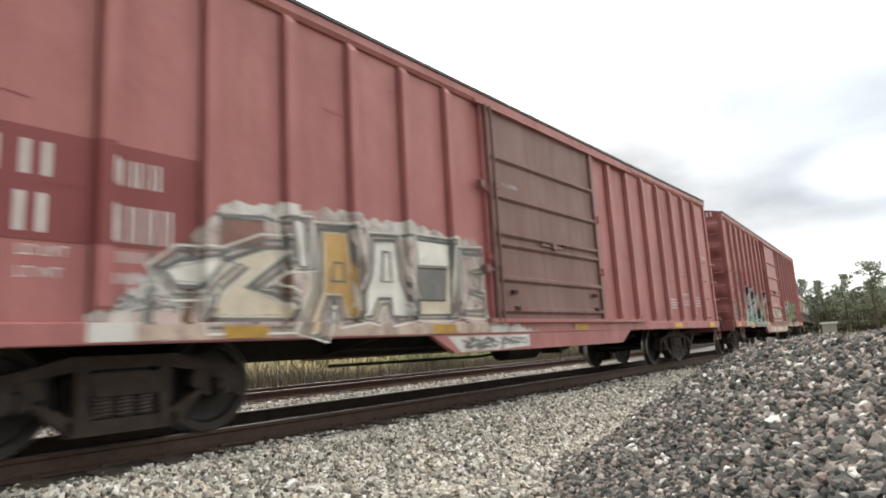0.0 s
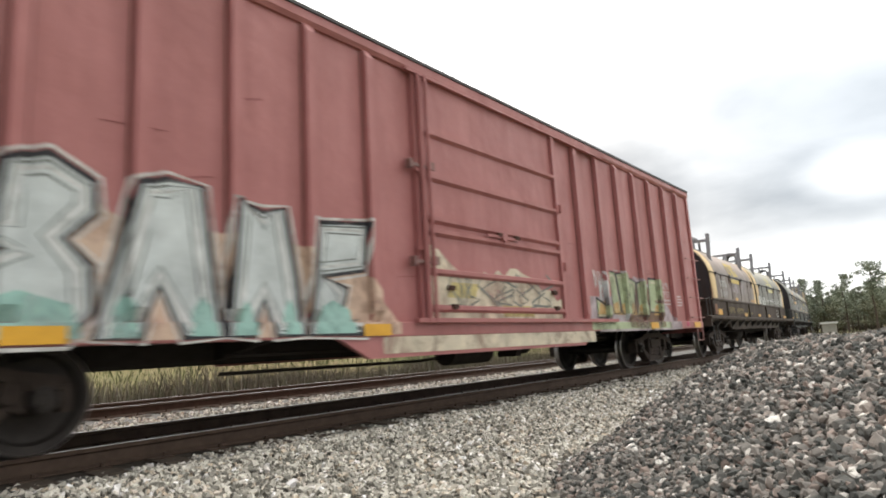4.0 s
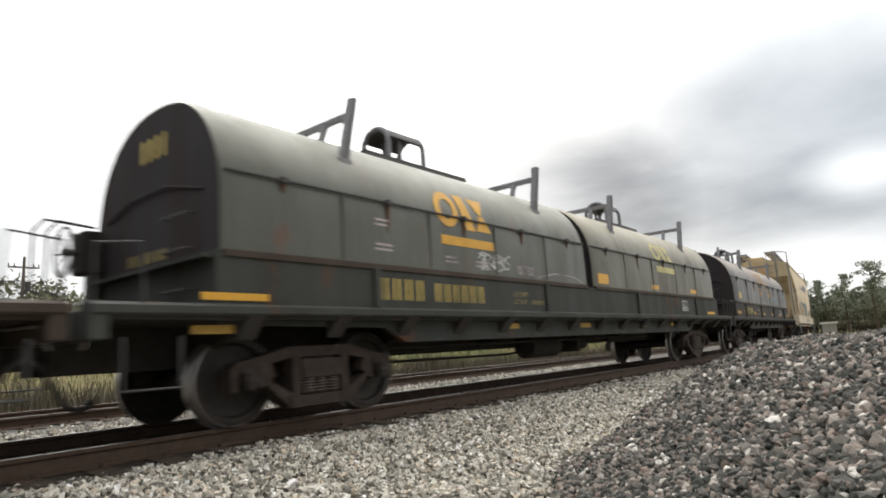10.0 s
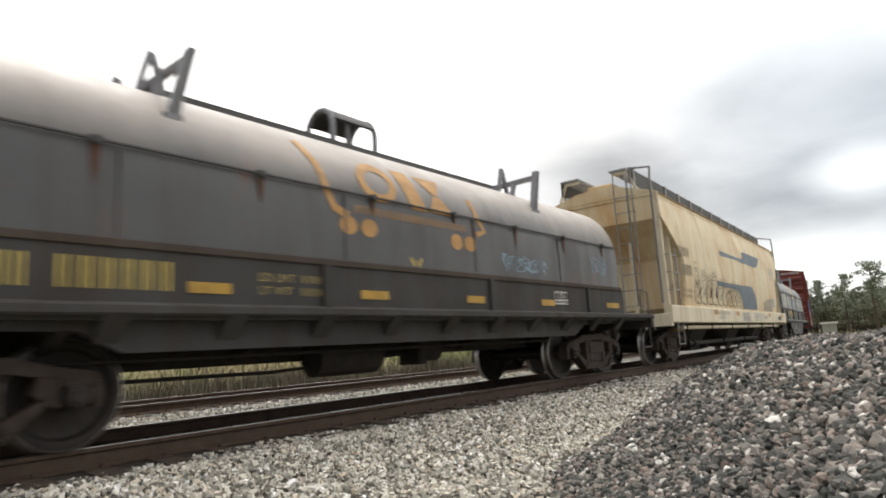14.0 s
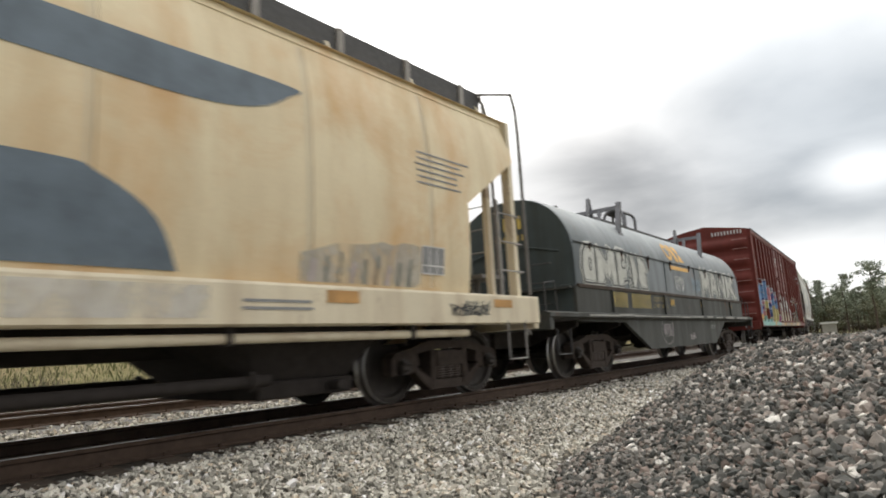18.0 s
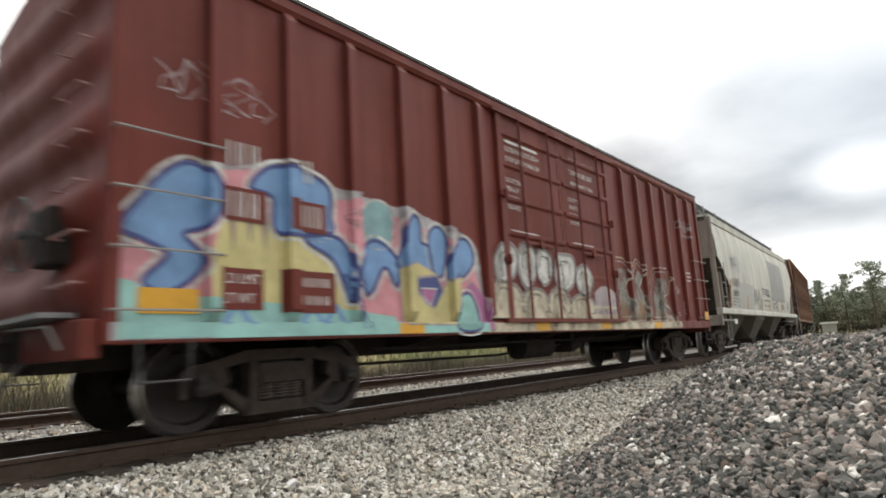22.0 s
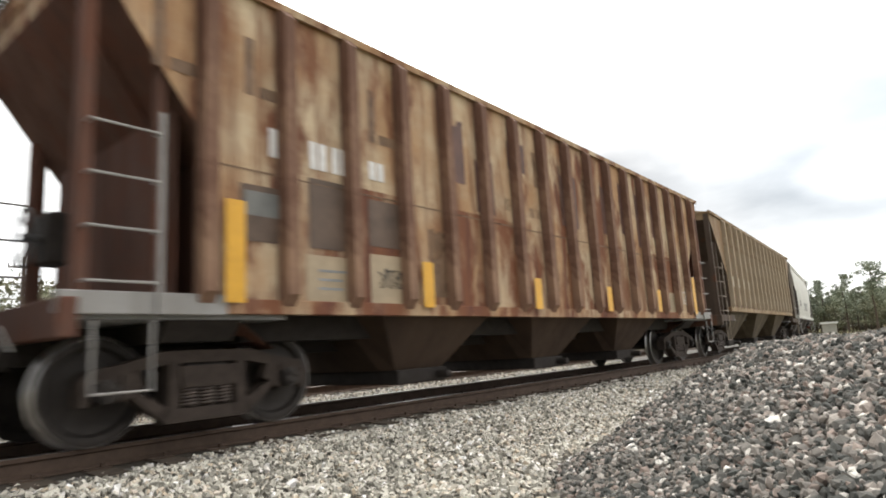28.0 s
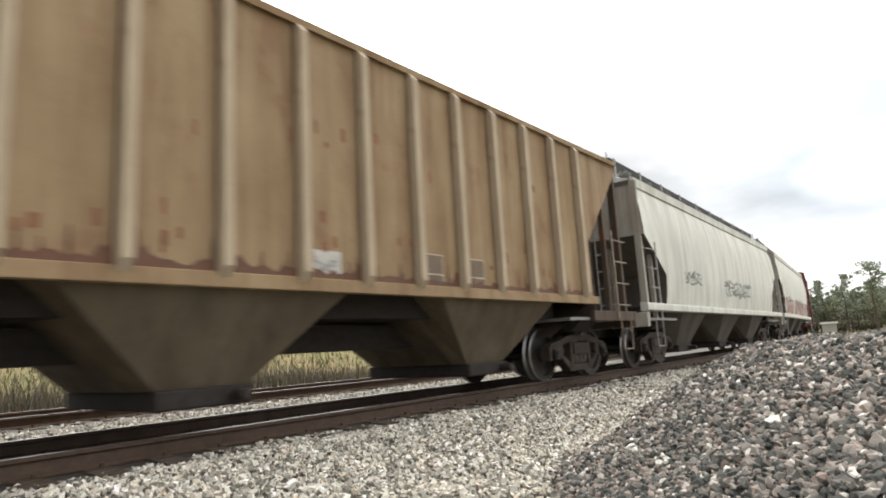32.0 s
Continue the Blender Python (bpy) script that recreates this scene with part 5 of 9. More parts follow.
def lift_frame(hood, x, mat, tall=False):
    """A stacking frame across a hood: leaning uprights on both shoulders, a level cross bar and raking struts."""
    for sd in (-1, 1):
        y = sd * 1.10
        top = 3.70 if tall else 3.80
        post = part("lift_post", Form().prism([(x - 0.05, 2.84), (x + 0.05, 2.84), (x + 0.25, top), (x + 0.15, top)], y - 0.05, y + 0.05), mat, hood)
        part("post_web", Form().prism([(x - 0.012, 2.90), (x + 0.012, 2.90), (x + 0.212, top - 0.01), (x + 0.188, top - 0.01)], y - sd * 0.05, y + sd * 0.058), M["bar_dark"], post)
        part("lift_foot", Form().box(x - 0.08, x + 0.10, y - 0.07, y + 0.07, 2.86, 2.965), mat, hood)
        y1, zs = sd * 0.66, 3.24 if not tall else 3.2
        part("lift_strut", Form().prism([(x - 0.02, zs), (x + 0.05, zs), (x + 0.18, 3.56), (x + 0.10, 3.56)], y1 - 0.035, y1 + 0.035), mat, hood)
        if tall:
            part("lift_horn", Form().prism([(x - 0.06, 3.36), (x, 3.36), (x + 0.14, 3.90), (x + 0.08, 3.90)], sd * 0.42 - 0.03, sd * 0.42 + 0.03), mat, hood)
            part("lift_horn", Form().prism([(x + 0.26, 3.36), (x + 0.32, 3.36), (x + 0.17, 3.88), (x + 0.11, 3.88)], sd * 0.42 - 0.03, sd * 0.42 + 0.03), mat, hood)
    part("lift_crossbar", Form().box(x + 0.12, x + 0.20, -1.10, 1.10, 3.54, 3.62), mat, hood)


def lift_eye(hood, x, mat, square=False):
    """The middle lifting bail: two round hoops across the roof joined by a dark curved saddle plate."""
    r, zc, h = 0.27, 3.82, 0.40
    bow = [(r * math.cos(radians(a)), zc + r * math.sin(radians(a))) for a in range(0, 181, 15)]
    for k in (-h, h):
        pts = [(x + k, r, 3.44)] + [(x + k, y, z) for y, z in bow] + [(x + k, -r, 3.44)]
        part("lift_hoop", Form().tube(pts, 0.042, 8), mat, hood)
    lo, hi = (20, 160) if not square else (35, 145)
    arc = range(lo, hi + 1, 10)
    sec = [((r + 0.03) * math.cos(radians(a)), zc + (r + 0.03) * math.sin(radians(a))) for a in arc] + [((r - 0.01) * math.cos(radians(a)), zc + (r - 0.01) * math.sin(radians(a))) for a in reversed(arc)]
    part("lift_plate", Form().prism_x(sec, x - h, x + h), M["bar_dark"], hood, "dark curved saddle plate")
    for y in (-0.17, 0.17):
        part("lift_strut", Form().cyl((x - 0.04, y, 3.44), (x - 0.04, y, zc + 0.17), 0.035, 8), mat, hood)


def hood_of(car, mid, s0, s1, body, end, trim=None, trims=(), eye=None, frames=(), w=1.36, zt=3.46, z0=1.66, square=False, runner=None, seam_z=2.46, tall=False):
    a, b = s0 - mid, s1 - mid
    sec = arch(w, z0, zt)
    inset = [(y * 0.985, z - 0.02 if z > z0 else z) for y, z in sec]
    # shell with softly rolled edges
    rings = [[(a, y, z) for y, z in inset], [(a + 0.05, y, z) for y, z in sec]]
    n = max(4, int((b - a) / 0.9))
    rings += [[(a + 0.05 + (b - a - 0.1) * i / n, y, z) for y, z in sec] for i in range(1, n)]
    rings += [[(b - 0.05, y, z) for y, z in sec], [(b, y, z) for y, z in inset]]
    hood = part("hood", Form().loft(rings, closed=False), body, car, smooth=True)
    for x, d in ((a, -1), (b, 1)):
        e = [(y * 0.975, z - 0.03 if z > z0 else z) for y, z in sec]
        fm = Form().prism_x(e, min(x - d * 0.03, x + d * 0.004), max(x - d * 0.03, x + d * 0.004))
        part("hood_end", fm, end, hood)
        stiff = Form().tube([(x + d * 0.012, -1.05, 2.32), (x + d * 0.03, -0.4, 2.47), (x + d * 0.03, 0.4, 2.47), (x + d * 0.012, 1.05, 2.32)], 0.016, 6)
        part("end_stiffener", stiff, end, hood)
    # rolled rim bands
    for x0, x1, mt in trims:
        band = [(y * 1.004, z + 0.005 if z > z0 else z) for y, z in sec]
        part("hood_band", Form().loft([[(x0 - mid, y, z) for y, z in band], [((x0 + x1) / 2 - mid, y, z) for y, z in band], [(x1 - mid, y, z) for y, z in band]], closed=False), mt, hood, "painted band round the hood's end", smooth=True)
    for sd in (-1, 1):
        yy = sd * (w * 1.003)
        part("hood_seam", Form().box(a + 0.04, b - 0.04, *sorted((yy - sd * 0.02, yy + sd * 0.008)), seam_z - 0.009, seam_z + 0.008), M["bar_dark"], hood)
        k = int((b - a) / 1.5)
        for i in range(k):
            x = a + 0.7 + i * (b - a - 1.4) / max(1, k - 1)
            part("seam_latch", Form().box(x - 0.05, x + 0.05, *sorted((yy - sd * 0.01, yy + sd * 0.024)), seam_z - 0.03, seam_z + 0.022).box(x - 0.012, x + 0.012, *sorted((yy, yy + sd * 0.035)), seam_z - 0.05, seam_z + 0.03), M["bar_dark"], hood)
            if sd < 0:
                drop = 0.10 + 0.06 * ((i * 7) % 4)
                part("rust_run", Form().prism([(x - 0.035, seam_z - 0.03), (x - 0.02, seam_z - drop), (x, seam_z - drop * 1.4), (x + 0.025, seam_z - drop * 0.8), (x + 0.04, seam_z - 0.03)], -w - 0.004, -w + 0.01), M["rust_run"], hood, "brown rust run under a latch")
        part("hood_skirt", Form().box(a + 0.02, b - 0.02, *sorted((sd * (w - 0.03), sd * (w + 0.03))), z0 - 0.05, z0 + 0.022), M["sill_grey"], hood, bevel=0.008)
        for i in range(1, 5):
            x = a + (b - a) * i / 5
            part("hood_rib", Form().box(x - 0.012, x + 0.012, *sorted((yy - sd * 0.01, yy + sd * 0.008)), z0 + 0.05, seam_z - 0.02), body, hood)
    for f in frames:
        lift_frame(hood, f - mid, M["stand"], tall)
    if eye is not None:
        lift_eye(hood, eye - mid, M["stand"], square)
    if runner:
        part("roof_runner", Form().box(runner[0] - mid, runner[1] - mid, -0.34, 0.34, zt - 0.045, zt + 0.10), M["bar_dark"], hood, "dark walkway along the crest of the hood")
    return hood


def coil_wagon(name, label, mid, deck, bogies, hoods, side, deck_mat, sill="straight", r=0.457, gussets=True, end_mat=None):
    car = wagon(name, label, "coil wagon", mid, bogies, r, 1.80)
    a, b = deck[0] - mid, deck[1] - mid
    h0, h1 = hoods[0] - mid, hoods[-1] - mid
    for sd in (-1, 1):
        # trough side, deck lip, lower sill
        part("trough_side", Form().box(h0 - 0.05, h1 + 0.05, *sorted((sd * 1.30, sd * 1.37)), 1.16, 1.64), side, car, bevel=0.01)
        part("deck_lip", Form().prism_x([(sd * 1.30, 1.07), (sd * 1.50, 1.05), (sd * 1.52, 1.07), (sd * 1.52, 1.13), (sd * 1.37, 1.17), (sd * 1.30, 1.17)], a, b), side, car)
        for i in range(4):
            x = h0 + (h1 - h0) * (i + 0.5) / 4
            part("trough_stiffener", Form().box(x - 0.05, x + 0.05, *sorted((sd * 1.37, sd * 1.41)), 1.17, 1.62), side, car)
        if sill == "straight":
            e0, e1 = bogies[0] - mid + 1.15, bogies[1] - mid - 1.15
            part("side_sill", Form().prism([(h0, 1.06), (h0, 0.98), (e0 - 0.35, 0.94), (e0, 0.76), (e1, 0.76), (e1 + 0.35, 0.94), (h1, 0.98), (h1, 1.06)], *sorted((sd * 1.22, sd * 1.30))), side, car)
        else:
            e0, e1 = sill[0] - mid, sill[1] - mid
            part("side_sill", Form().prism([(h0 - 0.2, 1.06), (h0 - 0.2, 1.0), (e0 - 1.35, 0.98), (e0, 0.40), (e1, 0.40), (e1 + 1.15, 0.98), (h1 + 0.3, 1.0), (h1 + 0.3, 1.06)], *sorted((sd * 1.34, sd * 1.42))), side, car)
        if gussets:
            k = int((h1 - h0) / 1.1)
            for i in range(k + 1):
                x = h0 + 0.3 + i * (h1 - h0 - 0.6) / k
                part("gusset", Form().prism_x([(sd * 1.30, 1.06), (sd * 1.50, 1.055), (sd * 1.30, 0.84)], x - 0.10, x + 0.10), M["sill_dark"], car)
    part("deck", Form().box(a, b, -1.44, 1.44, 1.02, 1.08), deck_mat, car)
    part("centre_sill", Form().box(a + 0.1, b - 0.1, -0.36, 0.36, 0.60, 1.02), M["under"], car)
    for x, d in ((a, -1), (b, 1)):
        part("end_sill", Form().box(min(x, x - d * 0.14), max(x, x - d * 0.14), -1.50, 1.50, 0.86, 1.10), side, car, bevel=0.015)
        for sd in (-1, 1):
            part("sill_step", Form().tube([(x - d * 0.25, sd * 1.48, 0.88), (x - d * 0.25, sd * 1.48, 0.46), (x - d * 0.72, sd * 1.48, 0.46), (x - d * 0.72, sd * 1.48, 0.88)], 0.016, 6), M["bar_dark"], car)
            part("corner_grab", Form().tube([(x - d * 0.04, sd * 1.42, 1.10), (x - d * 0.04, sd * 1.42, 1.62), (x - d * 0.40, sd * 1.42, 1.66), (x - d * 0.44, sd * 1.42, 1.10)], 0.013, 6), M["bar_dark"], car)
        end_bars(car, (h0 if d < 0 else h1) + d * 0.02, d, -0.9, -0.45, (1.35, 1.75, 2.1), M["bar_dark"])
        coupler(car, x, d, 0.75)
    for sd in (-1, 1):
        k = 5
    for x, d in ((h0, -1), (h1, 1)):
        part("trough_end", Form().box(*sorted((x - d * 0.02, x + d * 0.03)), -1.34, 1.34, 1.08, 1.68), end_mat or side, car, bevel=0.01)
        part("end_shelf", Form().box(*sorted((x + d * 0.02, x + d * 0.16)), -1.30, 1.30, 1.60, 1.64), side, car)
    hand_wheel(car, h0 - 0.42, -1, 1.22, 1.98, 0.29)
    for k in (0.0, 0.14):
        part("wheel_guard", Form().tube([(h0 - 0.05, 1.32, 2.32), (h0 - 0.45 - k, 1.32, 2.36), (h0 - 0.56 - k, 1.32, 2.22), (h0 - 0.56 - k, 1.32, 1.55), (h0 - 0.42 - k, 1.32, 1.48)], 0.016, 8), M["bar_dark"], car)
    part("brake_stand", Form().box(h0 - 0.16, h0 - 0.04, 1.14, 1.30, 1.08, 2.1), side, car)
    for i in range(7):
        x = a + 1.4 + (b - a - 2.8) * i / 6
        part("cross_bearer", Form().prism_x([(-1.28, 1.02), (1.28, 1.02), (1.28, 0.92), (0.36, 0.64), (-0.36, 0.64), (-1.28, 0.92)], x - 0.05, x + 0.05), M["under"], car)
    brake_gear(car, -0.8)
    return car


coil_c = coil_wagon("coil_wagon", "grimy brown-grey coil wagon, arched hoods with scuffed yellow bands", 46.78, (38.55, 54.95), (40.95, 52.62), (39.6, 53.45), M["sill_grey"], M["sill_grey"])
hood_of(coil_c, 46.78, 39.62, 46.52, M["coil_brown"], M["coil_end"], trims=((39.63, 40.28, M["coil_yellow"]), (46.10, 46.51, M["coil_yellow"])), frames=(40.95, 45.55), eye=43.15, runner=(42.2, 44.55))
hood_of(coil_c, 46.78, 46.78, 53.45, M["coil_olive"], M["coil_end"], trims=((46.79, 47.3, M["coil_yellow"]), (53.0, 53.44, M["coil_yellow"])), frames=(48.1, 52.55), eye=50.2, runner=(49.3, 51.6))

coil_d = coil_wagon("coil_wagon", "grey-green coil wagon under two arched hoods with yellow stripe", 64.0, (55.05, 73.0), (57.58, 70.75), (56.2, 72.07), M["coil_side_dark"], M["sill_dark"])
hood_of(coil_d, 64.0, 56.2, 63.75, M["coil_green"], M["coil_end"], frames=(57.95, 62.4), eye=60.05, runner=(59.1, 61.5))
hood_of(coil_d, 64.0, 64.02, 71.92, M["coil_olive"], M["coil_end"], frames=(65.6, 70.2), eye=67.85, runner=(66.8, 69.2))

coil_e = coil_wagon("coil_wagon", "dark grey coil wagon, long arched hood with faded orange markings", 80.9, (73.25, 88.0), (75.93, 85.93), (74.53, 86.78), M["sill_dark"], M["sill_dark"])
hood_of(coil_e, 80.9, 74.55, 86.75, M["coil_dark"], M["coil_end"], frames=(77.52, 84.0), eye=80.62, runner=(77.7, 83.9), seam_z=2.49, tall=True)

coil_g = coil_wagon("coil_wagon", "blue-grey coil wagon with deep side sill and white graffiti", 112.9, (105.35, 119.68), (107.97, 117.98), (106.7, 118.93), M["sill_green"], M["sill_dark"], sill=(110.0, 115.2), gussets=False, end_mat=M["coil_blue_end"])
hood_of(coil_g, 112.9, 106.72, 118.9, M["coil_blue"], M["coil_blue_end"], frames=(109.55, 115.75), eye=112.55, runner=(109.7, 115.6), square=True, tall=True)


# ---- covered hopper wagons ----
def hopper(name, label, mid, x0, x1, body0, body1, bogies, mats, z_sill=1.30, z_knee=2.85, z_low=2.2, z_eave=4.10, curved=True, posts=(), bays=3, sill_mat=None, walk_z=4.85, sill_z0=0.95, bay_mat=None, end_gap=1.25, bay_mid=None, bay_pitch=4.2, over=0.55, strip=None, tight=False, post_mat=None, slim=False, end_mat=None, post_wide=0.13, post_deep=0.11, end_walk=False, bay_top=1.15, ladder_mat=None):
    """x0, x1: end sills; body0, body1: the ends of the roof; mats: side, end, frame, walkway."""
    side, end, steel, grating_mat = mats
    end_steel = end_mat or steel
    car = wagon(name, label, "hopper wagon", mid, bogies, 0.457, 1.80)
    bay_mid = bay_mid or mid
    a, b, p, q = x0 - mid, x1 - mid, body0 - mid, body1 - mid
    if curved:
        wide = [(z_sill, 1.50), (1.6, 1.535), (2.0, 1.57), (2.5, 1.585), (3.0, 1.575), (3.4, 1.545), (3.75, 1.49), (z_eave - 0.12, 1.41)]
    else:
        wide = [(z_sill, 1.52), (1.8, 1.52), (2.4, 1.52), (3.0, 1.52), (3.6, 1.52), (z_eave, 1.52)]

    def ends(z):
        """How far in the body's ends stand at that height."""
        if z >= z_knee:
            return 0.0
        return min(end_gap, end_gap * (z_knee - z) / (z_knee - z_low))

    zs = sorted(set([w[0] for w in wide] + [z_knee, z_low]))
    zs = [z for z in zs if z_sill <= z <= wide[-1][0]]
    wz = lambda z: np.interp(z, [w[0] for w in wide], [w[1] for w in wide])
    for sd in (-1, 1):
        fm = Form()
        rings = []
        for z in zs:
            g = ends(z)
            rings.append([(p + g + (q - p - 2 * g) * i / 12, sd * wz(z), z) for i in range(13)])
        fm.loft(rings, closed=False)
        fm.loft([[(x, y - sd * 0.02, z) for x, y, z in r] for r in rings], closed=False)
        part("side_sheet", fm, side, car, smooth=True)
    for x, d in ((p, 1), (q, -1)):
        ring = lambda z: [(x + d * ends(z), -wz(z), z), (x + d * ends(z), 0, z), (x + d * ends(z), wz(z), z)]
        low = [(x + d * (end_gap + 0.9), -1.1, 0.75), (x + d * (end_gap + 0.9), 0, 0.75), (x + d * (end_gap + 0.9), 1.1, 0.75)]
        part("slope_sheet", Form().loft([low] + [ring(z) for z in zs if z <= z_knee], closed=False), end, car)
        part("end_sheet", Form().loft([ring(z) for z in zs if z >= z_knee], closed=False), end_mat or side, car)
        if tight:
            inner = x + d * (end_gap * 0.72)
            part("end_bulkhead", Form().box(*sorted((inner, inner + d * 0.03)), -1.36, 1.36, 1.07, z_knee - (z_knee - z_low) * 0.70), end, car)
            part("slope_rib", Form().prism([(x + d * 0.03, z_knee - 0.10), (x + d * 0.03, z_knee - 0.02), (inner, z_knee - (z_knee - z_low) * 0.70), (inner, z_knee - (z_knee - z_low) * 0.78)], -0.9, -0.86), end, car)
        zt = wide[-1][0]
        rim = Form().loft([[(x - d * 0.02, -wz(zt), zt), (x - d * 0.02, -wz(zt), z_eave), (x - d * 0.02, 0, z_eave + 0.30), (x - d * 0.02, wz(zt), z_eave), (x - d * 0.02, wz(zt), zt)], [(x + d * 0.02, -wz(zt), zt), (x + d * 0.02, -wz(zt), z_eave), (x + d * 0.02, 0, z_eave + 0.30), (x + d * 0.02, wz(zt), z_eave), (x + d * 0.02, wz(zt), zt)]])
        part("roof_end", rim, end, car)
    # roof, eave strip, hatches and running boards
    zt, we = wide[-1]
    part("roof", Form().loft([[(x, -we - 0.03, z_eave - 0.02), (x, -0.55, z_eave + 0.24), (x, 0, z_eave + 0.30), (x, 0.55, z_eave + 0.24), (x, we + 0.03, z_eave - 0.02), (x, 0, z_eave - 0.05)] for x in (p - 0.03, q + 0.03)]), side, car)
    for sd in (-1, 1):
        part("eave_strip", Form().prism_x([(sd * (we - 0.02), zt - 0.04), (sd * (we + 0.05), zt - 0.06), (sd * (we + 0.06), z_eave + 0.02), (sd * (we - 0.02), z_eave + 0.05)] if not slim else [(sd * (we - 0.02), zt - 0.01), (sd * (we + 0.012), zt - 0.01), (sd * (we - 0.03), z_eave + 0.01), (sd * (we - 0.08), z_eave + 0.03)], p - 0.02, q + 0.02), steel if not slim else side, car)
        if walk_z:
            y0, y1 = sorted((sd * 0.42, sd * 0.86))
            board = part("running_board", Form().box(p - over, q + over, y0, y0 + 0.03, walk_z - 0.05, walk_z).box(p - over, q + over, y1 - 0.03, y1, walk_z - 0.05, walk_z), grating_mat, car, "galvanised steel grating walkway")
            fm = Form()
            k = int((q - p + 2 * over) / 0.075)
            for i in range(k):
                x = p - over + i * 0.075
                fm.box(x, x + 0.012, y0 + 0.03, y1 - 0.03, walk_z - 0.03, walk_z - 0.004)
            for j in range(5):
                yy = y0 + 0.03 + (y1 - y0 - 0.06) * (j + 0.5) / 5
                fm.box(p - over, q + over, yy - 0.006, yy + 0.006, walk_z - 0.028, walk_z - 0.006)
            part("grating", fm, grating_mat, board)
            k = int((q - p) / 1.5)
            for i in range(k + 1):
                x = p + (q - p) * i / k
                part("board_bracket", Form().prism_x([(sd * 0.45, walk_z - 0.05), (sd * 0.84, walk_z - 0.05), (sd * 1.05, z_eave + 0.08), (sd * 0.98, z_eave + 0.1), (sd * 0.80, walk_z - 0.12), (sd * 0.45, walk_z - 0.12)], x - 0.025, x + 0.025), steel, car)
    k = 8
    for i in range(k):
        x = p + (q - p) * (i + 0.5) / k
        part("roof_hatch", Form().box(x - 0.75, x + 0.75, -0.34, 0.34, z_eave + 0.28, z_eave + 0.44), side, car, bevel=0.03)
    # side sills
    sm = sill_mat or side
    for sd in (-1, 1):
        if curved:
            part("side_sill", Form().prism_x([(sd * 1.44, z_sill + 0.02), (sd * 1.60, z_sill), (sd * 1.61, z_sill - 0.03), (sd * 1.61, sill_z0 + 0.02), (sd * 1.57, sill_z0), (sd * 1.44, sill_z0)], a + 0.02, b - 0.02), sm, car)
        else:
            part("side_sill", Form().box(p + end_gap - 0.15, q - end_gap + 0.15, *sorted((sd * 1.46, sd * 1.56)), z_sill - 0.12, z_sill + 0.02), sm, car, bevel=0.01)
            for e0, e1 in ((a, p + end_gap + 0.1), (q - end_gap - 0.1, b)):
                part("end_platform_side", Form().box(e0, e1, *sorted((sd * 1.46, sd * 1.57)), sill_z0 + 0.20, sill_z0 + 0.38), strip or steel, car, bevel=0.01)
    # posts
    if posts:
        me = post_mesh(z_sill - 0.05, z_eave - 0.04, post_wide, post_deep, post_mat or mats[2])
        for x in posts:
            for sd in (-1, 1):
                part("side_post", me, None, car, at=Matrix.Translation((x - mid, sd * 1.52, 0)) @ Matrix.Rotation(0 if sd < 0 else math.pi, 4, "Z"))
    # discharge bays
    for i in range(bays):
        mm = bay_mid - mid + (i - (bays - 1) / 2) * bay_pitch
        h = bay_pitch / 2 if not tight else 1.25
        n0, n1, foot = mm - bay_top, mm + bay_top, 0.60 if not tight else 0.46
        h = max(h, bay_top + 0.1)
        fm = Form().loft([[(mm - h, -0.75, z_sill), (n0, -1.47, z_sill), (n1, -1.47, z_sill), (mm + h, -0.75, z_sill), (mm + h, 0.75, z_sill), (n1, 1.47, z_sill), (n0, 1.47, z_sill), (mm - h, 0.75, z_sill)],
                          [(mm - foot - 0.1, -0.80, 0.42), (mm - foot, -0.98, 0.42), (mm + foot, -0.98, 0.42), (mm + foot + 0.1, -0.80, 0.42), (mm + foot + 0.1, 0.80, 0.42), (mm + foot, 0.98, 0.42), (mm - foot, 0.98, 0.42), (mm - foot - 0.1, 0.80, 0.42)]])
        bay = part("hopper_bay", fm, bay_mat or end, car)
        part("discharge_gate", Form().box(mm - foot - 0.02, mm + foot + 0.02, -1.05, 1.05, 0.24, 0.42).cyl((mm + 0.3, -1.25, 0.33), (mm + 0.3, -1.0, 0.33), 0.06, 8), M["under"], bay, bevel=0.02)
    # dark plate added to close the view up between the bays
    if tight:
        part("belly_plate", Form().box(p + end_gap + 0.6, q - end_gap - 0.6, -1.0, 1.0, z_sill - 0.35, z_sill - 0.02), M["under"], car)
    part("centre_sill", Form().box(a, b, -0.32, 0.32, 0.70, 1.02), M["under"], car)
    for x, d, e in ((a, 1, p), (b, -1, q)):
        part("end_sill", Form().box(min(x, x + d * 0.14), max(x, x + d * 0.14), -1.58, 1.58, 0.88, 1.18), end_steel if not tight else end, car, bevel=0.015)
        part("end_platform", Form().box(*sorted((x + d * 0.14, e + d * (end_gap + 0.8))), -1.45, 1.45, 1.02, 1.07), M["grating"], car)
        part("bolster_plate", Form().prism_x([(-1.4, 1.02), (1.4, 1.02), (1.2, 0.84), (-1.2, 0.84)], *sorted((e + d * (end_gap - 0.35), e + d * (end_gap + 0.35)))), M["under"], car)
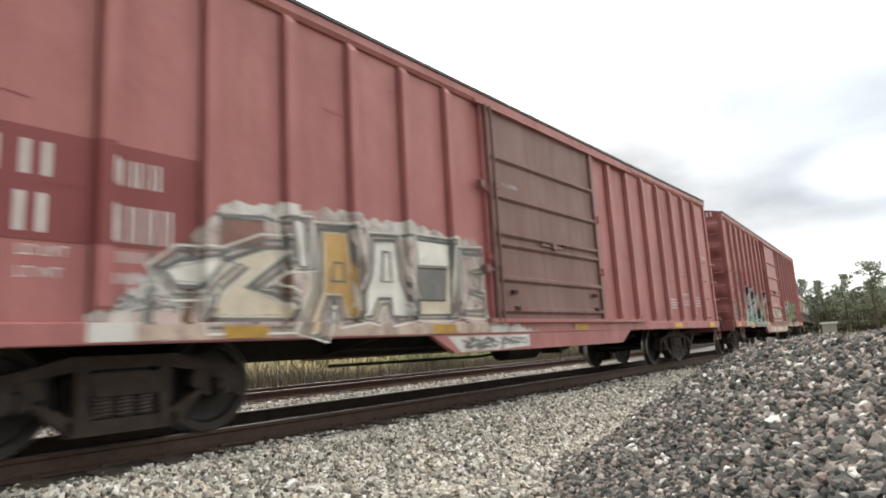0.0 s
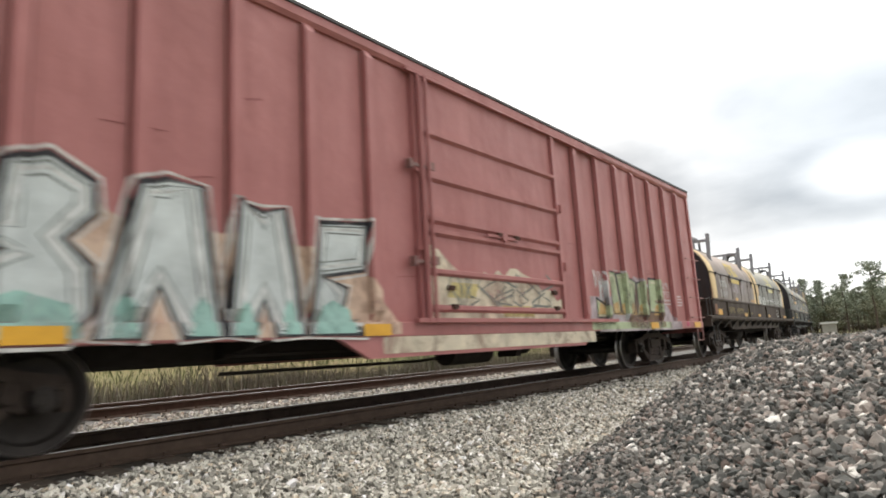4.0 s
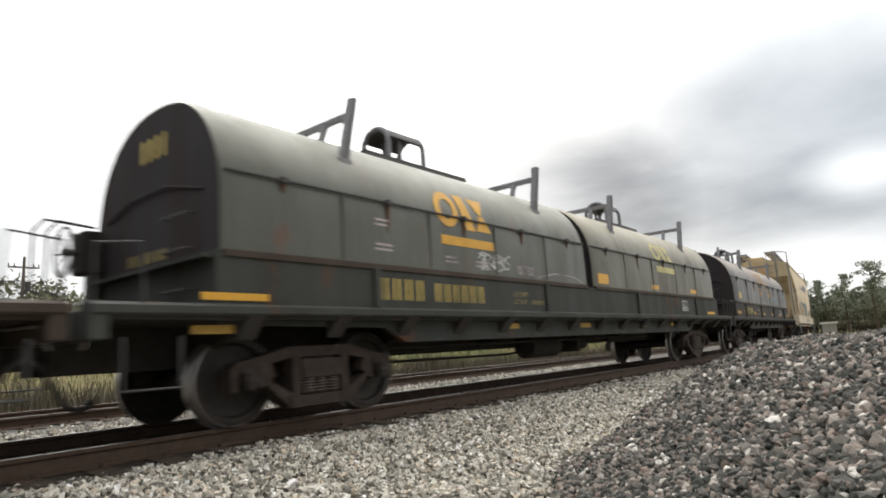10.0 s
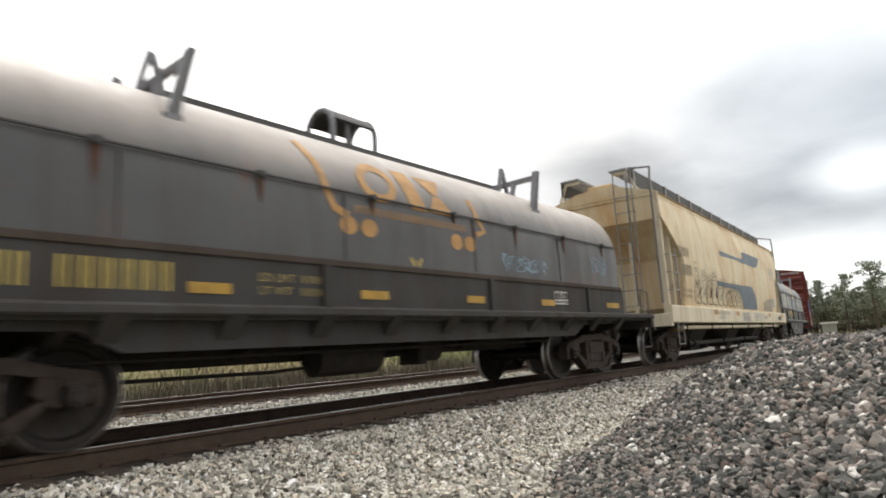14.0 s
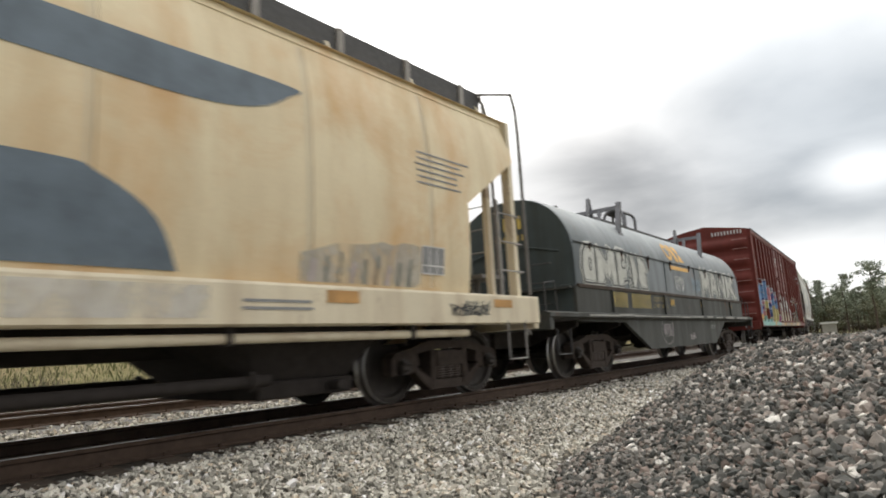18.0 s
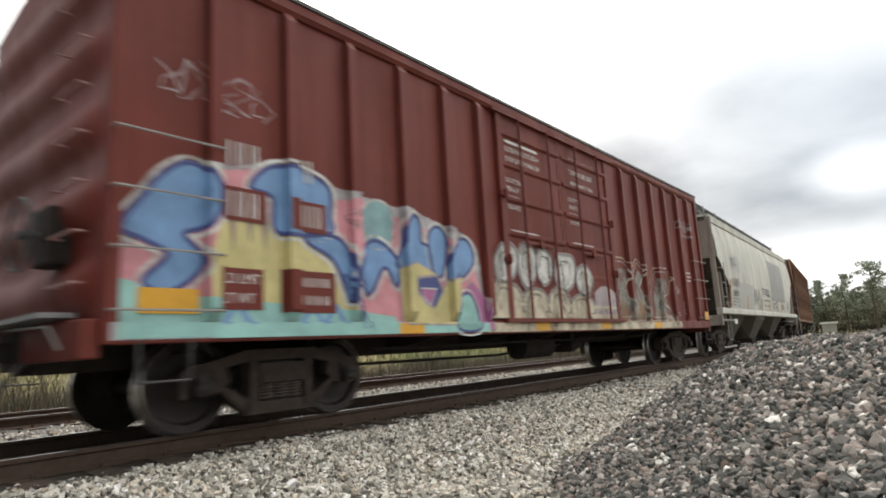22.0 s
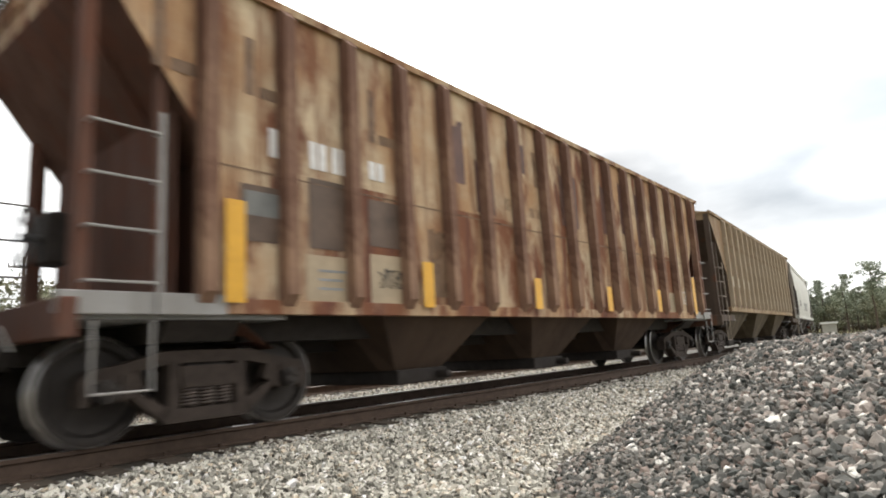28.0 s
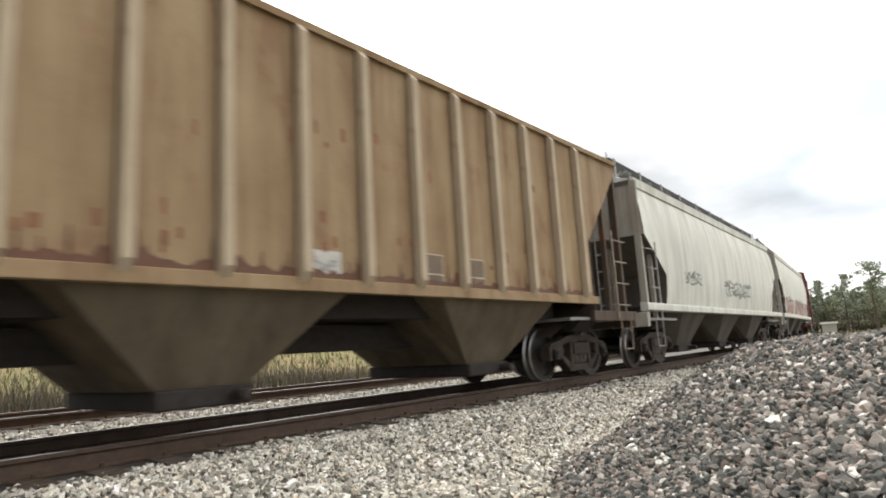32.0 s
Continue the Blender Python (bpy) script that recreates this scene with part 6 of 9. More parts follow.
        for sd in (-1, 1):
            part("corner_post", Form().box(e + d * 0.02 - 0.05, e + d * 0.02 + 0.05, *sorted((sd * 1.36, sd * 1.50)), 1.07, z_eave - 0.05), end_steel if not tight else end, car)
            part("end_post", Form().box(e + d * 0.62 - 0.04, e + d * 0.62 + 0.04, *sorted((sd * 1.38, sd * 1.47)), 1.07, z_knee - 0.25), end_steel if not tight else end, car)
            # side ladder and roof ladder
            yy = sd * 1.60
            for z in (1.30, 1.72, 2.14, 2.56):
                part("ladder_rung", Form().tube([(e + d * 0.02, yy - sd * 0.1, z), (e + d * 0.02, yy, z), (e + d * 0.56, yy, z), (e + d * 0.56, yy - sd * 0.1, z)], 0.013, 6), ladder_mat or M["bar_grey"], car)
            part("ladder_stile", Form().box(e + d * 0.58 - 0.02, e + d * 0.58 + 0.02, *sorted((yy - sd * 0.03, yy)), 1.05, 2.75), ladder_mat or M["bar_grey"], car)
            part("sill_step", Form().tube([(e + d * 0.08, yy, 1.0), (e + d * 0.08, yy, 0.46), (e + d * 0.52, yy, 0.46), (e + d * 0.52, yy, 1.0)], 0.016, 6), ladder_mat or M["bar_grey"], car)
            part("mid_post", Form().box(e + d * 0.3 - 0.035, e + d * 0.3 + 0.035, sd * 0.62 - 0.04, sd * 0.62 + 0.04, 1.07, 3.0), end_steel if not tight else end, car)
        if not tight:
            for z in [1.4 + 0.38 * i for i in range(8)]:
                part("end_rung", Form().tube([(e, -0.95, z), (e - d * 0.16, -0.95, z), (e - d * 0.16, -0.50, z), (e, -0.50, z)], 0.012, 6), M["bar_grey"], car)
            for y in (-0.95, -0.50):
                part("end_ladder_stile", Form().tube([(e - d * 0.16, y, 1.1), (e - d * 0.16, y, z_eave + 0.15), (e - d * 0.10, y, walk_z or z_eave + 0.4)], 0.016, 6), M["bar_grey"], car)
        coupler(car, x, -d, 0.75)
    if end_walk:
        for x, d in ((p, -1), (q, 1)):
            for y0, y1, z, e0, e1 in ((-0.35, 0.35, z_eave + 0.42, -1.2, 0.10), (0.45, 1.20, z_eave + 0.20, -0.05, 0.42)):
                fm = Form()
                for k in range(13):
                    xx = x + d * (e0 + (e1 - e0) * k / 12)
                    fm.box(xx - 0.008, xx + 0.008, y0, y1, z - 0.035, z)
                for k in range(9):
                    yy = y0 + (y1 - y0) * k / 8
                    fm.box(*sorted((x + d * e0, x + d * e1)), yy - 0.008, yy + 0.008, z - 0.03, z - 0.004)
                part("roof_walk", fm, M["walk_mesh"], car, "dark steel mesh walkway on the roof's end")
            part("walk_bracket", Form().box(*sorted((x - d * 0.02, x + d * 0.02)), -0.30, 1.15, z_eave + 0.02, z_eave + 0.18), end, car)
    hand_wheel(car, a + 0.25, -1, 0.1, 1.9, 0.28)
    return car


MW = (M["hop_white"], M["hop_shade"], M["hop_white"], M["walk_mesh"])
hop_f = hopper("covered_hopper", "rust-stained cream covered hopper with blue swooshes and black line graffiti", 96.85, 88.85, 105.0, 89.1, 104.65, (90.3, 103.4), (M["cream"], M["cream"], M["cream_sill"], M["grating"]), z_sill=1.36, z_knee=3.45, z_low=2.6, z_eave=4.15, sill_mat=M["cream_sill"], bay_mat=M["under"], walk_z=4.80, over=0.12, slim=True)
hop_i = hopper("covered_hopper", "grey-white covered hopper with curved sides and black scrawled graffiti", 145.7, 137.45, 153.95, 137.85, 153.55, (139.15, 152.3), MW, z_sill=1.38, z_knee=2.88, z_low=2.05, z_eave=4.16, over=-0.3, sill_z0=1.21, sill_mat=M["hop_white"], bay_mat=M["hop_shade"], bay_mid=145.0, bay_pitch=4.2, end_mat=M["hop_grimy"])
for sd in (-1, 1):
    part("side_pipe", Form().cyl((-6.9, sd * 1.46, 0.845), (6.5, sd * 1.46, 0.845), 0.05, 12), M["cream_sill"], hop_f, "long tan pipe under the sill", smooth=True)
    part("lower_pipe", Form().cyl((-5.6, sd * 1.2, 0.44), (3.6, sd * 1.2, 0.44), 0.06, 12), M["under"], hop_f, "long dark discharge pipe", smooth=True)
    for x in (-6.6, -4.2, -1.8, 0.6, 3.0, 5.4):
        part("pipe_hanger", Form().box(x - 0.03, x + 0.03, *sorted((sd * 1.40, sd * 1.52)), 0.78, 0.96), M["under"], hop_f)
    for x in (-5.2, -2.0, 1.0, 3.4):
        part("pipe_flange", Form().cyl((x - 0.03, sd * 1.2, 0.44), (x + 0.03, sd * 1.2, 0.44), 0.10, 12), M["under"], hop_f)
    part("board_fascia", Form().box(-7.85, 7.9, *sorted((sd * 0.90, sd * 0.915)), 4.42, 4.80), M["walk_mesh"], hop_f, "dark mesh side of the roof walkway")
    for i in range(13):
        x = -7.6 + i * 1.25
        part("walk_post", Form().box(x - 0.05, x + 0.05, *sorted((sd * 0.915, sd * 0.95)), 4.30, 4.80), M["bar_grey"], hop_f, "pale walkway post")
for x, d in ((-8.1, -1), (8.15, 1)):
    for y in (-0.9, -1.46):
        part("end_handrail", Form().tube([(x - d * 0.3, y if y > -1 else -0.92, 4.78), (x - d * 0.12, y, 4.66), (x - d * 0.03, y, 4.4), (x, y, 4.0), (x, y, 1.4)], 0.026, 8), M["rail_grey"], hop_f, "dull grey bent handrail", smooth=True)
hand_wheel(hop_f, 8.30, 1, 0.35, 2.15, 0.30, "bar_grey")
part("brake_platform", Form().box(7.55, 8.15, -1.0, 0.9, 1.70, 1.76), M["rail_grey"], hop_f, "dull steel brake platform")
for y in (-0.7, 0.1, 0.8):
    part("platform_leg", Form().box(7.8, 7.86, y - 0.03, y + 0.03, 1.07, 1.70), M["rail_grey"], hop_f)
RJ = [155.95 + 0.862 * i for i in range(17)]
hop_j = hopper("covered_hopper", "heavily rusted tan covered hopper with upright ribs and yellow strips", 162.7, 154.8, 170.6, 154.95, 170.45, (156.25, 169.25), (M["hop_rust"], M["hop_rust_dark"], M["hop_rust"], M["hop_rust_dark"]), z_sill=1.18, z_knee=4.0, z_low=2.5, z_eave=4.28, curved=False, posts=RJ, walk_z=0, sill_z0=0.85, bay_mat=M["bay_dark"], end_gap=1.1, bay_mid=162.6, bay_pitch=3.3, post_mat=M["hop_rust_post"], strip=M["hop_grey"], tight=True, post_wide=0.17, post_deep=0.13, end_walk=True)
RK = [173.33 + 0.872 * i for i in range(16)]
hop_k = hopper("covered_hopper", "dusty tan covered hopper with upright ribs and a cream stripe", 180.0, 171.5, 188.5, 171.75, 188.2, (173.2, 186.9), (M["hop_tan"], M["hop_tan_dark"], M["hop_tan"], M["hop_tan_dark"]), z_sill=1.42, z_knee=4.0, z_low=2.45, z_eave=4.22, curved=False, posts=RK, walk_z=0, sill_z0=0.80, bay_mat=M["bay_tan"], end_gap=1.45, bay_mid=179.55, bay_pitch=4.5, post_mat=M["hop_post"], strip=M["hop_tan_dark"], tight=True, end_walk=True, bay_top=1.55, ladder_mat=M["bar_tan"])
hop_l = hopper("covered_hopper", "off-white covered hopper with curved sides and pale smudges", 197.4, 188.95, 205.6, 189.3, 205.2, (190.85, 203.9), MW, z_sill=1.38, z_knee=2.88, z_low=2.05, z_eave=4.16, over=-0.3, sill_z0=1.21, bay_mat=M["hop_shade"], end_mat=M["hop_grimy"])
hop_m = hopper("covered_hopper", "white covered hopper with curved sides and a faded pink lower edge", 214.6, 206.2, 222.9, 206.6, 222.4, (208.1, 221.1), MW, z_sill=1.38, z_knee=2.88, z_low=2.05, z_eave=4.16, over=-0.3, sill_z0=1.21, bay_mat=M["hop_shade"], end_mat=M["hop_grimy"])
for car in (hop_i, hop_l, hop_m):
    for sd in (-1, 1):
        fm = Form()
        for i in range(105):
            x = -7.9 + i * 0.15
            fm.box(x, x + 0.022, *sorted((sd * 0.90, sd * 0.915)), 4.52, 4.79)
        for z in (4.50, 4.56, 4.63, 4.70, 4.78):
            fm.box(-7.9, 7.8, *sorted((sd * 0.90, sd * 0.918)), z, z + 0.022)
        part("board_fascia", fm, M["walk_mesh"], car, "dark open mesh side of the roof walkway")
        for i in range(10):
            x = -7.7 + i * 1.7
            part("walk_post", Form().box(x - 0.04, x + 0.04, *sorted((sd * 0.915, sd * 0.95)), 4.36, 4.82), M["bar_grey"], car, "pale walkway post")
boxcar("boxcar", "dark maroon boxcar at the far end of the train", 231.2, 223.5, 238.9, (229.3, 233.1), [x + 102.6 for x in H_L], [x + 102.6 for x in H_R], (225.5, 237.0), M["box_maroon"], M["box_maroon"], M["box_maroon"], two_doors=True)


# ---- painted marks: lettering, patches, graffiti ----
def paint(name, col, vary=0.35, rough=0.6, scale=3.0):
    if name not in M:
        M[name] = plain(name, col, rough, vary=vary, scale=scale, relief=0.1)
        if name.startswith("spray"):
            t = M[name].node_tree
            co = t.nodes.new("ShaderNodeTexCoord").outputs["Object"]
            thin = nz(t, t.links.new, co, 2.4, 9, 0.68, (1.0, 1.0, 0.7), 0.5)
            lo, hi = (0.05, 0.6) if "thin" in name else (0.38, 0.97)
            t.links.new(ramp(t, t.links.new, thin, 0.36, 0.54, (lo,) * 3, (hi,) * 3), t.nodes["Principled BSDF"].inputs["Alpha"])
    return M[name]


def curvy(pts, closed=True, n=5):
    """A smooth line through points."""
    out, k = [], len(pts)
    for i in range(k if closed else k - 1):
        p = [Vector((*pts[(i + j) % k if closed else min(k - 1, max(0, i + j))], 0)) for j in (-1, 0, 1, 2)]
        if (p[2] - p[1]).length < 1e-6:
            continue
        for q in range(n):
            u = q / n
            v = p[1] + 0.5 * u * (p[2] - p[0] + u * (2 * p[0] - 5 * p[1] + 4 * p[2] - p[3] + u * (3 * (p[1] - p[2]) + p[3] - p[0])))
            out.append((v.x, v.y))
    if not closed:
        out.append(tuple(pts[-1]))
    return out


def fitted(body, s0, s1, z0, z1, fat=0.0):
    """Letters stretched into a box of the side."""
    me = letters(body, 1.0, M["letter_white"], "lettering", fat)
    co = np.empty(len(me.vertices) * 3)
    me.vertices.foreach_get("co", co)
    co = co.reshape(-1, 3)
    lo, hi = co.min(0), co.max(0)
    co[:, 0] = s0 + (co[:, 0] - lo[0]) / (hi[0] - lo[0]) * (s1 - s0)
    co[:, 2] = z0 + (co[:, 2] - lo[2]) / (hi[2] - lo[2]) * (z1 - z0)
    co[:, 1] = 0
    me.vertices.foreach_set("co", co.reshape(-1))
    return me


def polys(*shapes):
    fm = Form()
    for pts in shapes:
        fm.add([(x, 0, z) for x, z in pts], [tuple(range(len(pts)))])
    me = bpy.data.meshes.new("paint")
    me.from_pydata(fm.v, [], fm.f)
    return me


def rect(s0, s1, z0, z1, lean=0.0):
    return [(s0, z0), (s1, z0), (s1 + lean, z1), (s0 + lean, z1)]


def lines(paths, w):
    """Flat strokes of width w along paths, each one a ribbon."""
    v, f = [], []
    for path in paths:
        pts = [p for i, p in enumerate(path) if i == 0 or math.dist(p, path[i - 1]) > 1e-5]
        if len(pts) < 2:
            continue
        b, n = len(v), len(pts)
        for i, (x, z) in enumerate(pts):
            px, pz = pts[max(0, i - 1)]
            qx, qz = pts[min(n - 1, i + 1)]
            d = math.hypot(qx - px, qz - pz) or 1e-6
            nx, nz_ = -(qz - pz) / d * w / 2, (qx - px) / d * w / 2
            ex, ez = 0.0, 0.0
            if i in (0, n - 1):
                k = -0.3 if i == 0 else 0.3
                ex, ez = (qx - px) / d * w * k, (qz - pz) / d * w * k
            v += [(x + nx + ex, 0, z + nz_ + ez), (x - nx + ex, 0, z - nz_ + ez)]
        f += [(b + 2 * i, b + 2 * i + 1, b + 2 * i + 3, b + 2 * i + 2) for i in range(n - 1)]
    me = bpy.data.meshes.new("paint")
    me.from_pydata(v, [], f)
    return me


def frame_lines(s0, s1, z0, z1, cells, w=0.014):
    """A stencilled panel: an outline with upright rules."""
    p = [[(s0, z0), (s1, z0), (s1, z1), (s0, z1), (s0, z0)]]
    for i in range(1, cells):
        x = s0 + (s1 - s0) * i / cells
        p.append([(x, z0), (x, z1)])
    p.append([(s0, z0 + (z1 - z0) * 0.3), (s1, z0 + (z1 - z0) * 0.3)])
    return lines(p, w)


def bars(s0, s1, z0, z1, n, fill=0.36):
    """Writing that cannot be read: one plain bar for each sign."""
    w = (s1 - s0) / n
    return polys(*[rect(s0 + w * (i + k), s0 + w * (i + k + fill * 0.42), z0, z1) for i in range(n) for k in (0.0, 0.42)])


def rows_of(s0, s1, z0, z1, n, seed=1, fill=0.5):
    """Lines of small print as level bars."""
    r = random.Random(seed)
    h = (z1 - z0) / n
    return polys(*[rect(s0 + 0.04 * r.random() * (s1 - s0), s1 - r.random() * 0.3 * (s1 - s0), z0 + h * i, z0 + h * (i + fill)) for i in range(n)])


def scrawl(s0, s1, z0, z1, seed, w=0.02, loops=7):
    """A spray-can tag: quick looping strokes."""
    r = random.Random(seed)
    paths = []
    n = loops * 9
    path = []
    for i in range(n + 1):
        u = i / n
        a = u * loops * 6.2832
        x = s0 + (s1 - s0) * (0.06 + 0.86 * u) + (s1 - s0) / loops * 0.55 * math.sin(a * (1 + 0.15 * math.sin(i)))
        z = (z0 + z1) / 2 + (z1 - z0) * 0.46 * math.cos(a + 0.8 * math.sin(u * 17 + seed)) * r.uniform(0.55, 1.0)
        path.append((min(s1, max(s0, x)), z))
        if r.random() < 0.08:
            paths.append(path)
            path = [path[-1]]
    paths.append(path)
    for k in range(max(2, loops // 2)):
        x = r.uniform(s0, s1)
        paths.append([(x, z0 + (z1 - z0) * r.random()), (min(s1, x + (s1 - s0) * 0.16), z0 + (z1 - z0) * r.random())])
    return lines(paths, w)


def round_side(z):
    return float(np.interp(z, [1.3, 1.6, 2.0, 2.5, 3.0, 3.4, 3.75, 4.04], [1.50, 1.535, 1.57, 1.585, 1.575, 1.545, 1.49, 1.41]))


def hood_side(z, w=1.36, zt=3.46, zs=2.15, n=2.25):
    if z <= zs:
        return w
    return w * max(0.0, 1 - ((z - zs) / (zt - zs)) ** n) ** (1 / n)


def cut(bm, co, no, inner=False, outer=False):
    g = bm.verts[:] + bm.edges[:] + bm.faces[:]
    bmesh.ops.bisect_plane(bm, geom=g, plane_co=co, plane_no=no, clear_inner=inner, clear_outer=outer)


def lay(car, mid, me, mat, name, on, label="", layer=0, posts=(), under=None):
    """Puts flat paint (in s and height) on a wagon's near side. on: a depth, 'hood' or 'round'."""
    if name in ("graffiti", "paint_patch", "reporting_mark") and 1 < len(me.polygons) <= 24 and len(me.vertices) == sum(len(p.vertices) for p in me.polygons):
        for p in list(me.polygons):
            one = polys([(me.vertices[i].co.x, me.vertices[i].co.z) for i in p.vertices])
            ob = lay(car, mid, one, mat, name, on, label, layer, posts, under)
        return ob
    me.transform(Matrix.Translation((-mid, 0, 0)))
    me.materials.clear()
    me.materials.append(mat)
    gap = 0.004 + 0.0022 * layer
    holder = under or car
    bm = bmesh.new()
    bm.from_mesh(me)
    zs = [v.co.z for v in bm.verts]
    if isinstance(on, str):
        z = math.ceil(min(zs) / 0.09) * 0.09
        while z < max(zs):
            cut(bm, (0, 0, z), (0, 0, 1))
            z += 0.09
        f = hood_side if on == "hood" else round_side
        for v in bm.verts:
            v.co.y = -f(v.co.z) - gap
        bm.to_mesh(me)
        bm.free()
        return part(name, me, None, holder, label)
    if min(zs) < 0.985 < max(zs) and on < -1.5 and on > -1.53:
        cut(bm, (0, 0, 0.988), (0, 0, 1))
    for v in bm.verts:
        v.co.y = on - gap
    if on < -1.5 and on > -1.53:
        low = [fc for fc in bm.faces if fc.calc_center_median().z < 0.985]
        if low:
            bmesh.ops.split(bm, geom=low)
            for fc in bm.faces:
                if fc.calc_center_median().z < 0.985:
                    for v in fc.verts:
                        v.co.y = -1.58 - gap
    bm.to_mesh(me)
    bm.free()
    ob = part(name, me, None, holder, label)
    x0, x1 = min(v.co.x for v in me.vertices), max(v.co.x for v in me.vertices)
    for s in posts:
        c = s - mid
        a, b = c - 0.0775, c + 0.0775
        if b < x0 or a > x1:
            continue
        bm = bmesh.new()
        bm.from_mesh(me)
        cut(bm, (a, 0, 0), (1, 0, 0), inner=True)
        cut(bm, (b, 0, 0), (1, 0, 0), outer=True)
        cut(bm, (0, 0, 0.995), (0, 0, 1), inner=True)
        cut(bm, (0, 0, 1.11), (0, 0, 1))
        cut(bm, (c - 0.062, 0, 0), (1, 0, 0))
        cut(bm, (c + 0.062, 0, 0), (1, 0, 0))
        if len(bm.faces):
            for v in bm.verts:
                u = min(1.0, max(0.0, (0.0775 - abs(v.co.x - c)) / 0.0145))
                v.co.y = on - 0.086 * u * min(1.0, 0.25 + 6.25 * (v.co.z - 0.99)) - gap
            m2 = bpy.data.meshes.new(name)
            bm.to_mesh(m2)
            m2.materials.append(mat)
            part(name, m2, None, ob if holder is car else car)
        bm.free()
    return ob


def grown(pts, k):
    """A closed outline moved outwards by k."""
    n = len(pts)
    area = sum(pts[i][0] * pts[(i + 1) % n][1] - pts[(i + 1) % n][0] * pts[i][1] for i in range(n))
    sg = 1 if area > 0 else -1
    out = []
    for i in range(n):
        (ax, az), (bx, bz) = pts[i - 1], pts[(i + 1) % n]
        d = math.hypot(bx - ax, bz - az) or 1e-6
        out.append((pts[i][0] + sg * (bz - az) / d * k, pts[i][1] - sg * (bx - ax) / d * k))
    return out


def spray_shape(car, mid, pts, fill, edge, on, posts=(), layer=2, wide=0.03, echoes=(), rounded=False, label=""):
    """One painted shape: its fill, its outline, and thinner lines that follow it inside or outside."""
    pts = curvy(pts, n=4) if rounded else list(pts)
    lay(car, mid, polys(pts), fill, "graffiti", on, label, layer, posts)
    lay(car, mid, lines([pts + [pts[0], pts[1]]], wide), edge, "graffiti_outline", on, "", layer + 1, posts)
    for k, m, w in echoes:
        g = grown(pts, k)
        lay(car, mid, lines([g + [g[0], g[1]]], w), m, "graffiti_outline", on, "", layer + (1 if k < 0 else 0), posts)


WHITE, CREAM, OCHRE = paint("spray_white", (0.76, 0.76, 0.73)), paint("spray_cream", (0.70, 0.62, 0.47)), paint("spray_ochre", (0.58, 0.38, 0.15))
SILVER, TEAL, GREYG = paint("spray_silver", (0.62, 0.66, 0.65)), paint("spray_teal", (0.34, 0.54, 0.49)), paint("spray_grey", (0.20, 0.21, 0.19))
PINK, BLUE, LEMON = paint("spray_pink", (0.60, 0.20, 0.24)), paint("spray_blue", (0.11, 0.19, 0.40)), paint("spray_lemon", (0.58, 0.48, 0.20))
GREEN, BROWN, BLACK = paint("spray_pale_green", (0.46, 0.54, 0.33)), paint("spray_brown", (0.20, 0.12, 0.07)), paint("spray_black", (0.03, 0.03, 0.035))
LILAC, HOT, SKY = paint("spray_lilac", (0.50, 0.43, 0.45)), paint("spray_hot_pink", (0.62, 0.06, 0.16)), paint("spray_sky_blue", (0.30, 0.42, 0.52))
NAVY, RUSTY = paint("faded_navy_paint", (0.145, 0.185, 0.225)), paint("rust_stain", (0.24, 0.10, 0.045))

# first boxcar
P_A = A_L + A_R
S = -1.52


def wavy(s0, s1, base, tops, step=0.16, seed=2, amp=0.05):
    r = random.Random(seed)
    n = max(2, int((s1 - s0) / step))
    up = [(s0 + (s1 - s0) * i / n, float(np.interp(s0 + (s1 - s0) * i / n, [a for a, _ in tops], [b for _, b in tops])) + r.uniform(-amp, amp)) for i in range(n + 1)]
    return up[::-1] + [(s0, base), (s1, base)]


lay(box_a, 8.95, polys(rect(0.3, 2.63, 1.58, 2.42)), M["box_red_dark"], "paint_patch", S, "darker red repainted patch", 0, P_A)
lay(box_a, 8.95, bars(0.62, 1.62, 2.06, 2.32, 3), M["letter_white"], "reporting_mark", S, "white stencilled bars", 1, P_A)
lay(box_a, 8.95, bars(1.9, 2.36, 2.08, 2.30, 3), M["letter_white"], "reporting_mark", S, "", 1, P_A)
lay(box_a, 8.95, bars(0.6, 1.6, 1.64, 1.93, 3), M["letter_white"], "reporting_mark", S, "", 1, P_A)
lay(box_a, 8.95, bars(1.9, 2.46, 1.62, 1.92, 4), M["letter_white"], "reporting_mark", S, "", 1, P_A)
lay(box_a, 8.95, fitted("LD LMT", 1.30, 1.62, 1.47, 1.55), M["letter_white"], "lettering", S, "small white lettering", 1)
lay(box_a, 8.95, fitted("LT WT", 1.30, 1.58, 1.31, 1.39), M["letter_white"], "lettering", S, "", 1)
lay(box_a, 8.95, bars(1.88, 2.22, 1.46, 1.55, 6), M["letter_white"], "lettering", S, "", 1)
lay(box_a, 8.95, bars(1.88, 2.22, 1.29, 1.38, 5), M["letter_white"], "lettering", S, "", 1)
PALE, BONE, PINKISH = paint("spray_pale_grey", (0.72, 0.70, 0.66)), paint("aerosol_bone", (0.70, 0.62, 0.47)), paint("spray_pinkish_white", (0.64, 0.53, 0.49))
AMBER, SLATE, CHALK = paint("aerosol_amber", (0.60, 0.38, 0.14)), paint("aerosol_slate", (0.19, 0.19, 0.18)), paint("aerosol_chalk", (0.80, 0.78, 0.72))
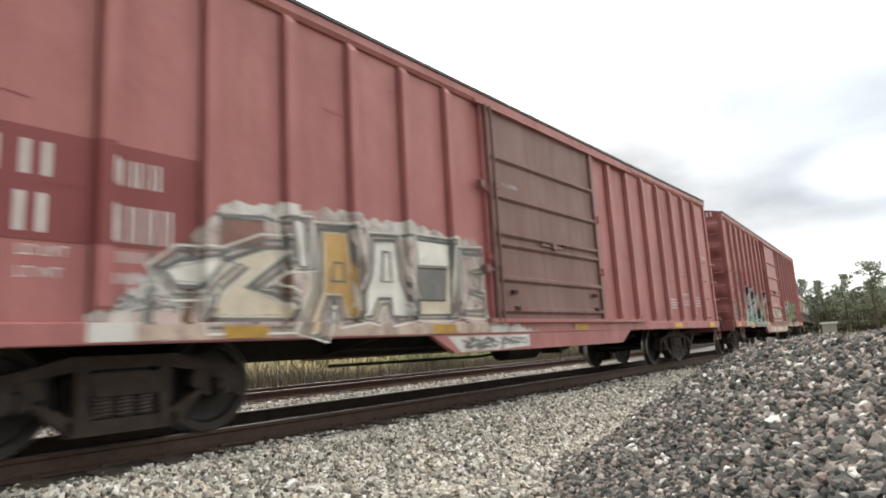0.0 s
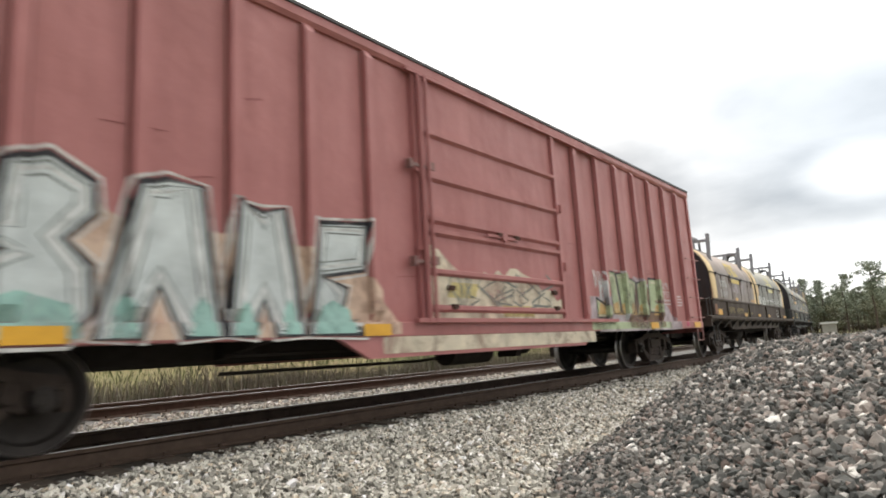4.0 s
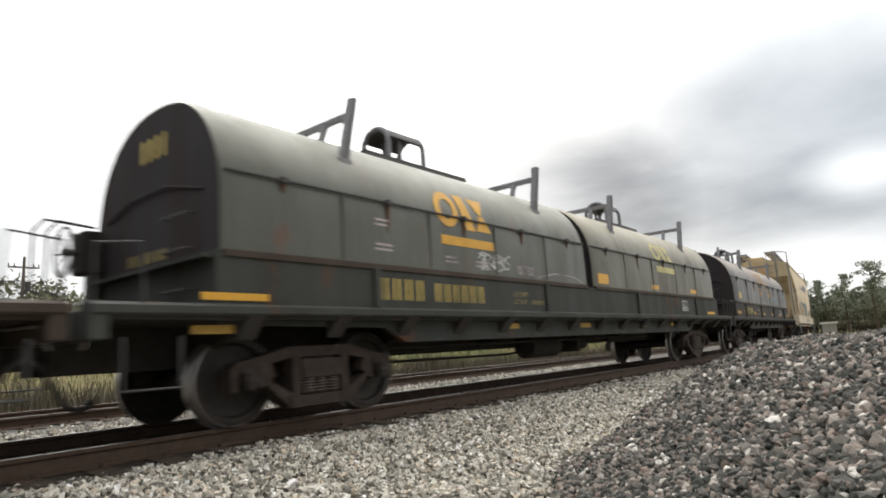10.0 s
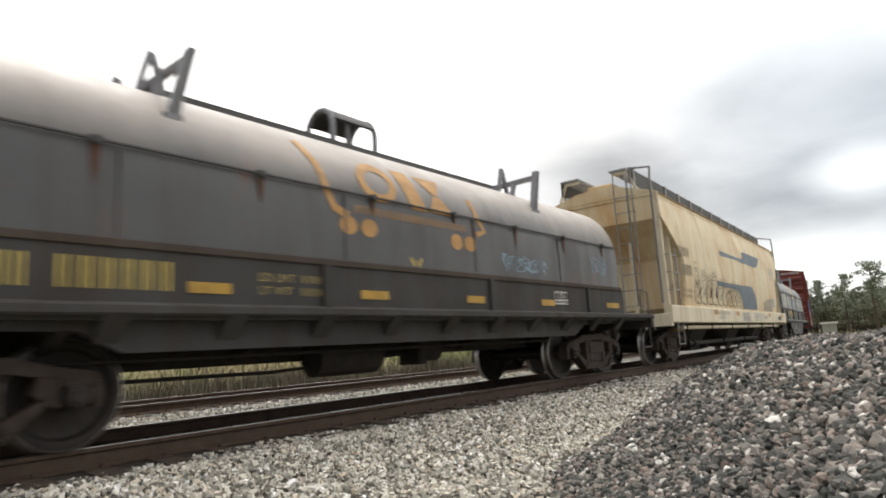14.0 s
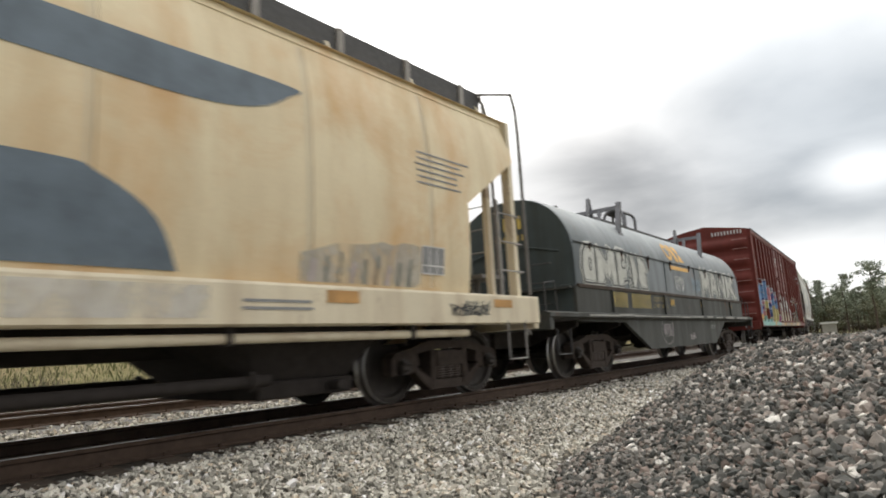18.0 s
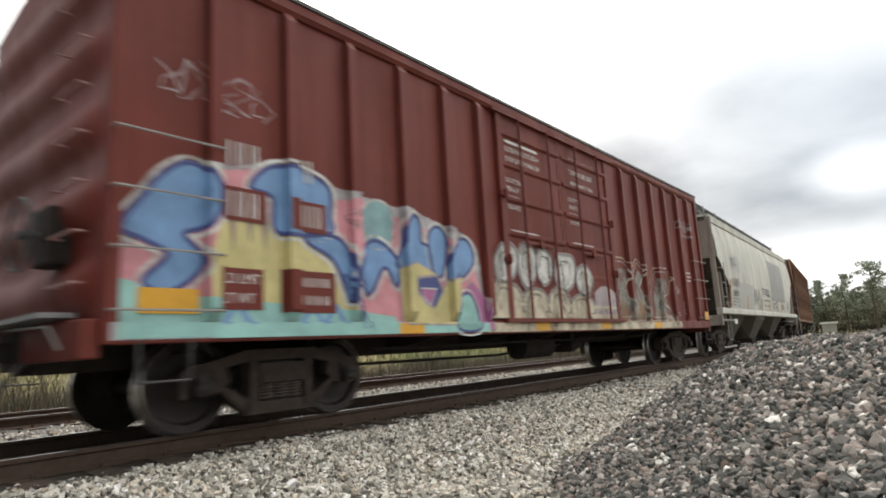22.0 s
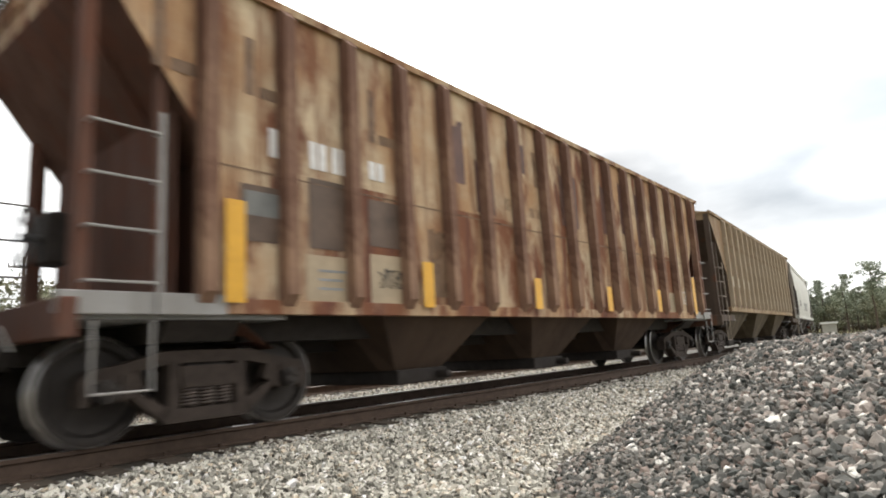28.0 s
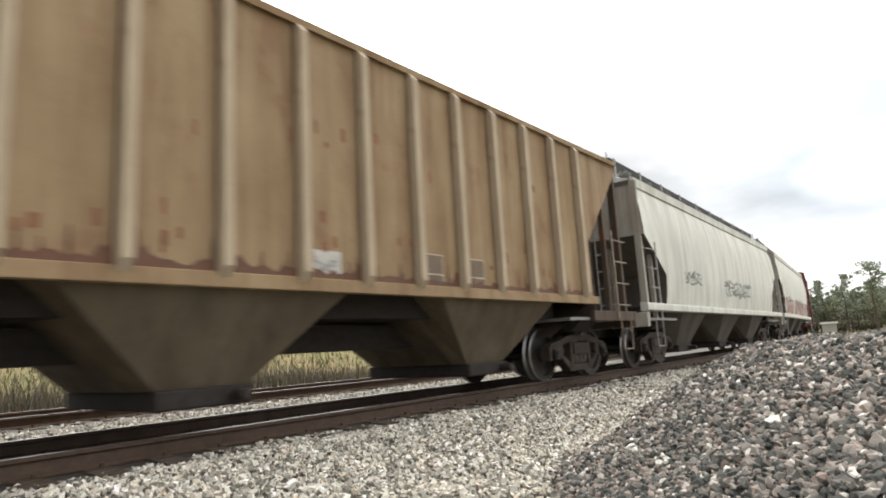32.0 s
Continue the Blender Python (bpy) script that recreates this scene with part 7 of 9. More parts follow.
lay(box_a, 8.95, polys(wavy(1.75, 8.2, 0.84, [(1.75, 1.0), (2.2, 1.3), (2.43, 1.6), (2.69, 1.87), (3.0, 2.13), (3.6, 2.16), (4.3, 2.19), (4.7, 2.14), (5.3, 2.2), (6.15, 2.12), (6.8, 2.1), (6.95, 1.0), (8.2, 0.86)], step=0.07, amp=0.045)), PALE, "graffiti", S, "pale spray-painted ground of the graffiti", 0, P_A)
lay(box_a, 8.95, polys(wavy(2.1, 6.9, 0.85, [(2.1, 1.05), (2.5, 1.5), (2.9, 1.98), (3.6, 2.02), (4.8, 2.0), (6.8, 1.92)], amp=0.02)), PINKISH, "graffiti", S, "pinkish white middle of the graffiti", 1, P_A)
for k in range(15):
    x = 2.15 + 0.32 * k
    lay(box_a, 8.95, polys([(x, 0.86), (x + 0.09, 0.86), (x + 0.13 + 0.03 * (k % 3), 1.3 + 0.1 * (k % 4)), (x + 0.08, 1.75 + 0.06 * (k % 5)), (x + 0.05, 1.3)]), (GREYG, BROWN, CREAM)[k % 3], "graffiti", S, "thin streak of spray paint", 2, P_A)
lay(box_a, 8.95, lines([[(2.75, 1.94), (3.3, 2.0), (3.75, 1.92), (4.3, 2.02), (5.0, 2.0), (5.6, 2.06), (6.3, 1.98), (6.85, 1.98)]], 0.035), SLATE, "graffiti_outline", S, "", 2, P_A)
spray_shape(box_a, 8.95, [(2.81, 1.93), (3.3, 1.96), (3.3, 1.70), (2.82, 1.64)], paint("spray_umber", (0.30, 0.15, 0.12)), GREYG, S, P_A, 3, 0.02)
BOX_A_PIECE = [
    ([(2.32, 1.43), (2.48, 1.52), (2.87, 1.58), (2.65, 1.29), (2.45, 1.29)], CHALK),
    ([(2.9, 1.55), (3.3, 1.7), (3.57, 1.72), (3.57, 1.64), (3.1, 1.3), (3.39, 1.26), (3.64, 1.16), (3.58, 1.01), (2.72, 1.01), (2.76, 1.21), (3.12, 1.5)], BONE),
    ([(3.57, 2.0), (3.78, 2.02), (3.83, 1.55), (3.64, 1.53)], CHALK),
    ([(4.0, 1.96), (4.37, 1.98), (4.44, 1.55), (4.48, 1.02), (4.28, 1.02), (4.23, 1.25), (4.07, 1.25), (3.91, 0.86), (3.75, 0.86), (3.97, 1.31)], AMBER),
    ([(4.76, 1.92), (5.11, 1.95), (5.17, 1.5), (5.39, 1.05), (5.03, 1.05), (5.0, 1.26), (4.8, 1.25), (4.69, 1.05), (4.48, 1.04), (4.7, 1.52)], CHALK),
    ([(5.5, 2.0), (6.15, 2.02), (6.12, 1.08), (5.4, 1.07)], BONE),
    ([(6.29, 1.9), (6.84, 1.92), (6.82, 1.72), (6.48, 1.66), (6.77, 1.6), (6.75, 1.42), (6.46, 1.38), (6.83, 1.31), (6.82, 1.14), (6.24, 1.13)], PINKISH)]
for shape, fill in BOX_A_PIECE:
    spray_shape(box_a, 8.95, shape, fill, SLATE, S, P_A, 4, 0.045, ((0.075, GREYG, 0.03), (0.13, CHALK, 0.025), (-0.05, WHITE, 0.018)), label="cream and ochre angular letter in spray paint")
spray_shape(box_a, 8.95, [(5.5, 2.0), (6.1, 2.0), (6.08, 1.70), (5.49, 1.68)], CHALK, GREYG, S, P_A, 6, 0.02)
spray_shape(box_a, 8.95, [(5.48, 1.65), (6.05, 1.67), (5.99, 1.26), (5.47, 1.25)], SLATE, BLACK, S, P_A, 6, 0.02)
lay(box_a, 8.95, lines([[(4.16, 1.62), (4.28, 1.62), (4.3, 1.42), (4.12, 1.42), (4.16, 1.62)], [(4.9, 1.8), (5.0, 1.8), (5.02, 1.45), (4.86, 1.45), (4.9, 1.8)]], 0.035), SLATE, "graffiti_outline", S, "", 7, P_A)
lay(box_a, 8.95, polys(rect(2.1, 6.9, 0.845, 0.97)), paint("spray_sand", (0.56, 0.44, 0.36)), "graffiti", S, "sandy spray paint along the sill", 3, P_A)
lay(box_a, 8.95, scrawl(2.0, 2.62, 1.02, 1.42, 5, 0.02, 4), WHITE, "graffiti_tag", S, "", 2, P_A)
lay(box_a, 8.95, scrawl(1.9, 2.5, 1.06, 1.24, 8, 0.015, 6), GREYG, "graffiti_tag", S, "", 3, P_A)
for s, w in ((2.85, 0.45), (5.66, 0.46), (9.35, 0.5), (14.28, 0.5)):
    lay(box_a, 8.95, polys(rect(s, s + w, 0.845, 0.955)), M["yellow_old"] if s < 10 else M["yellow"], "reflector", -1.583, "yellow reflective patch", 4)
lay(box_a, 8.95, polys(rect(16.98, 17.42, 0.835, 0.965)), M["yellow"], "reflector", -1.583, "yellow reflective patch", 1)
lay(box_a, 8.95, frame_lines(15.30, 15.80, 1.40, 1.66, 4), M["letter_white"], "stencil_panel", S, "white outlined stencil panel", 1)
lay(box_a, 8.95, rows_of(14.42, 14.88, 1.30, 1.56, 4, 3, 0.35), M["letter_white"], "lettering", S, "", 1)
lay(box_a, 8.95, rows_of(16.28, 16.66, 1.38, 1.66, 4, 4, 0.3), M["letter_white"], "lettering", S, "", 1)
lay(box_a, 8.95, bars(16.95, 17.5, 2.68, 2.74, 7), M["letter_white"], "lettering", S, "", 1)
lay(box_a, 8.95, scrawl(7.45, 7.9, 3.03, 3.09, 3, 0.012, 4), LILAC, "paint_scuff", -1.557, "pale scuff on the door", 1)
lay(box_a, 8.95, polys([(5.95, 0.80), (6.2, 0.60), (7.0, 0.60), (7.9, 0.63), (7.9, 0.80)]), PALE, "graffiti", -1.575, "pale spray paint on the deep sill", 1)
lay(box_a, 8.95, scrawl(6.2, 7.1, 0.62, 0.80, 14, 0.03, 5), GREYG, "graffiti_tag", -1.575, "", 2)
lay(box_a, 8.95, scrawl(7.05, 7.8, 0.66, 0.78, 15, 0.016, 6), GREYG, "graffiti_tag", -1.575, "", 2)

# second boxcar
P_B = [x + 19.7 for x in P_A]
D = 28.65
lay(box_b, D, polys(rect(20.72, 21.45, 1.62, 2.68), rect(21.5, 22.28, 1.25, 2.66), rect(20.9, 21.4, 1.1, 1.5)), M["box_red_dark"], "paint_patch", S, "darker red repainted patch", 0, P_B)
for a in ((20.94, 21.38, 2.25, 2.52, 3), (21.60, 22.05, 2.25, 2.49, 3), (20.88, 21.42, 1.68, 1.99, 3), (21.58, 22.24, 1.67, 1.98, 4)):
    lay(box_b, D, bars(*a), M["letter_white"], "reporting_mark", S, "white stencilled bars", 1)
lay(box_b, D, fitted("LD LMT", 20.95, 21.38, 1.52, 1.60), M["letter_white"], "lettering", S, "small white lettering", 1)
lay(box_b, D, bars(21.1, 21.42, 1.36, 1.43, 5), M["letter_white"], "lettering", S, "", 1)
PEACH, MIST = paint("spray_peach", (0.66, 0.48, 0.36)), paint("aerosol_mist", (0.58, 0.63, 0.62))
lay(box_b, D, polys([(21.5, 1.62), (21.96, 1.63), (22.02, 0.84), (21.45, 0.84)]), PEACH, "graffiti", S, "peach spray-painted patch", 1, P_B)
lay(box_b, D, rows_of(21.62, 21.95, 1.38, 1.58, 2, 5, 0.4), GREYG, "lettering", S, "", 2)
lay(box_b, D, bars(21.62, 21.86, 1.0, 1.1, 4), M["letter_black"], "lettering", S, "", 2)
lay(box_b, D, polys([(19.93, 1.48), (20.56, 1.53), (20.58, 1.10), (19.93, 1.10)]), paint("grey_green_patch", (0.24, 0.19, 0.155), vary=0.2), "paint_patch", S, "grey-green overpainted patch", 1)
lay(box_b, D, scrawl(19.98, 20.52, 1.28, 1.42, 71, 0.014, 6), GREYG, "graffiti_tag", S, "", 2)
lay(box_b, D, scrawl(20.02, 20.5, 1.16, 1.26, 72, 0.014, 5), GREYG, "graffiti_tag", S, "", 2)
for z in (1.72, 1.79, 1.87):
    lay(box_b, D, polys([(20.0, z), (20.3, z - 0.02), (20.55, z), (20.54, z + 0.035), (20.25, z + 0.03)]), M["box_red_dark"], "paint_smear", S, "dark smear of paint", 1)
lay(box_b, D, scrawl(20.74, 21.06, 1.37, 1.64, 73, 0.014, 5), WHITE, "graffiti_tag", S, "white spray-can tag", 2)
lay(box_b, D, polys(wavy(21.98, 26.3, 0.845, [(21.98, 1.1), (22.1, 1.7), (22.4, 2.0), (22.9, 2.0), (23.2, 1.8), (24.6, 1.8), (25.7, 1.7), (26.0, 1.3), (26.3, 1.0)], amp=0.03)), PEACH, "graffiti", S, "peach ground behind silver letters", 1, P_B)
BOX_B_PIECE = [
    [(22.36, 2.13), (22.66, 2.25), (22.98, 2.08), (23.0, 1.83), (22.79, 1.61), (22.98, 1.42), (23.0, 1.07), (22.8, 0.86), (22.21, 0.86), (22.01, 1.07), (22.06, 1.38), (22.4, 1.49), (22.09, 1.58), (22.32, 1.72)],
    [(23.29, 2.12), (23.55, 2.21), (23.87, 2.19), (24.06, 0.86), (23.69, 0.86), (23.5, 1.29), (23.33, 0.86), (22.99, 0.86), (23.15, 1.53)],
    [(24.2, 2.12), (24.5, 2.05), (24.74, 2.12), (24.87, 1.45), (24.93, 0.86), (24.6, 0.86), (24.5, 1.2), (24.35, 0.86), (24.08, 0.86)],
    [(25.13, 2.03), (25.86, 2.10), (25.79, 1.56), (25.18, 1.46), (25.54, 1.35), (25.44, 1.03), (25.75, 0.86), (24.98, 0.86)]]
for shape in BOX_B_PIECE:
    spray_shape(box_b, D, shape, MIST, BLACK, S, P_B, 3, 0.05, ((-0.06, GREYG, 0.02), (-0.11, WHITE, 0.035), (-0.17, GREYG, 0.018), (0.06, PALE, 0.03)), label="silver letter in spray paint with black outlines")
for a, b in ((22.12, 22.9), (23.1, 23.32), (23.75, 24.0), (24.15, 24.4), (24.68, 24.88), (25.05, 25.6)):
    lay(box_b, D, polys([(a, 0.87), (b, 0.87), (b - 0.04, 1.12), (a + (b - a) * 0.5, 1.22), (a + 0.04, 1.1)]), paint("spray_mint", (0.36, 0.60, 0.53)), "graffiti", S, "mint green foot of a letter", 5, P_B)
lay(box_b, D, polys(rect(26.0, 31.3, 0.63, 0.82)), CREAM, "graffiti", -1.577, "cream spray paint along the sill", 1)
lay(box_b, D, polys(wavy(26.9, 30.2, 1.02, [(26.9, 1.9), (27.8, 1.6), (29.0, 1.75), (30.2, 1.3)], amp=0.1, seed=6)), CREAM, "graffiti", -1.557, "cream and yellow spray paint on the door", 1)
lay(box_b, D, polys(rect(28.45, 29.3, 1.06, 1.22), rect(27.2, 27.8, 1.3, 1.5, 0.1)), LEMON, "graffiti", -1.557, "", 2)
lay(box_b, D, scrawl(27.0, 30.0, 1.1, 1.75, 12, 0.035, 7), GREYG, "graffiti_tag", -1.557, "", 3)
lay(box_b, D, bars(31.75, 33.1, 1.0, 1.75, 4, 0.6), SILVER, "graffiti", S, "", 1, P_B)
lay(box_b, D, polys(rect(31.2, 32.6, 1.0, 1.45, 0.1)), LILAC, "graffiti", S, "", 1, P_B)
GB = [(31.6, 1.0), (32.0, 1.35), (32.5, 1.6), (32.9, 1.78), (33.5, 1.92), (34.2, 1.8), (34.9, 1.7), (35.1, 1.4), (35.8, 0.95)]
lay(box_b, D, polys(wavy(31.5, 35.9, 0.80, GB, amp=0.05, seed=9)), LILAC, "graffiti", S, "lilac spray-painted cloud behind green letters", 1, P_B)
lay(box_b, D, polys(rect(32.9, 34.85, 0.86, 1.72, -0.04)), BROWN, "graffiti", S, "", 2, P_B)
GREENS = [[(31.57, 1.42), (32.07, 1.26), (32.01, 1.06), (31.58, 1.06)], [(32.16, 1.96), (32.49, 1.95), (32.63, 1.16), (32.30, 1.13)], [(32.53, 1.93), (32.93, 1.96), (33.0, 1.14), (32.70, 1.14)], [(33.06, 1.9), (33.48, 1.8), (33.28, 1.15), (33.03, 1.16)], [(33.52, 1.78), (33.88, 1.86), (33.80, 1.42), (33.95, 1.12), (33.45, 1.12), (33.54, 1.36)], [(34.2, 1.92), (34.86, 1.92), (34.78, 1.48), (34.45, 1.42), (34.78, 1.36), (34.77, 1.18), (34.14, 1.19)]]
for g in GREENS:
    lay(box_b, D, polys(g), GREEN, "graffiti", S, "pale green angular letters in spray paint", 3, P_B)
    lay(box_b, D, lines([g + [g[0]]], 0.045), BLACK, "graffiti_outline", S, "", 5)
    cx, cz = sum(p[0] for p in g) / len(g), sum(p[1] for p in g) / len(g)
    lay(box_b, D, lines([[(x * 0.8 + cx * 0.2, z * 0.8 + cz * 0.2) for x, z in g]], 0.03), CREAM, "graffiti_outline", S, "", 4)
    lay(box_b, D, polys([(cx - 0.2, 1.12), (cx + 0.2, 1.12), (cx + 0.12, 1.38), (cx - 0.1, 1.32)]), OCHRE, "graffiti", S, "", 4)
lay(box_b, D, polys(rect(31.2, 35.2, 0.84, 0.975)), GREEN, "graffiti", S, "", 2)
lay(box_b, D, scrawl(31.5, 32.0, 1.55, 1.98, 25, 0.014, 6), WHITE, "graffiti_tag", S, "", 2, P_B)
lay(box_b, D, scrawl(32.3, 33.0, 1.75, 2.05, 21, 0.02, 5), WHITE, "graffiti_tag", S, "", 2, P_B)
lay(box_b, D, scrawl(34.95, 35.4, 1.70, 1.90, 22, 0.015, 4), WHITE, "graffiti_tag", S, "", 2)
lay(box_b, D, frame_lines(34.97, 35.46, 1.38, 1.66, 4, 0.018), M["letter_white"], "stencil_panel", S, "white outlined stencil panel", 3)
lay(box_b, D, rows_of(35.92, 36.28, 1.36, 1.64, 4, 7, 0.3), M["letter_white"], "lettering", S, "", 1)
for s, w in ((20.02, 0.44), (22.39, 0.42), (25.7, 0.42), (33.94, 0.44), (36.78, 0.5)):
    lay(box_b, D, polys(rect(s, s + w, 0.835, 0.965)), M["yellow"], "reflector", -1.583, "yellow reflective patch", 5)
lay(box_b, D, polys(oval(21.33, 0.905, 0.08, 0.05)), HOT, "paint_spot", -1.583, "pink paint spot", 3)
lay(box_b, D, polys(oval(36.32, 0.92, 0.10, 0.055)), HOT, "paint_spot", -1.583, "pink paint spot", 3)

# scrapes and rust runs on the two red boxcars
r = random.Random(64)
for car, D, P in ((box_a, 8.95, P_A), (box_b, 28.65, P_B)):
    for k in range(26):
        s0 = D + r.uniform(-8.6, 8.4)
        if abs(s0 - D + 0.1) < 2.1:
            continue
        z, w = r.choice((r.uniform(1.75, 2.3), r.uniform(1.05, 3.9))), r.uniform(0.15, 0.6)
        mid_pt = (s0 + w * 0.5, z + r.uniform(-0.02, 0.03))
        lay(car, D, lines([[(s0, z), mid_pt, (s0 + w, z + r.uniform(-0.05, 0.05))]], r.uniform(0.006, 0.014)), M["box_red_dark"], "scrape", S, "dark scrape in the paint", 1)


def emblem(s0, s1, z0, z1):
    """A maker's sign as plain shapes: a thick ring, a leaning block and two wedges."""
    w, h = s1 - s0, z1 - z0
    ring = [(s0 + w * 0.22 + w * 0.15 * math.cos(radians(a)), (z0 + z1) / 2 + h * 0.36 * math.sin(radians(a))) for a in range(0, 379, 18)]
    block = [(s0 + w * 0.53, z0 + h * 0.04), (s0 + w * 0.69, z0 + h * 0.04), (s0 + w * 0.58, z0 + h * 0.96), (s0 + w * 0.42, z0 + h * 0.96)]
    wedges = [[(s0 + w * 0.72, z0 + h * 0.06), (s0 + w, z0 + h * 0.06), (s0 + w * 0.88, z0 + h * 0.48), (s0 + w * 0.80, z0 + h * 0.48)], [(s0 + w * 0.80, z0 + h * 0.52), (s0 + w * 0.86, z0 + h * 0.52), (s0 + w * 0.95, z0 + h * 0.94), (s0 + w * 0.66, z0 + h * 0.94)]]
    return ring, [block] + wedges


def sign_on(car, mid, box, strip, mat, label):
    ring, blocks = emblem(*box)
    lay(car, mid, lines([ring], (box[3] - box[2]) * 0.2), mat, "emblem", "hood", label, 1)
    for b in blocks:
        lay(car, mid, polys(b), mat, "emblem", "hood", "", 1)
    lay(car, mid, polys(rect(*strip)), mat, "emblem_stripe", "hood", "", 1)


# coil wagon with yellow bands
D = 46.78
sign_on(coil_c, D, (42.38, 43.85, 2.50, 3.00), (42.5, 43.82, 2.27, 2.40), M["letter_yellow"], "yellow painted emblem")
sign_on(coil_c, D, (49.6, 50.85, 2.50, 2.92), (49.65, 50.85, 2.25, 2.38), paint("pale_yellow_paint", (0.60, 0.54, 0.24)), "faded yellow emblem")
for k in range(7):
    s = 40.78 + k * 0.13
    lay(coil_c, D, lines([[(s, 1.75), (s + 0.05, 2.1), (s - 0.03, 2.42)], [(s, 1.8), (s + 0.11, 1.95)]], 0.022), WHITE, "graffiti_tag", "hood", "white spray-can tag", 1)
lay(coil_c, D, scrawl(40.7, 41.8, 2.05, 2.3, 31, 0.018, 5), WHITE, "graffiti_tag", "hood", "", 2)
lay(coil_c, D, scrawl(41.95, 44.8, 1.90, 2.30, 33, 0.022, 13), LILAC, "graffiti_tag", "hood", "grey handwriting in spray paint", 1)
lay(coil_c, D, polys(oval(47.45, 1.86, 0.42, 0.19), oval(48.18, 1.84, 0.42, 0.19)), WHITE, "graffiti", "hood", "white bubble graffiti", 1)
lay(coil_c, D, lines([oval(47.45, 1.86, 0.42, 0.19), oval(48.18, 1.84, 0.42, 0.19), oval(47.42, 1.85, 0.18, 0.09), oval(48.2, 1.84, 0.2, 0.09)], 0.025), BLACK, "graffiti_outline", "hood", "", 2)
lay(coil_c, D, scrawl(48.75, 49.6, 1.78, 2.0, 35, 0.022, 6), WHITE, "graffiti_tag", "hood", "white spray-can tag", 1)
lay(coil_c, D, lines([[(49.7, 1.9), (50.05, 1.9), (49.95, 2.0)], [(50.05, 1.9), (49.95, 1.8)]], 0.025), WHITE, "graffiti_tag", "hood", "", 1)
lay(coil_c, D, scrawl(50.15, 51.5, 1.76, 2.02, 36, 0.022, 7), WHITE, "graffiti_tag", "hood", "", 1)
lay(coil_c, D, scrawl(51.6, 52.5, 1.74, 2.02, 37, 0.022, 5), WHITE, "graffiti_tag", "hood", "", 1)
lay(coil_c, D, polys([(52.6, 1.75), (53.15, 1.75), (52.85, 2.2), (52.7, 2.3)]), WHITE, "graffiti", "hood", "", 2)
lay(coil_c, D, scrawl(52.7, 53.3, 2.1, 2.7, 38, 0.02, 4), WHITE, "graffiti_tag", "hood", "", 2)
lay(coil_c, D, polys(rect(42.85, 43.2, 1.70, 1.79)), M["yellow"], "reflector", "hood", "yellow reflective patch", 1)
lay(coil_c, D, polys(rect(45.45, 46.2, 1.72, 1.80)), M["orange"], "reflector", "hood", "", 1)
for s, w, m in ((39.93, 0.48, "yellow"), (43.75, 0.42, "yellow"), (46.25, 0.46, "yellow"), (48.48, 0.44, "yellow"), (52.52, 0.42, "yellow"), (53.0, 0.25, "yellow")):
    lay(coil_c, D, polys(rect(s, s + w, 1.20 if w > 0.43 else 1.19, 1.36 if w > 0.47 else 1.29)), M[m], "reflector", -1.41, "yellow reflective patch", 1)
lay(coil_c, D, polys(rect(39.56, 39.84, 1.22, 1.50)), RUSTY, "rust_patch", -1.41, "orange rust patch", 1)
lay(coil_c, D, bars(41.62, 42.45, 1.28, 1.47, 5), M["letter_gold"], "reporting_mark", -1.372, "worn gold stencilled bars", 1)
lay(coil_c, D, bars(42.78, 43.8, 1.28, 1.45, 6), M["letter_gold"], "reporting_mark", -1.372, "", 1)
lay(coil_c, D, fitted("LD LMT", 44.46, 44.9, 1.38, 1.46), M["letter_gold"], "lettering", -1.372, "small gold lettering", 1)
lay(coil_c, D, fitted("LT WT", 44.46, 44.86, 1.26, 1.34), M["letter_gold"], "lettering", -1.372, "", 1)
lay(coil_c, D, bars(45.0, 45.42, 1.26, 1.34, 5), M["letter_gold"], "lettering", -1.372, "", 1)
lay(coil_c, D, frame_lines(50.95, 51.40, 1.24, 1.48, 3, 0.018), M["letter_white"], "stencil_panel", -1.372, "white outlined stencil panel", 1)

# grey-green coil wagon
D = 64.0
sign_on(coil_d, D, (59.35, 60.65, 2.28, 2.85), (59.45, 60.68, 2.05, 2.18), M["yellow"], "yellow painted emblem")
sign_on(coil_d, D, (67.42, 68.75, 2.42, 2.92), (67.48, 68.8, 2.17, 2.32), paint("pale_yellow_paint", (0.60, 0.54, 0.24)), "faded yellow emblem")
lay(coil_d, D, scrawl(60.25, 61.1, 1.72, 2.05, 41, 0.02, 6), WHITE, "graffiti_tag", "hood", "white spray-can tag", 1)
lay(coil_d, D, scrawl(61.25, 61.85, 1.72, 1.9, 42, 0.018, 5), LILAC, "graffiti_tag", "hood", "", 1)
lay(coil_d, D, lines([[(61.9, 1.72), (62.5, 1.82), (63.2, 1.80), (63.5, 1.72)]], 0.018), LILAC, "graffiti_tag", "hood", "", 1)
for s, z, w in ((58.2, 2.15, 0.3), (58.2, 1.85, 0.4), (59.5, 1.80, 0.3), (60.2, 1.78, 0.35)):
    lay(coil_d, D, rows_of(s, s + w, z, z + 0.12, 2, int(s * 10)), LILAC, "lettering", "hood", "", 1)
for s0, s1 in ((64.22, 64.7), (67.05, 67.5), (69.8, 70.3)):
    lay(coil_d, D, polys(rect(s0, s1, 1.74, 1.74 + (0.2 if s0 < 65 else 0.1))), M["yellow"], "reflector", "hood", "yellow reflective patch", 1)
lay(coil_d, D, bars(58.25, 59.1, 1.26, 1.52, 4), M["letter_yellow"], "reporting_mark", -1.372, "yellow stencilled bars", 1)
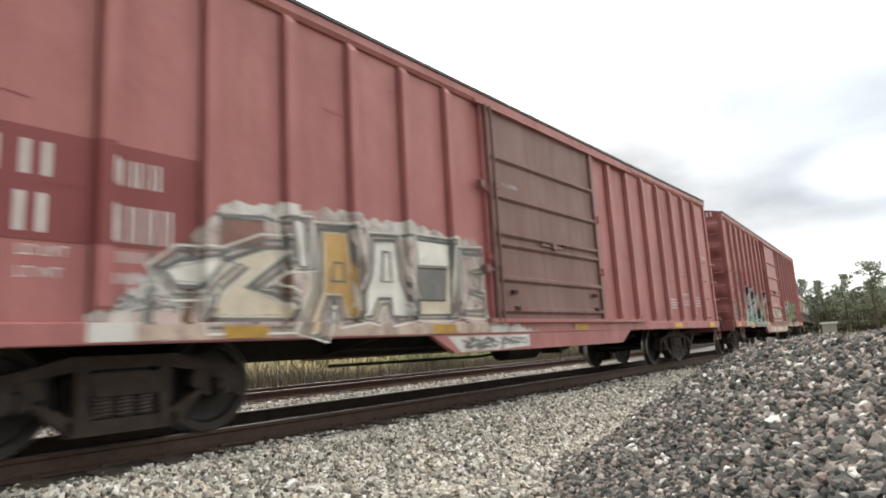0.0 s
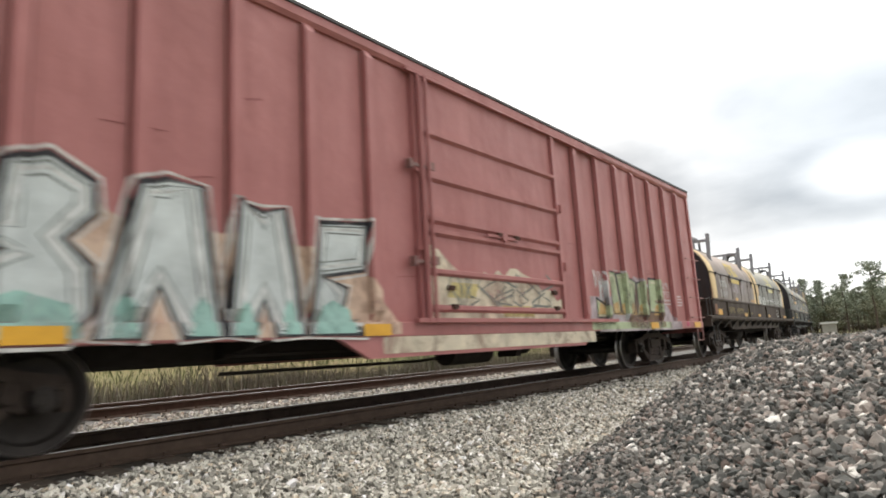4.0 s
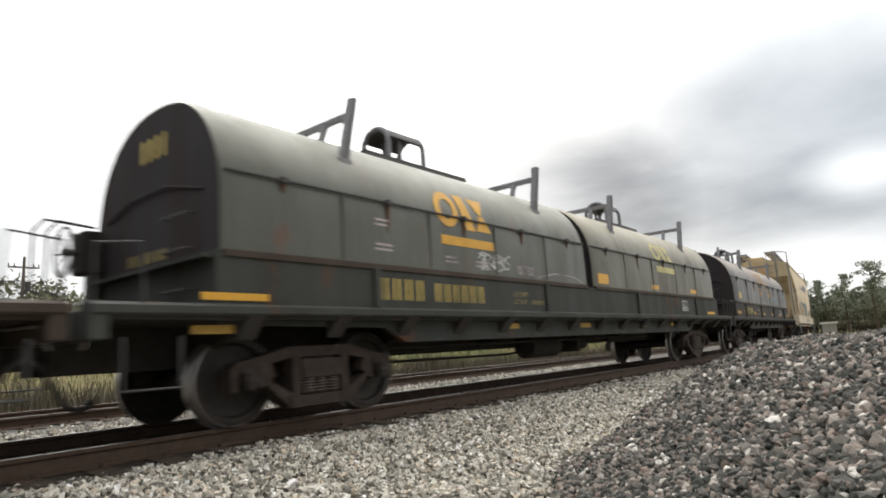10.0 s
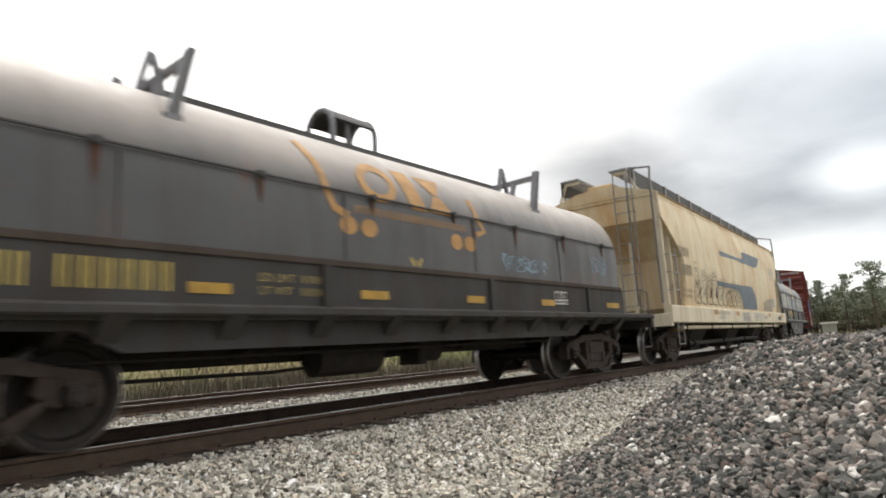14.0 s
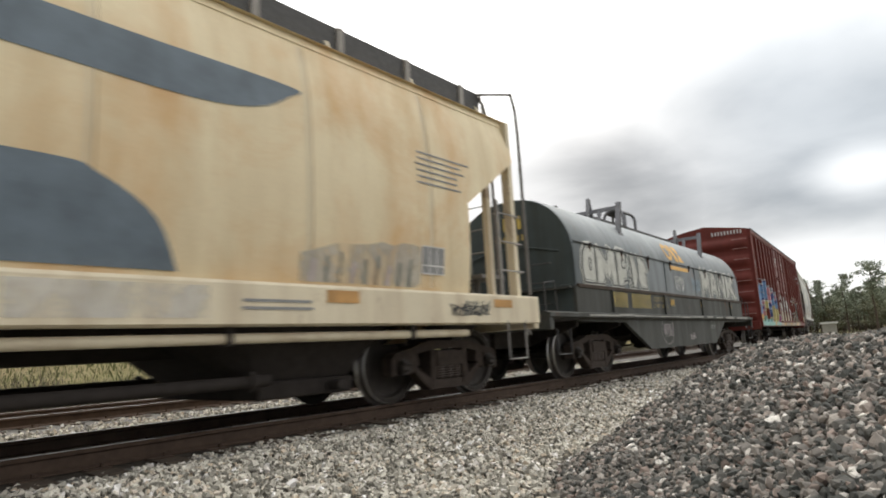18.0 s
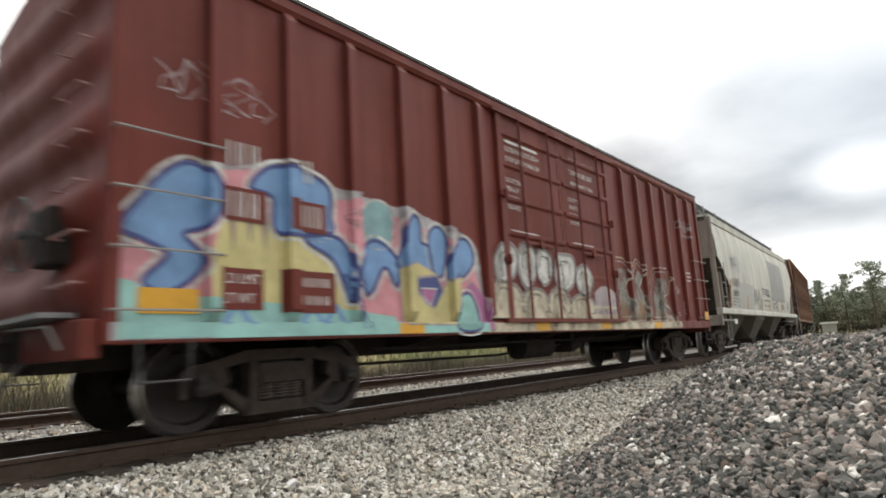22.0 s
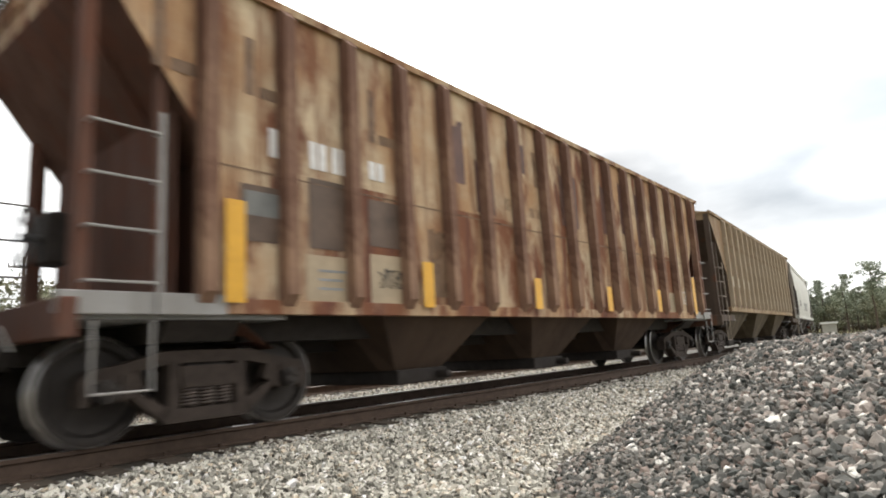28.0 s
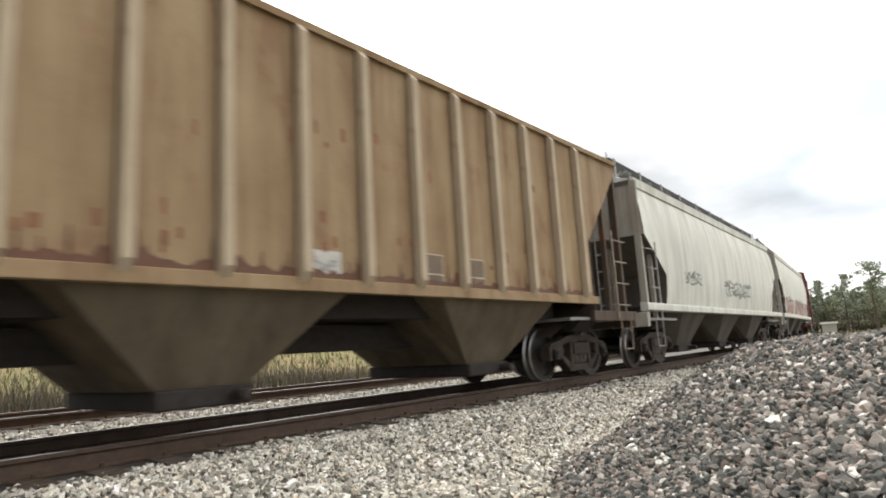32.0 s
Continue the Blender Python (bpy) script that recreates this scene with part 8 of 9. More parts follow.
lay(coil_d, D, bars(59.25, 60.4, 1.26, 1.50, 6), M["letter_yellow"], "reporting_mark", -1.372, "", 1)
lay(coil_d, D, fitted("LD LMT", 61.14, 61.55, 1.39, 1.46), M["letter_gold"], "lettering", -1.372, "small gold lettering", 1)
lay(coil_d, D, fitted("LT WT", 61.14, 61.5, 1.27, 1.34), M["letter_gold"], "lettering", -1.372, "", 1)
lay(coil_d, D, bars(61.65, 62.05, 1.27, 1.34, 6), M["letter_gold"], "lettering", -1.372, "", 1)
for s, z, w in ((56.0, 1.20, 0.7), (71.05, 1.20, 0.7)):
    lay(coil_d, D, polys(rect(s, s + w, z, z + 0.07)), M["yellow"], "reflector", -1.375, "yellow painted edge strip", 1)
for s in (55.95, 60.9, 63.4, 66.2, 68.2):
    lay(coil_d, D, polys(rect(s, s + 0.42, 0.90, 0.98)), M["yellow_old"], "reflector", -1.302, "dirty yellow patch", 1)
lay(coil_d, D, frame_lines(68.98, 69.40, 1.28, 1.52, 5, 0.02), M["letter_white"], "stencil_panel", -1.372, "white outlined stencil panel", 1)

# dark grey coil wagon
D = 80.9
O = M["orange"]
lay(coil_e, D, lines([[(78.98, 3.05), (79.12, 2.8), (79.22, 2.4), (79.28, 2.28), (79.46, 2.22)]], 0.10), O, "emblem", "hood", "faded orange painted outline", 1)
ring, blocks = emblem(79.65, 81.45, 2.42, 3.02)
lay(coil_e, D, lines([ring], 0.11), O, "emblem", "hood", "faded orange emblem", 1)
for b in blocks:
    lay(coil_e, D, polys(b), O, "emblem", "hood", "", 1)
lay(coil_e, D, bars(79.6, 81.7, 2.26, 2.36, 20), O, "emblem", "hood", "", 1)
lay(coil_e, D, lines([[(81.92, 2.78), (82.0, 2.5), (82.12, 2.32), (81.95, 2.26)]], 0.09), O, "emblem", "hood", "", 1)
for s, z in ((79.48, 2.10), (79.80, 2.10), (81.45, 2.10), (81.75, 2.10)):
    lay(coil_e, D, polys(oval(s, z, 0.13, 0.11)), O, "emblem", "hood", "faded orange disc", 1)
lay(coil_e, D, scrawl(82.45, 83.85, 1.74, 2.05, 51, 0.022, 9), SKY, "graffiti_tag", "hood", "pale blue spray-can tag", 1)
lay(coil_e, D, scrawl(85.45, 86.15, 1.85, 2.3, 52, 0.022, 5), SKY, "graffiti_tag", "hood", "", 1)
lay(coil_e, D, polys(rect(75.28, 75.68, 1.80, 1.99)), M["letter_yellow"], "reflector", "hood", "yellow painted panel", 1)
lay(coil_e, D, bars(75.9, 76.4, 1.27, 1.52, 4), M["letter_yellow"], "reporting_mark", -1.372, "yellow stencilled bars", 1)
lay(coil_e, D, bars(76.55, 77.5, 1.27, 1.52, 6), M["letter_yellow"], "reporting_mark", -1.372, "", 1)
lay(coil_e, D, fitted("LD LMT", 78.3, 78.72, 1.40, 1.48), M["letter_gold"], "lettering", -1.372, "small gold lettering", 1)
lay(coil_e, D, fitted("LT WT", 78.3, 78.68, 1.27, 1.35), M["letter_gold"], "lettering", -1.372, "", 1)
lay(coil_e, D, bars(78.8, 79.22, 1.27, 1.35, 6), M["letter_gold"], "lettering", -1.372, "", 1)
lay(coil_e, D, bars(78.8, 79.22, 1.40, 1.48, 6), M["letter_gold"], "lettering", -1.372, "", 1)
for s, w in ((74.6, 0.6), (77.58, 0.42), (79.62, 0.44), (81.58, 0.42), (83.57, 0.42), (86.0, 0.55)):
    lay(coil_e, D, polys(rect(s, s + w, 1.26, 1.36)), M["yellow_old"], "reflector", -1.374, "dirty yellow patch", 1)
lay(coil_e, D, frame_lines(84.02, 84.45, 1.30, 1.50, 5, 0.016), M["letter_white"], "stencil_panel", -1.372, "white outlined stencil panel", 1)
lay(coil_e, D, lines([[(80.5, 1.80), (80.56, 1.70), (80.6, 1.78), (80.65, 1.70), (80.7, 1.80)]], 0.03), M["letter_yellow"], "marking", "hood", "", 1)

# blue-grey coil wagon
D = 112.9
MIDG = paint("spray_blue_grey", (0.15, 0.165, 0.165))
PALE, SOOT = paint("aerosol_pale_grey", (0.60, 0.60, 0.55)), paint("aerosol_soot", (0.075, 0.08, 0.08))
# one run of fat pale shapes that lean on one another, each with a dark line, a grey gap and a pale rim
FAT = [[(107.05, 1.72), (106.98, 2.0), (107.04, 2.28), (107.22, 2.44), (107.48, 2.47), (107.62, 2.40), (107.60, 1.72)],
       [(107.60, 1.72), (107.62, 2.42), (107.78, 2.47), (108.13, 2.20), (108.28, 2.50), (108.58, 2.42), (108.62, 1.72), (108.34, 1.72), (108.30, 1.97), (108.19, 1.76), (108.13, 1.95), (108.06, 1.74), (107.98, 1.96), (107.96, 1.72)],
       [(108.62, 1.72), (108.60, 2.40), (108.78, 2.50), (109.10, 2.48), (109.28, 2.36), (109.30, 2.12), (109.18, 1.98), (109.36, 1.90), (109.40, 1.72), (109.26, 1.72), (109.22, 1.86), (108.96, 1.84), (108.94, 1.72)],
       [(109.42, 1.72), (109.36, 2.42), (109.56, 2.46), (109.82, 1.98), (109.84, 2.46), (110.22, 2.36), (110.38, 2.10), (110.24, 2.10), (110.28, 1.72), (109.92, 1.72), (109.70, 1.94), (109.66, 1.72)],
       [(114.62, 1.72), (114.60, 2.44), (114.82, 2.52), (115.02, 2.22), (115.20, 2.52), (115.42, 2.44), (115.44, 1.72), (115.24, 1.72), (115.20, 2.0), (115.02, 1.82), (114.84, 2.0), (114.82, 1.72)],
       [(115.44, 1.72), (115.62, 2.46), (115.98, 2.52), (116.26, 1.72), (116.04, 1.72), (115.98, 1.88), (115.72, 1.88), (115.68, 1.72)],
       [(116.28, 1.72), (116.30, 2.46), (116.52, 2.50), (116.92, 2.06), (116.94, 2.50), (117.20, 2.44), (117.20, 1.72), (116.96, 1.72), (116.56, 2.14), (116.54, 1.72)],
       [(117.24, 1.72), (117.26, 2.48), (117.52, 2.50), (117.56, 2.22), (117.98, 2.52), (118.42, 2.42), (117.96, 2.12), (118.55, 1.72), (118.1, 1.72), (117.60, 2.0), (117.54, 1.72)]]
for pts in FAT:
    lay(coil_g, D, lines([grown(pts, 0.045) + grown(pts, 0.045)[:1]], 0.05), PALE, "graffiti_outline", "hood", "", 0)
for pts in FAT:
    spray_shape(coil_g, D, pts, PALE, SOOT, "hood", (), 1, 0.046, [(-0.06, MIDG, 0.016)], label="pale grey fat letter in spray paint")
for cx, cz, rx, rz in ((107.34, 2.08, 0.05, 0.12), (108.97, 2.20, 0.10, 0.10), (115.84, 2.16, 0.05, 0.09)):
    lay(coil_g, D, lines([oval(cx, cz, rx, rz) + oval(cx, cz, rx, rz)[:1]], 0.034), SOOT, "graffiti_outline", "hood", "", 3)
sign_on(coil_g, D, (111.95, 113.35, 2.52, 3.02), (112.1, 113.5, 2.30, 2.40), M["yellow"], "yellow painted emblem")
lay(coil_g, D, scrawl(112.2, 113.05, 1.74, 2.2, 61, 0.022, 6), WHITE, "graffiti_tag", "hood", "white spray-can tag", 1)
lay(coil_g, D, scrawl(113.65, 114.45, 1.78, 2.2, 62, 0.022, 6), SKY, "graffiti_tag", "hood", "pale blue spray-can tag", 1)
lay(coil_g, D, bars(108.2, 108.95, 1.28, 1.58, 4), M["letter_yellow"], "reporting_mark", -1.412, "yellow stencilled bars", 1)
lay(coil_g, D, bars(109.15, 110.3, 1.28, 1.58, 6), M["letter_yellow"], "reporting_mark", -1.412, "", 1)
lay(coil_g, D, fitted("LD LMT", 110.55, 110.98, 1.46, 1.56), M["letter_gold"], "lettering", -1.372, "small gold lettering", 1)
lay(coil_g, D, fitted("LT WT", 110.55, 110.94, 1.31, 1.40), M["letter_gold"], "lettering", -1.372, "", 1)
lay(coil_g, D, bars(111.05, 111.5, 1.31, 1.40, 6), M["letter_gold"], "lettering", -1.372, "", 1)
lay(coil_g, D, bars(111.05, 111.5, 1.46, 1.56, 6), M["letter_gold"], "lettering", -1.372, "", 1)
lay(coil_g, D, frame_lines(111.68, 112.02, 1.38, 1.54, 3, 0.014), M["letter_gold"], "stencil_panel", -1.372, "", 1)
lay(coil_g, D, scrawl(110.85, 111.5, 0.62, 0.98, 63, 0.016, 6), LILAC, "graffiti_tag", -1.422, "pale spray-can tag", 1)
lay(coil_g, D, lines([oval(111.15, 0.80, 0.42, 0.33) + [oval(111.15, 0.80, 0.42, 0.33)[0]]], 0.014), LILAC, "graffiti_tag", -1.422, "", 1)
lay(coil_g, D, scrawl(112.76, 113.3, 0.52, 0.72, 64, 0.014, 5), LILAC, "graffiti_tag", -1.422, "", 1)
lay(coil_g, D, frame_lines(114.78, 115.24, 0.82, 1.04, 3, 0.014), M["letter_grey"], "stencil_panel", -1.422, "", 1)
for s0 in (111.72, 114.25, 117.35):
    lay(coil_g, D, polys(rect(s0, s0 + 0.26, 1.40, 1.52)), M["yellow_old"], "reflector", -1.374, "dirty yellow patch", 1)
# pale strips along the lip of the deck, and short bent spots in it
M["lip_pale"] = plain("pale_lip_steel", (0.40, 0.39, 0.36), 0.5, 0.35, vary=0.5, scale=3)
x = 106.8
rnd = random.Random(77)
while x < 119.2:
    w = rnd.uniform(0.5, 1.5)
    part("rubbed_edge", Form().box(x - D, min(119.4, x + w) - D, -1.526, -1.514, 1.088 + rnd.uniform(-0.01, 0.006), 1.118 + rnd.uniform(-0.006, 0.012)), M["lip_pale"], coil_g, "pale edge strip of the deck")
    x += w + rnd.choice((0.02, 0.05, 0.35))

# cream covered hopper
D = 96.85
lay(hop_f, D, polys(curvy([(94.3, 2.98), (94.3, 2.98), (96.6, 3.02), (97.3, 2.98), (97.9, 3.0), (99.4, 2.98), (100.1, 3.08), (100.5, 3.3), (100.55, 3.42), (99.2, 3.42), (97.75, 3.40), (97.6, 3.22), (97.1, 3.12), (94.3, 3.14), (94.3, 3.14)], n=4)), NAVY, "swoosh", "round", "faded blue-grey swoosh", 1)
lay(hop_f, D, polys(curvy([(93.6, 2.04), (93.6, 2.04), (96.0, 2.0), (96.6, 1.85), (96.85, 1.62), (96.95, 1.42), (96.95, 1.42), (99.35, 1.42), (99.35, 1.42), (99.15, 1.85), (98.7, 2.14), (98.3, 2.22), (96.4, 2.18), (93.6, 2.17), (93.6, 2.17)], n=4)), NAVY, "swoosh", "round", "faded blue-grey swoosh", 1)
r = random.Random(77)
for k in range(9):
    s, w, z = 91.15 + k * 0.6, 0.62, 1.46
    h = (0.62, 0.74, 0.66, 0.82, 0.60, 0.70, 0.52, 0.62, 0.58)[k]
    ring = curvy([(s + r.uniform(-0.05, 0.05), z + 0.1), (s - 0.04, z + h * 0.5), (s + 0.1, z + h * 0.95), (s + w * 0.45, z + h * r.uniform(0.8, 1.0)), (s + w * 0.8, z + h * 1.02), (s + w * 0.95, z + h * 0.6), (s + w * 0.7, z + h * 0.42), (s + w * 1.0, z + h * 0.2), (s + w * 0.8, z), (s + w * 0.35, z + 0.02)])
    cx, cz = s + w / 2, z + h / 2
    inner = [(cx + (x - cx) * 0.72, cz + (y - cz) * 0.74) for x, y in ring]
    drop = curvy([(cx - 0.1, cz - 0.05), (cx - 0.02, cz + 0.2), (cx + 0.09, cz - 0.02), (cx, cz - 0.14)])
    lay(hop_f, D, lines([ring + [ring[0]], inner[:32], drop + [drop[0]]], 0.026), BLACK, "graffiti", "round", "black flowing outline graffiti", 1)
    horn = curvy([(s + 0.05, z + h * 0.9), (s + 0.12, z + h + 0.16), (s + 0.3, z + h + 0.05), (s + 0.42, z + h + 0.2), (s + 0.6, z + h * 0.9), (s + 0.7, z + h * 0.6)], False)
    lay(hop_f, D, lines([horn, [(x + 0.04, y - 0.06) for x, y in horn]], 0.014), BLACK, "graffiti_tag", "round", "", 1)
    for q in range(4):
        x = s + 0.1 + q * 0.14
        lay(hop_f, D, lines([[(x, z + h * r.uniform(0.2, 0.5)), (x + r.uniform(-0.03, 0.03), z - 0.04 + r.uniform(0, 0.2))]], 0.010), BLACK, "graffiti_drip", "round", "", 1)
for k in (2, 3):
    s = 91.45 + k * 0.62
    lay(hop_f, D, polys(curvy([(s, 1.72), (s + 0.11, 1.96), (s + 0.24, 1.72), (s + 0.12, 1.64)])), BROWN, "graffiti", "round", "rust brown spray-painted drop", 1)
lay(hop_f, D, bars(89.95, 90.95, 2.62, 2.86, 5), M["letter_black"], "reporting_mark", "round", "black stencilled bars", 1)
lay(hop_f, D, bars(89.95, 91.05, 2.14, 2.42, 6), M["letter_black"], "reporting_mark", "round", "", 1)
lay(hop_f, D, fitted("LD LMT", 89.95, 90.35, 1.72, 1.80), M["letter_black"], "lettering", "round", "small black lettering", 1)
lay(hop_f, D, fitted("LT WT", 89.95, 90.31, 1.58, 1.66), M["letter_black"], "lettering", "round", "", 1)
lay(hop_f, D, bars(90.45, 90.95, 1.72, 1.80, 6), M["letter_black"], "lettering", "round", "", 1)
lay(hop_f, D, bars(90.45, 90.95, 1.58, 1.66, 6), M["letter_black"], "lettering", "round", "", 1)
lay(hop_f, D, frame_lines(91.25, 91.55, 2.30, 2.55, 2, 0.016), M["letter_black"], "stencil_panel", "round", "", 1)
lay(hop_f, D, rows_of(102.35, 103.5, 2.72, 3.2, 6, 5, 0.3), M["letter_grey"], "lettering", "round", "rows of small grey print", 1)
lay(hop_f, D, polys(rect(102.42, 102.84, 1.58, 1.92)), M["letter_grey"], "stencil_panel", "round", "grey stencil panel", 1)
lay(hop_f, D, frame_lines(102.42, 102.84, 1.58, 1.92, 3, 0.016), M["letter_white"], "stencil_panel", "round", "", 2)
lay(hop_f, D, bars(93.0, 94.5, 1.18, 1.28, 18), M["letter_grey"], "lettering", -1.61, "grey stencilled bars", 1)
lay(hop_f, D, bars(93.1, 93.95, 1.05, 1.13, 12), M["letter_grey"], "lettering", -1.61, "", 1)
lay(hop_f, D, rows_of(99.9, 100.85, 1.10, 1.24, 2, 3, 0.4), M["letter_grey"], "lettering", -1.61, "", 1)
lay(hop_f, D, scrawl(103.05, 103.72, 1.04, 1.28, 90, 0.016, 8), GREYG, "graffiti_tag", -1.61, "grey spray-can tag", 1)
lay(hop_f, D, scrawl(96.4, 97.3, 1.0, 1.3, 91, 0.03, 6), LILAC, "graffiti_tag", -1.61, "", 1)
lay(hop_f, D, polys(wavy(100.6, 102.4, 1.40, [(100.6, 1.72), (101.3, 1.86), (102.4, 1.92)], amp=0.03, seed=31)), paint("spray_thin_pale_grey", (0.60, 0.58, 0.52)), "paint_patch", "round", "pale grey overpainted patch", 1)
for k in range(9):
    lay(hop_f, D, lines([[(100.75 + 0.18 * k, 1.42), (100.78 + 0.18 * k, 1.62 + 0.05 * (k % 3))]], 0.05), GREYG if k % 3 else LILAC, "paint_drip", "round", "", 2)
lay(hop_f, D, scrawl(102.8, 103.7, 1.05, 1.22, 92, 0.018, 9), BLACK, "graffiti_tag", -1.61, "black spray-can tag", 2)
lay(hop_f, D, polys(rect(98.1, 99.6, 1.02, 1.3), rect(96.2, 97.4, 1.0, 1.3)), paint("spray_thin_white", (0.74, 0.72, 0.68)), "paint_patch", -1.61, "pale paint on the sill", 1)
for s in (92.6, 95.36, 100.87, 103.8):
    lay(hop_f, D, polys(rect(s, s + 0.44, 1.18, 1.31 if s < 103 else 1.29)), M["orange"], "reflector", -1.61, "orange reflective patch", 2)
for s in (90.2, 92.3, 94.4, 96.5, 98.6, 100.7, 102.6):
    lay(hop_f, D, lines([[(s, 1.42), (s, 3.98)]], 0.03), M["cream_sill"], "weld_seam", "round", "", 0)
    lay(hop_f, D, lines([[(s + 0.05, 1.42), (s + 0.05, 3.98)]], 0.012), paint("rust_tinged_seam", (0.40, 0.28, 0.15), vary=0.4), "weld_seam", "round", "", 0)

# maroon boxcar
D = 128.6
P_H = H_L + H_R
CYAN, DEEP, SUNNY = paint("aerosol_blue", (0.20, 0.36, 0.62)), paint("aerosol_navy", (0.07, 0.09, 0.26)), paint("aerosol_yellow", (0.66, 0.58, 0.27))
ROSE, MINT, VIOLET = paint("aerosol_rose", (0.68, 0.30, 0.34)), paint("aerosol_mint", (0.34, 0.62, 0.57)), paint("aerosol_violet", (0.46, 0.16, 0.34))
GLOW = paint("spray_pale_glow", (0.52, 0.50, 0.52))
lay(box_h, D, polys(wavy(121.05, 126.1, 0.85, [(121.05, 1.6), (121.3, 2.15), (121.65, 2.44), (121.95, 2.4), (122.5, 2.56), (122.9, 2.58), (123.3, 2.44), (123.7, 2.42), (124.2, 2.36), (124.6, 2.38), (125.1, 2.26), (125.7, 2.17), (125.93, 1.98), (125.88, 1.6), (126.1, 1.0)], step=0.06, amp=0.015)), GLOW, "graffiti", S, "pale misted edge of the colourful graffiti", 0, P_H)
lay(box_h, D, polys(wavy(121.1, 126.05, 0.86, [(121.1, 1.5), (121.7, 2.2), (121.9, 2.34), (122.45, 2.5), (123.2, 2.3), (123.75, 2.36), (124.2, 2.26), (125.1, 2.1), (125.7, 1.95), (126.05, 1.1)], step=0.1, amp=0.015)), ROSE, "graffiti", S, "pink ground of the colourful graffiti", 1, P_H)
lay(box_h, D, polys([(121.87, 1.15), (122.6, 1.12), (123.55, 1.0), (123.55, 1.7), (123.2, 1.9), (122.55, 1.86), (122.5, 2.0), (121.98, 1.98), (121.85, 1.56)]), SUNNY, "graffiti", S, "pale yellow middle of the colourful graffiti", 2, P_H)
lay(box_h, D, polys([(121.1, 0.86), (121.1, 1.35), (121.45, 1.24), (121.93, 1.20), (122.8, 1.16), (123.5, 1.12), (124.2, 1.05), (124.3, 0.86)]), MINT, "graffiti", S, "mint green foot of the colourful graffiti", 3, P_H)
EDGES = ((0.055, WHITE, 0.035), (-0.06, CYAN, 0.03))
for shape in ([(121.12, 1.75), (121.31, 2.05), (121.45, 2.24), (121.67, 2.38), (121.89, 2.3), (121.96, 2.06), (121.84, 1.83), (121.64, 1.74), (121.81, 1.57), (121.77, 1.41), (121.51, 1.24), (121.3, 1.32), (121.5, 1.55), (121.3, 1.66)],
              [(122.29, 2.27), (122.5, 2.5), (122.86, 2.54), (123.24, 2.42), (123.26, 2.1), (123.24, 1.92), (122.59, 1.86), (122.54, 2.2)],
              [(123.0, 1.9), (123.41, 1.86), (123.56, 1.54), (123.52, 1.2), (123.42, 1.4), (123.27, 1.65), (122.95, 1.8)],
              [(123.6, 1.5), (123.78, 1.86), (124.0, 1.9), (124.27, 1.71), (124.25, 1.4), (124.05, 1.62), (123.8, 1.3)]):
    spray_shape(box_h, D, shape, CYAN, DEEP, S, P_H, 4, 0.045, EDGES, True, "blue bubble shape in spray paint")
for shape in ([(124.27, 1.71), (124.36, 1.89), (124.41, 2.17), (124.57, 2.31), (124.7, 2.23), (124.71, 1.98), (124.84, 1.93), (124.9, 1.63), (124.63, 1.65), (124.3, 1.62)],
              [(124.86, 2.05), (124.99, 2.2), (125.14, 2.17), (125.21, 1.99), (125.09, 1.58), (124.91, 1.65)],
              [(125.22, 1.8), (125.36, 2.01), (125.6, 2.11), (125.76, 1.99), (125.77, 1.78), (125.52, 1.58), (125.37, 1.62), (125.22, 1.5)]):
    spray_shape(box_h, D, shape, CYAN, DEEP, S, P_H, 4, 0.035, ((0.05, WHITE, 0.03),), True, "blue bubble shape in spray paint")
spray_shape(box_h, D, [(123.71, 2.21), (123.93, 2.40), (124.2, 2.3), (124.15, 1.87), (123.81, 1.86)], paint("aerosol_sea_green", (0.24, 0.40, 0.42)), WHITE, S, P_H, 3, 0.03, (), True, "grey-green bubble in spray paint")
spray_shape(box_h, D, [(124.3, 1.61), (124.57, 1.73), (124.98, 1.59), (125.09, 1.40), (125.22, 1.53), (125.52, 1.58), (125.37, 1.34), (125.27, 0.95), (124.33, 0.96)], SUNNY, LILAC, S, P_H, 6, 0.02, (), False, "yellow body of a letter in spray paint")
spray_shape(box_h, D, [(124.61, 1.53), (124.98, 1.57), (125.09, 1.38), (124.9, 1.16), (124.74, 1.22), (124.55, 1.41)], DEEP, LILAC, S, P_H, 7, 0.035)
spray_shape(box_h, D, [(124.65, 1.4), (124.95, 1.4), (124.83, 1.2), (124.71, 1.28)], VIOLET, WHITE, S, P_H, 9, 0.02)
spray_shape(box_h, D, [(125.49, 1.36), (125.73, 1.54), (126.03, 1.31), (126.12, 0.88), (125.81, 0.88), (125.77, 1.22)], VIOLET, LILAC, S, P_H, 3, 0.02)
spray_shape(box_h, D, [(125.3, 0.9), (125.38, 1.24), (125.61, 1.37), (125.77, 1.22), (125.8, 0.9)], MINT, DEEP, S, P_H, 5, 0.03, ((0.05, WHITE, 0.025),), True)
for k, x in enumerate((122.1, 122.28, 122.44)):
    lay(box_h, D, polys([(x - 0.05, 2.0), (x + 0.05, 2.0), (x + 0.01, 1.62 + 0.08 * (k % 2))]), paint("aerosol_taupe", (0.34, 0.26, 0.22)), "graffiti", S, "", 4, P_H)
for x in (122.15, 123.0, 123.3):
    lay(box_h, D, lines([curvy([(x - 0.2, 0.88), (x - 0.08, 1.05), (x, 1.16), (x + 0.08, 1.05), (x + 0.2, 0.88)], False)], 0.06), CYAN, "graffiti", S, "", 4, P_H)
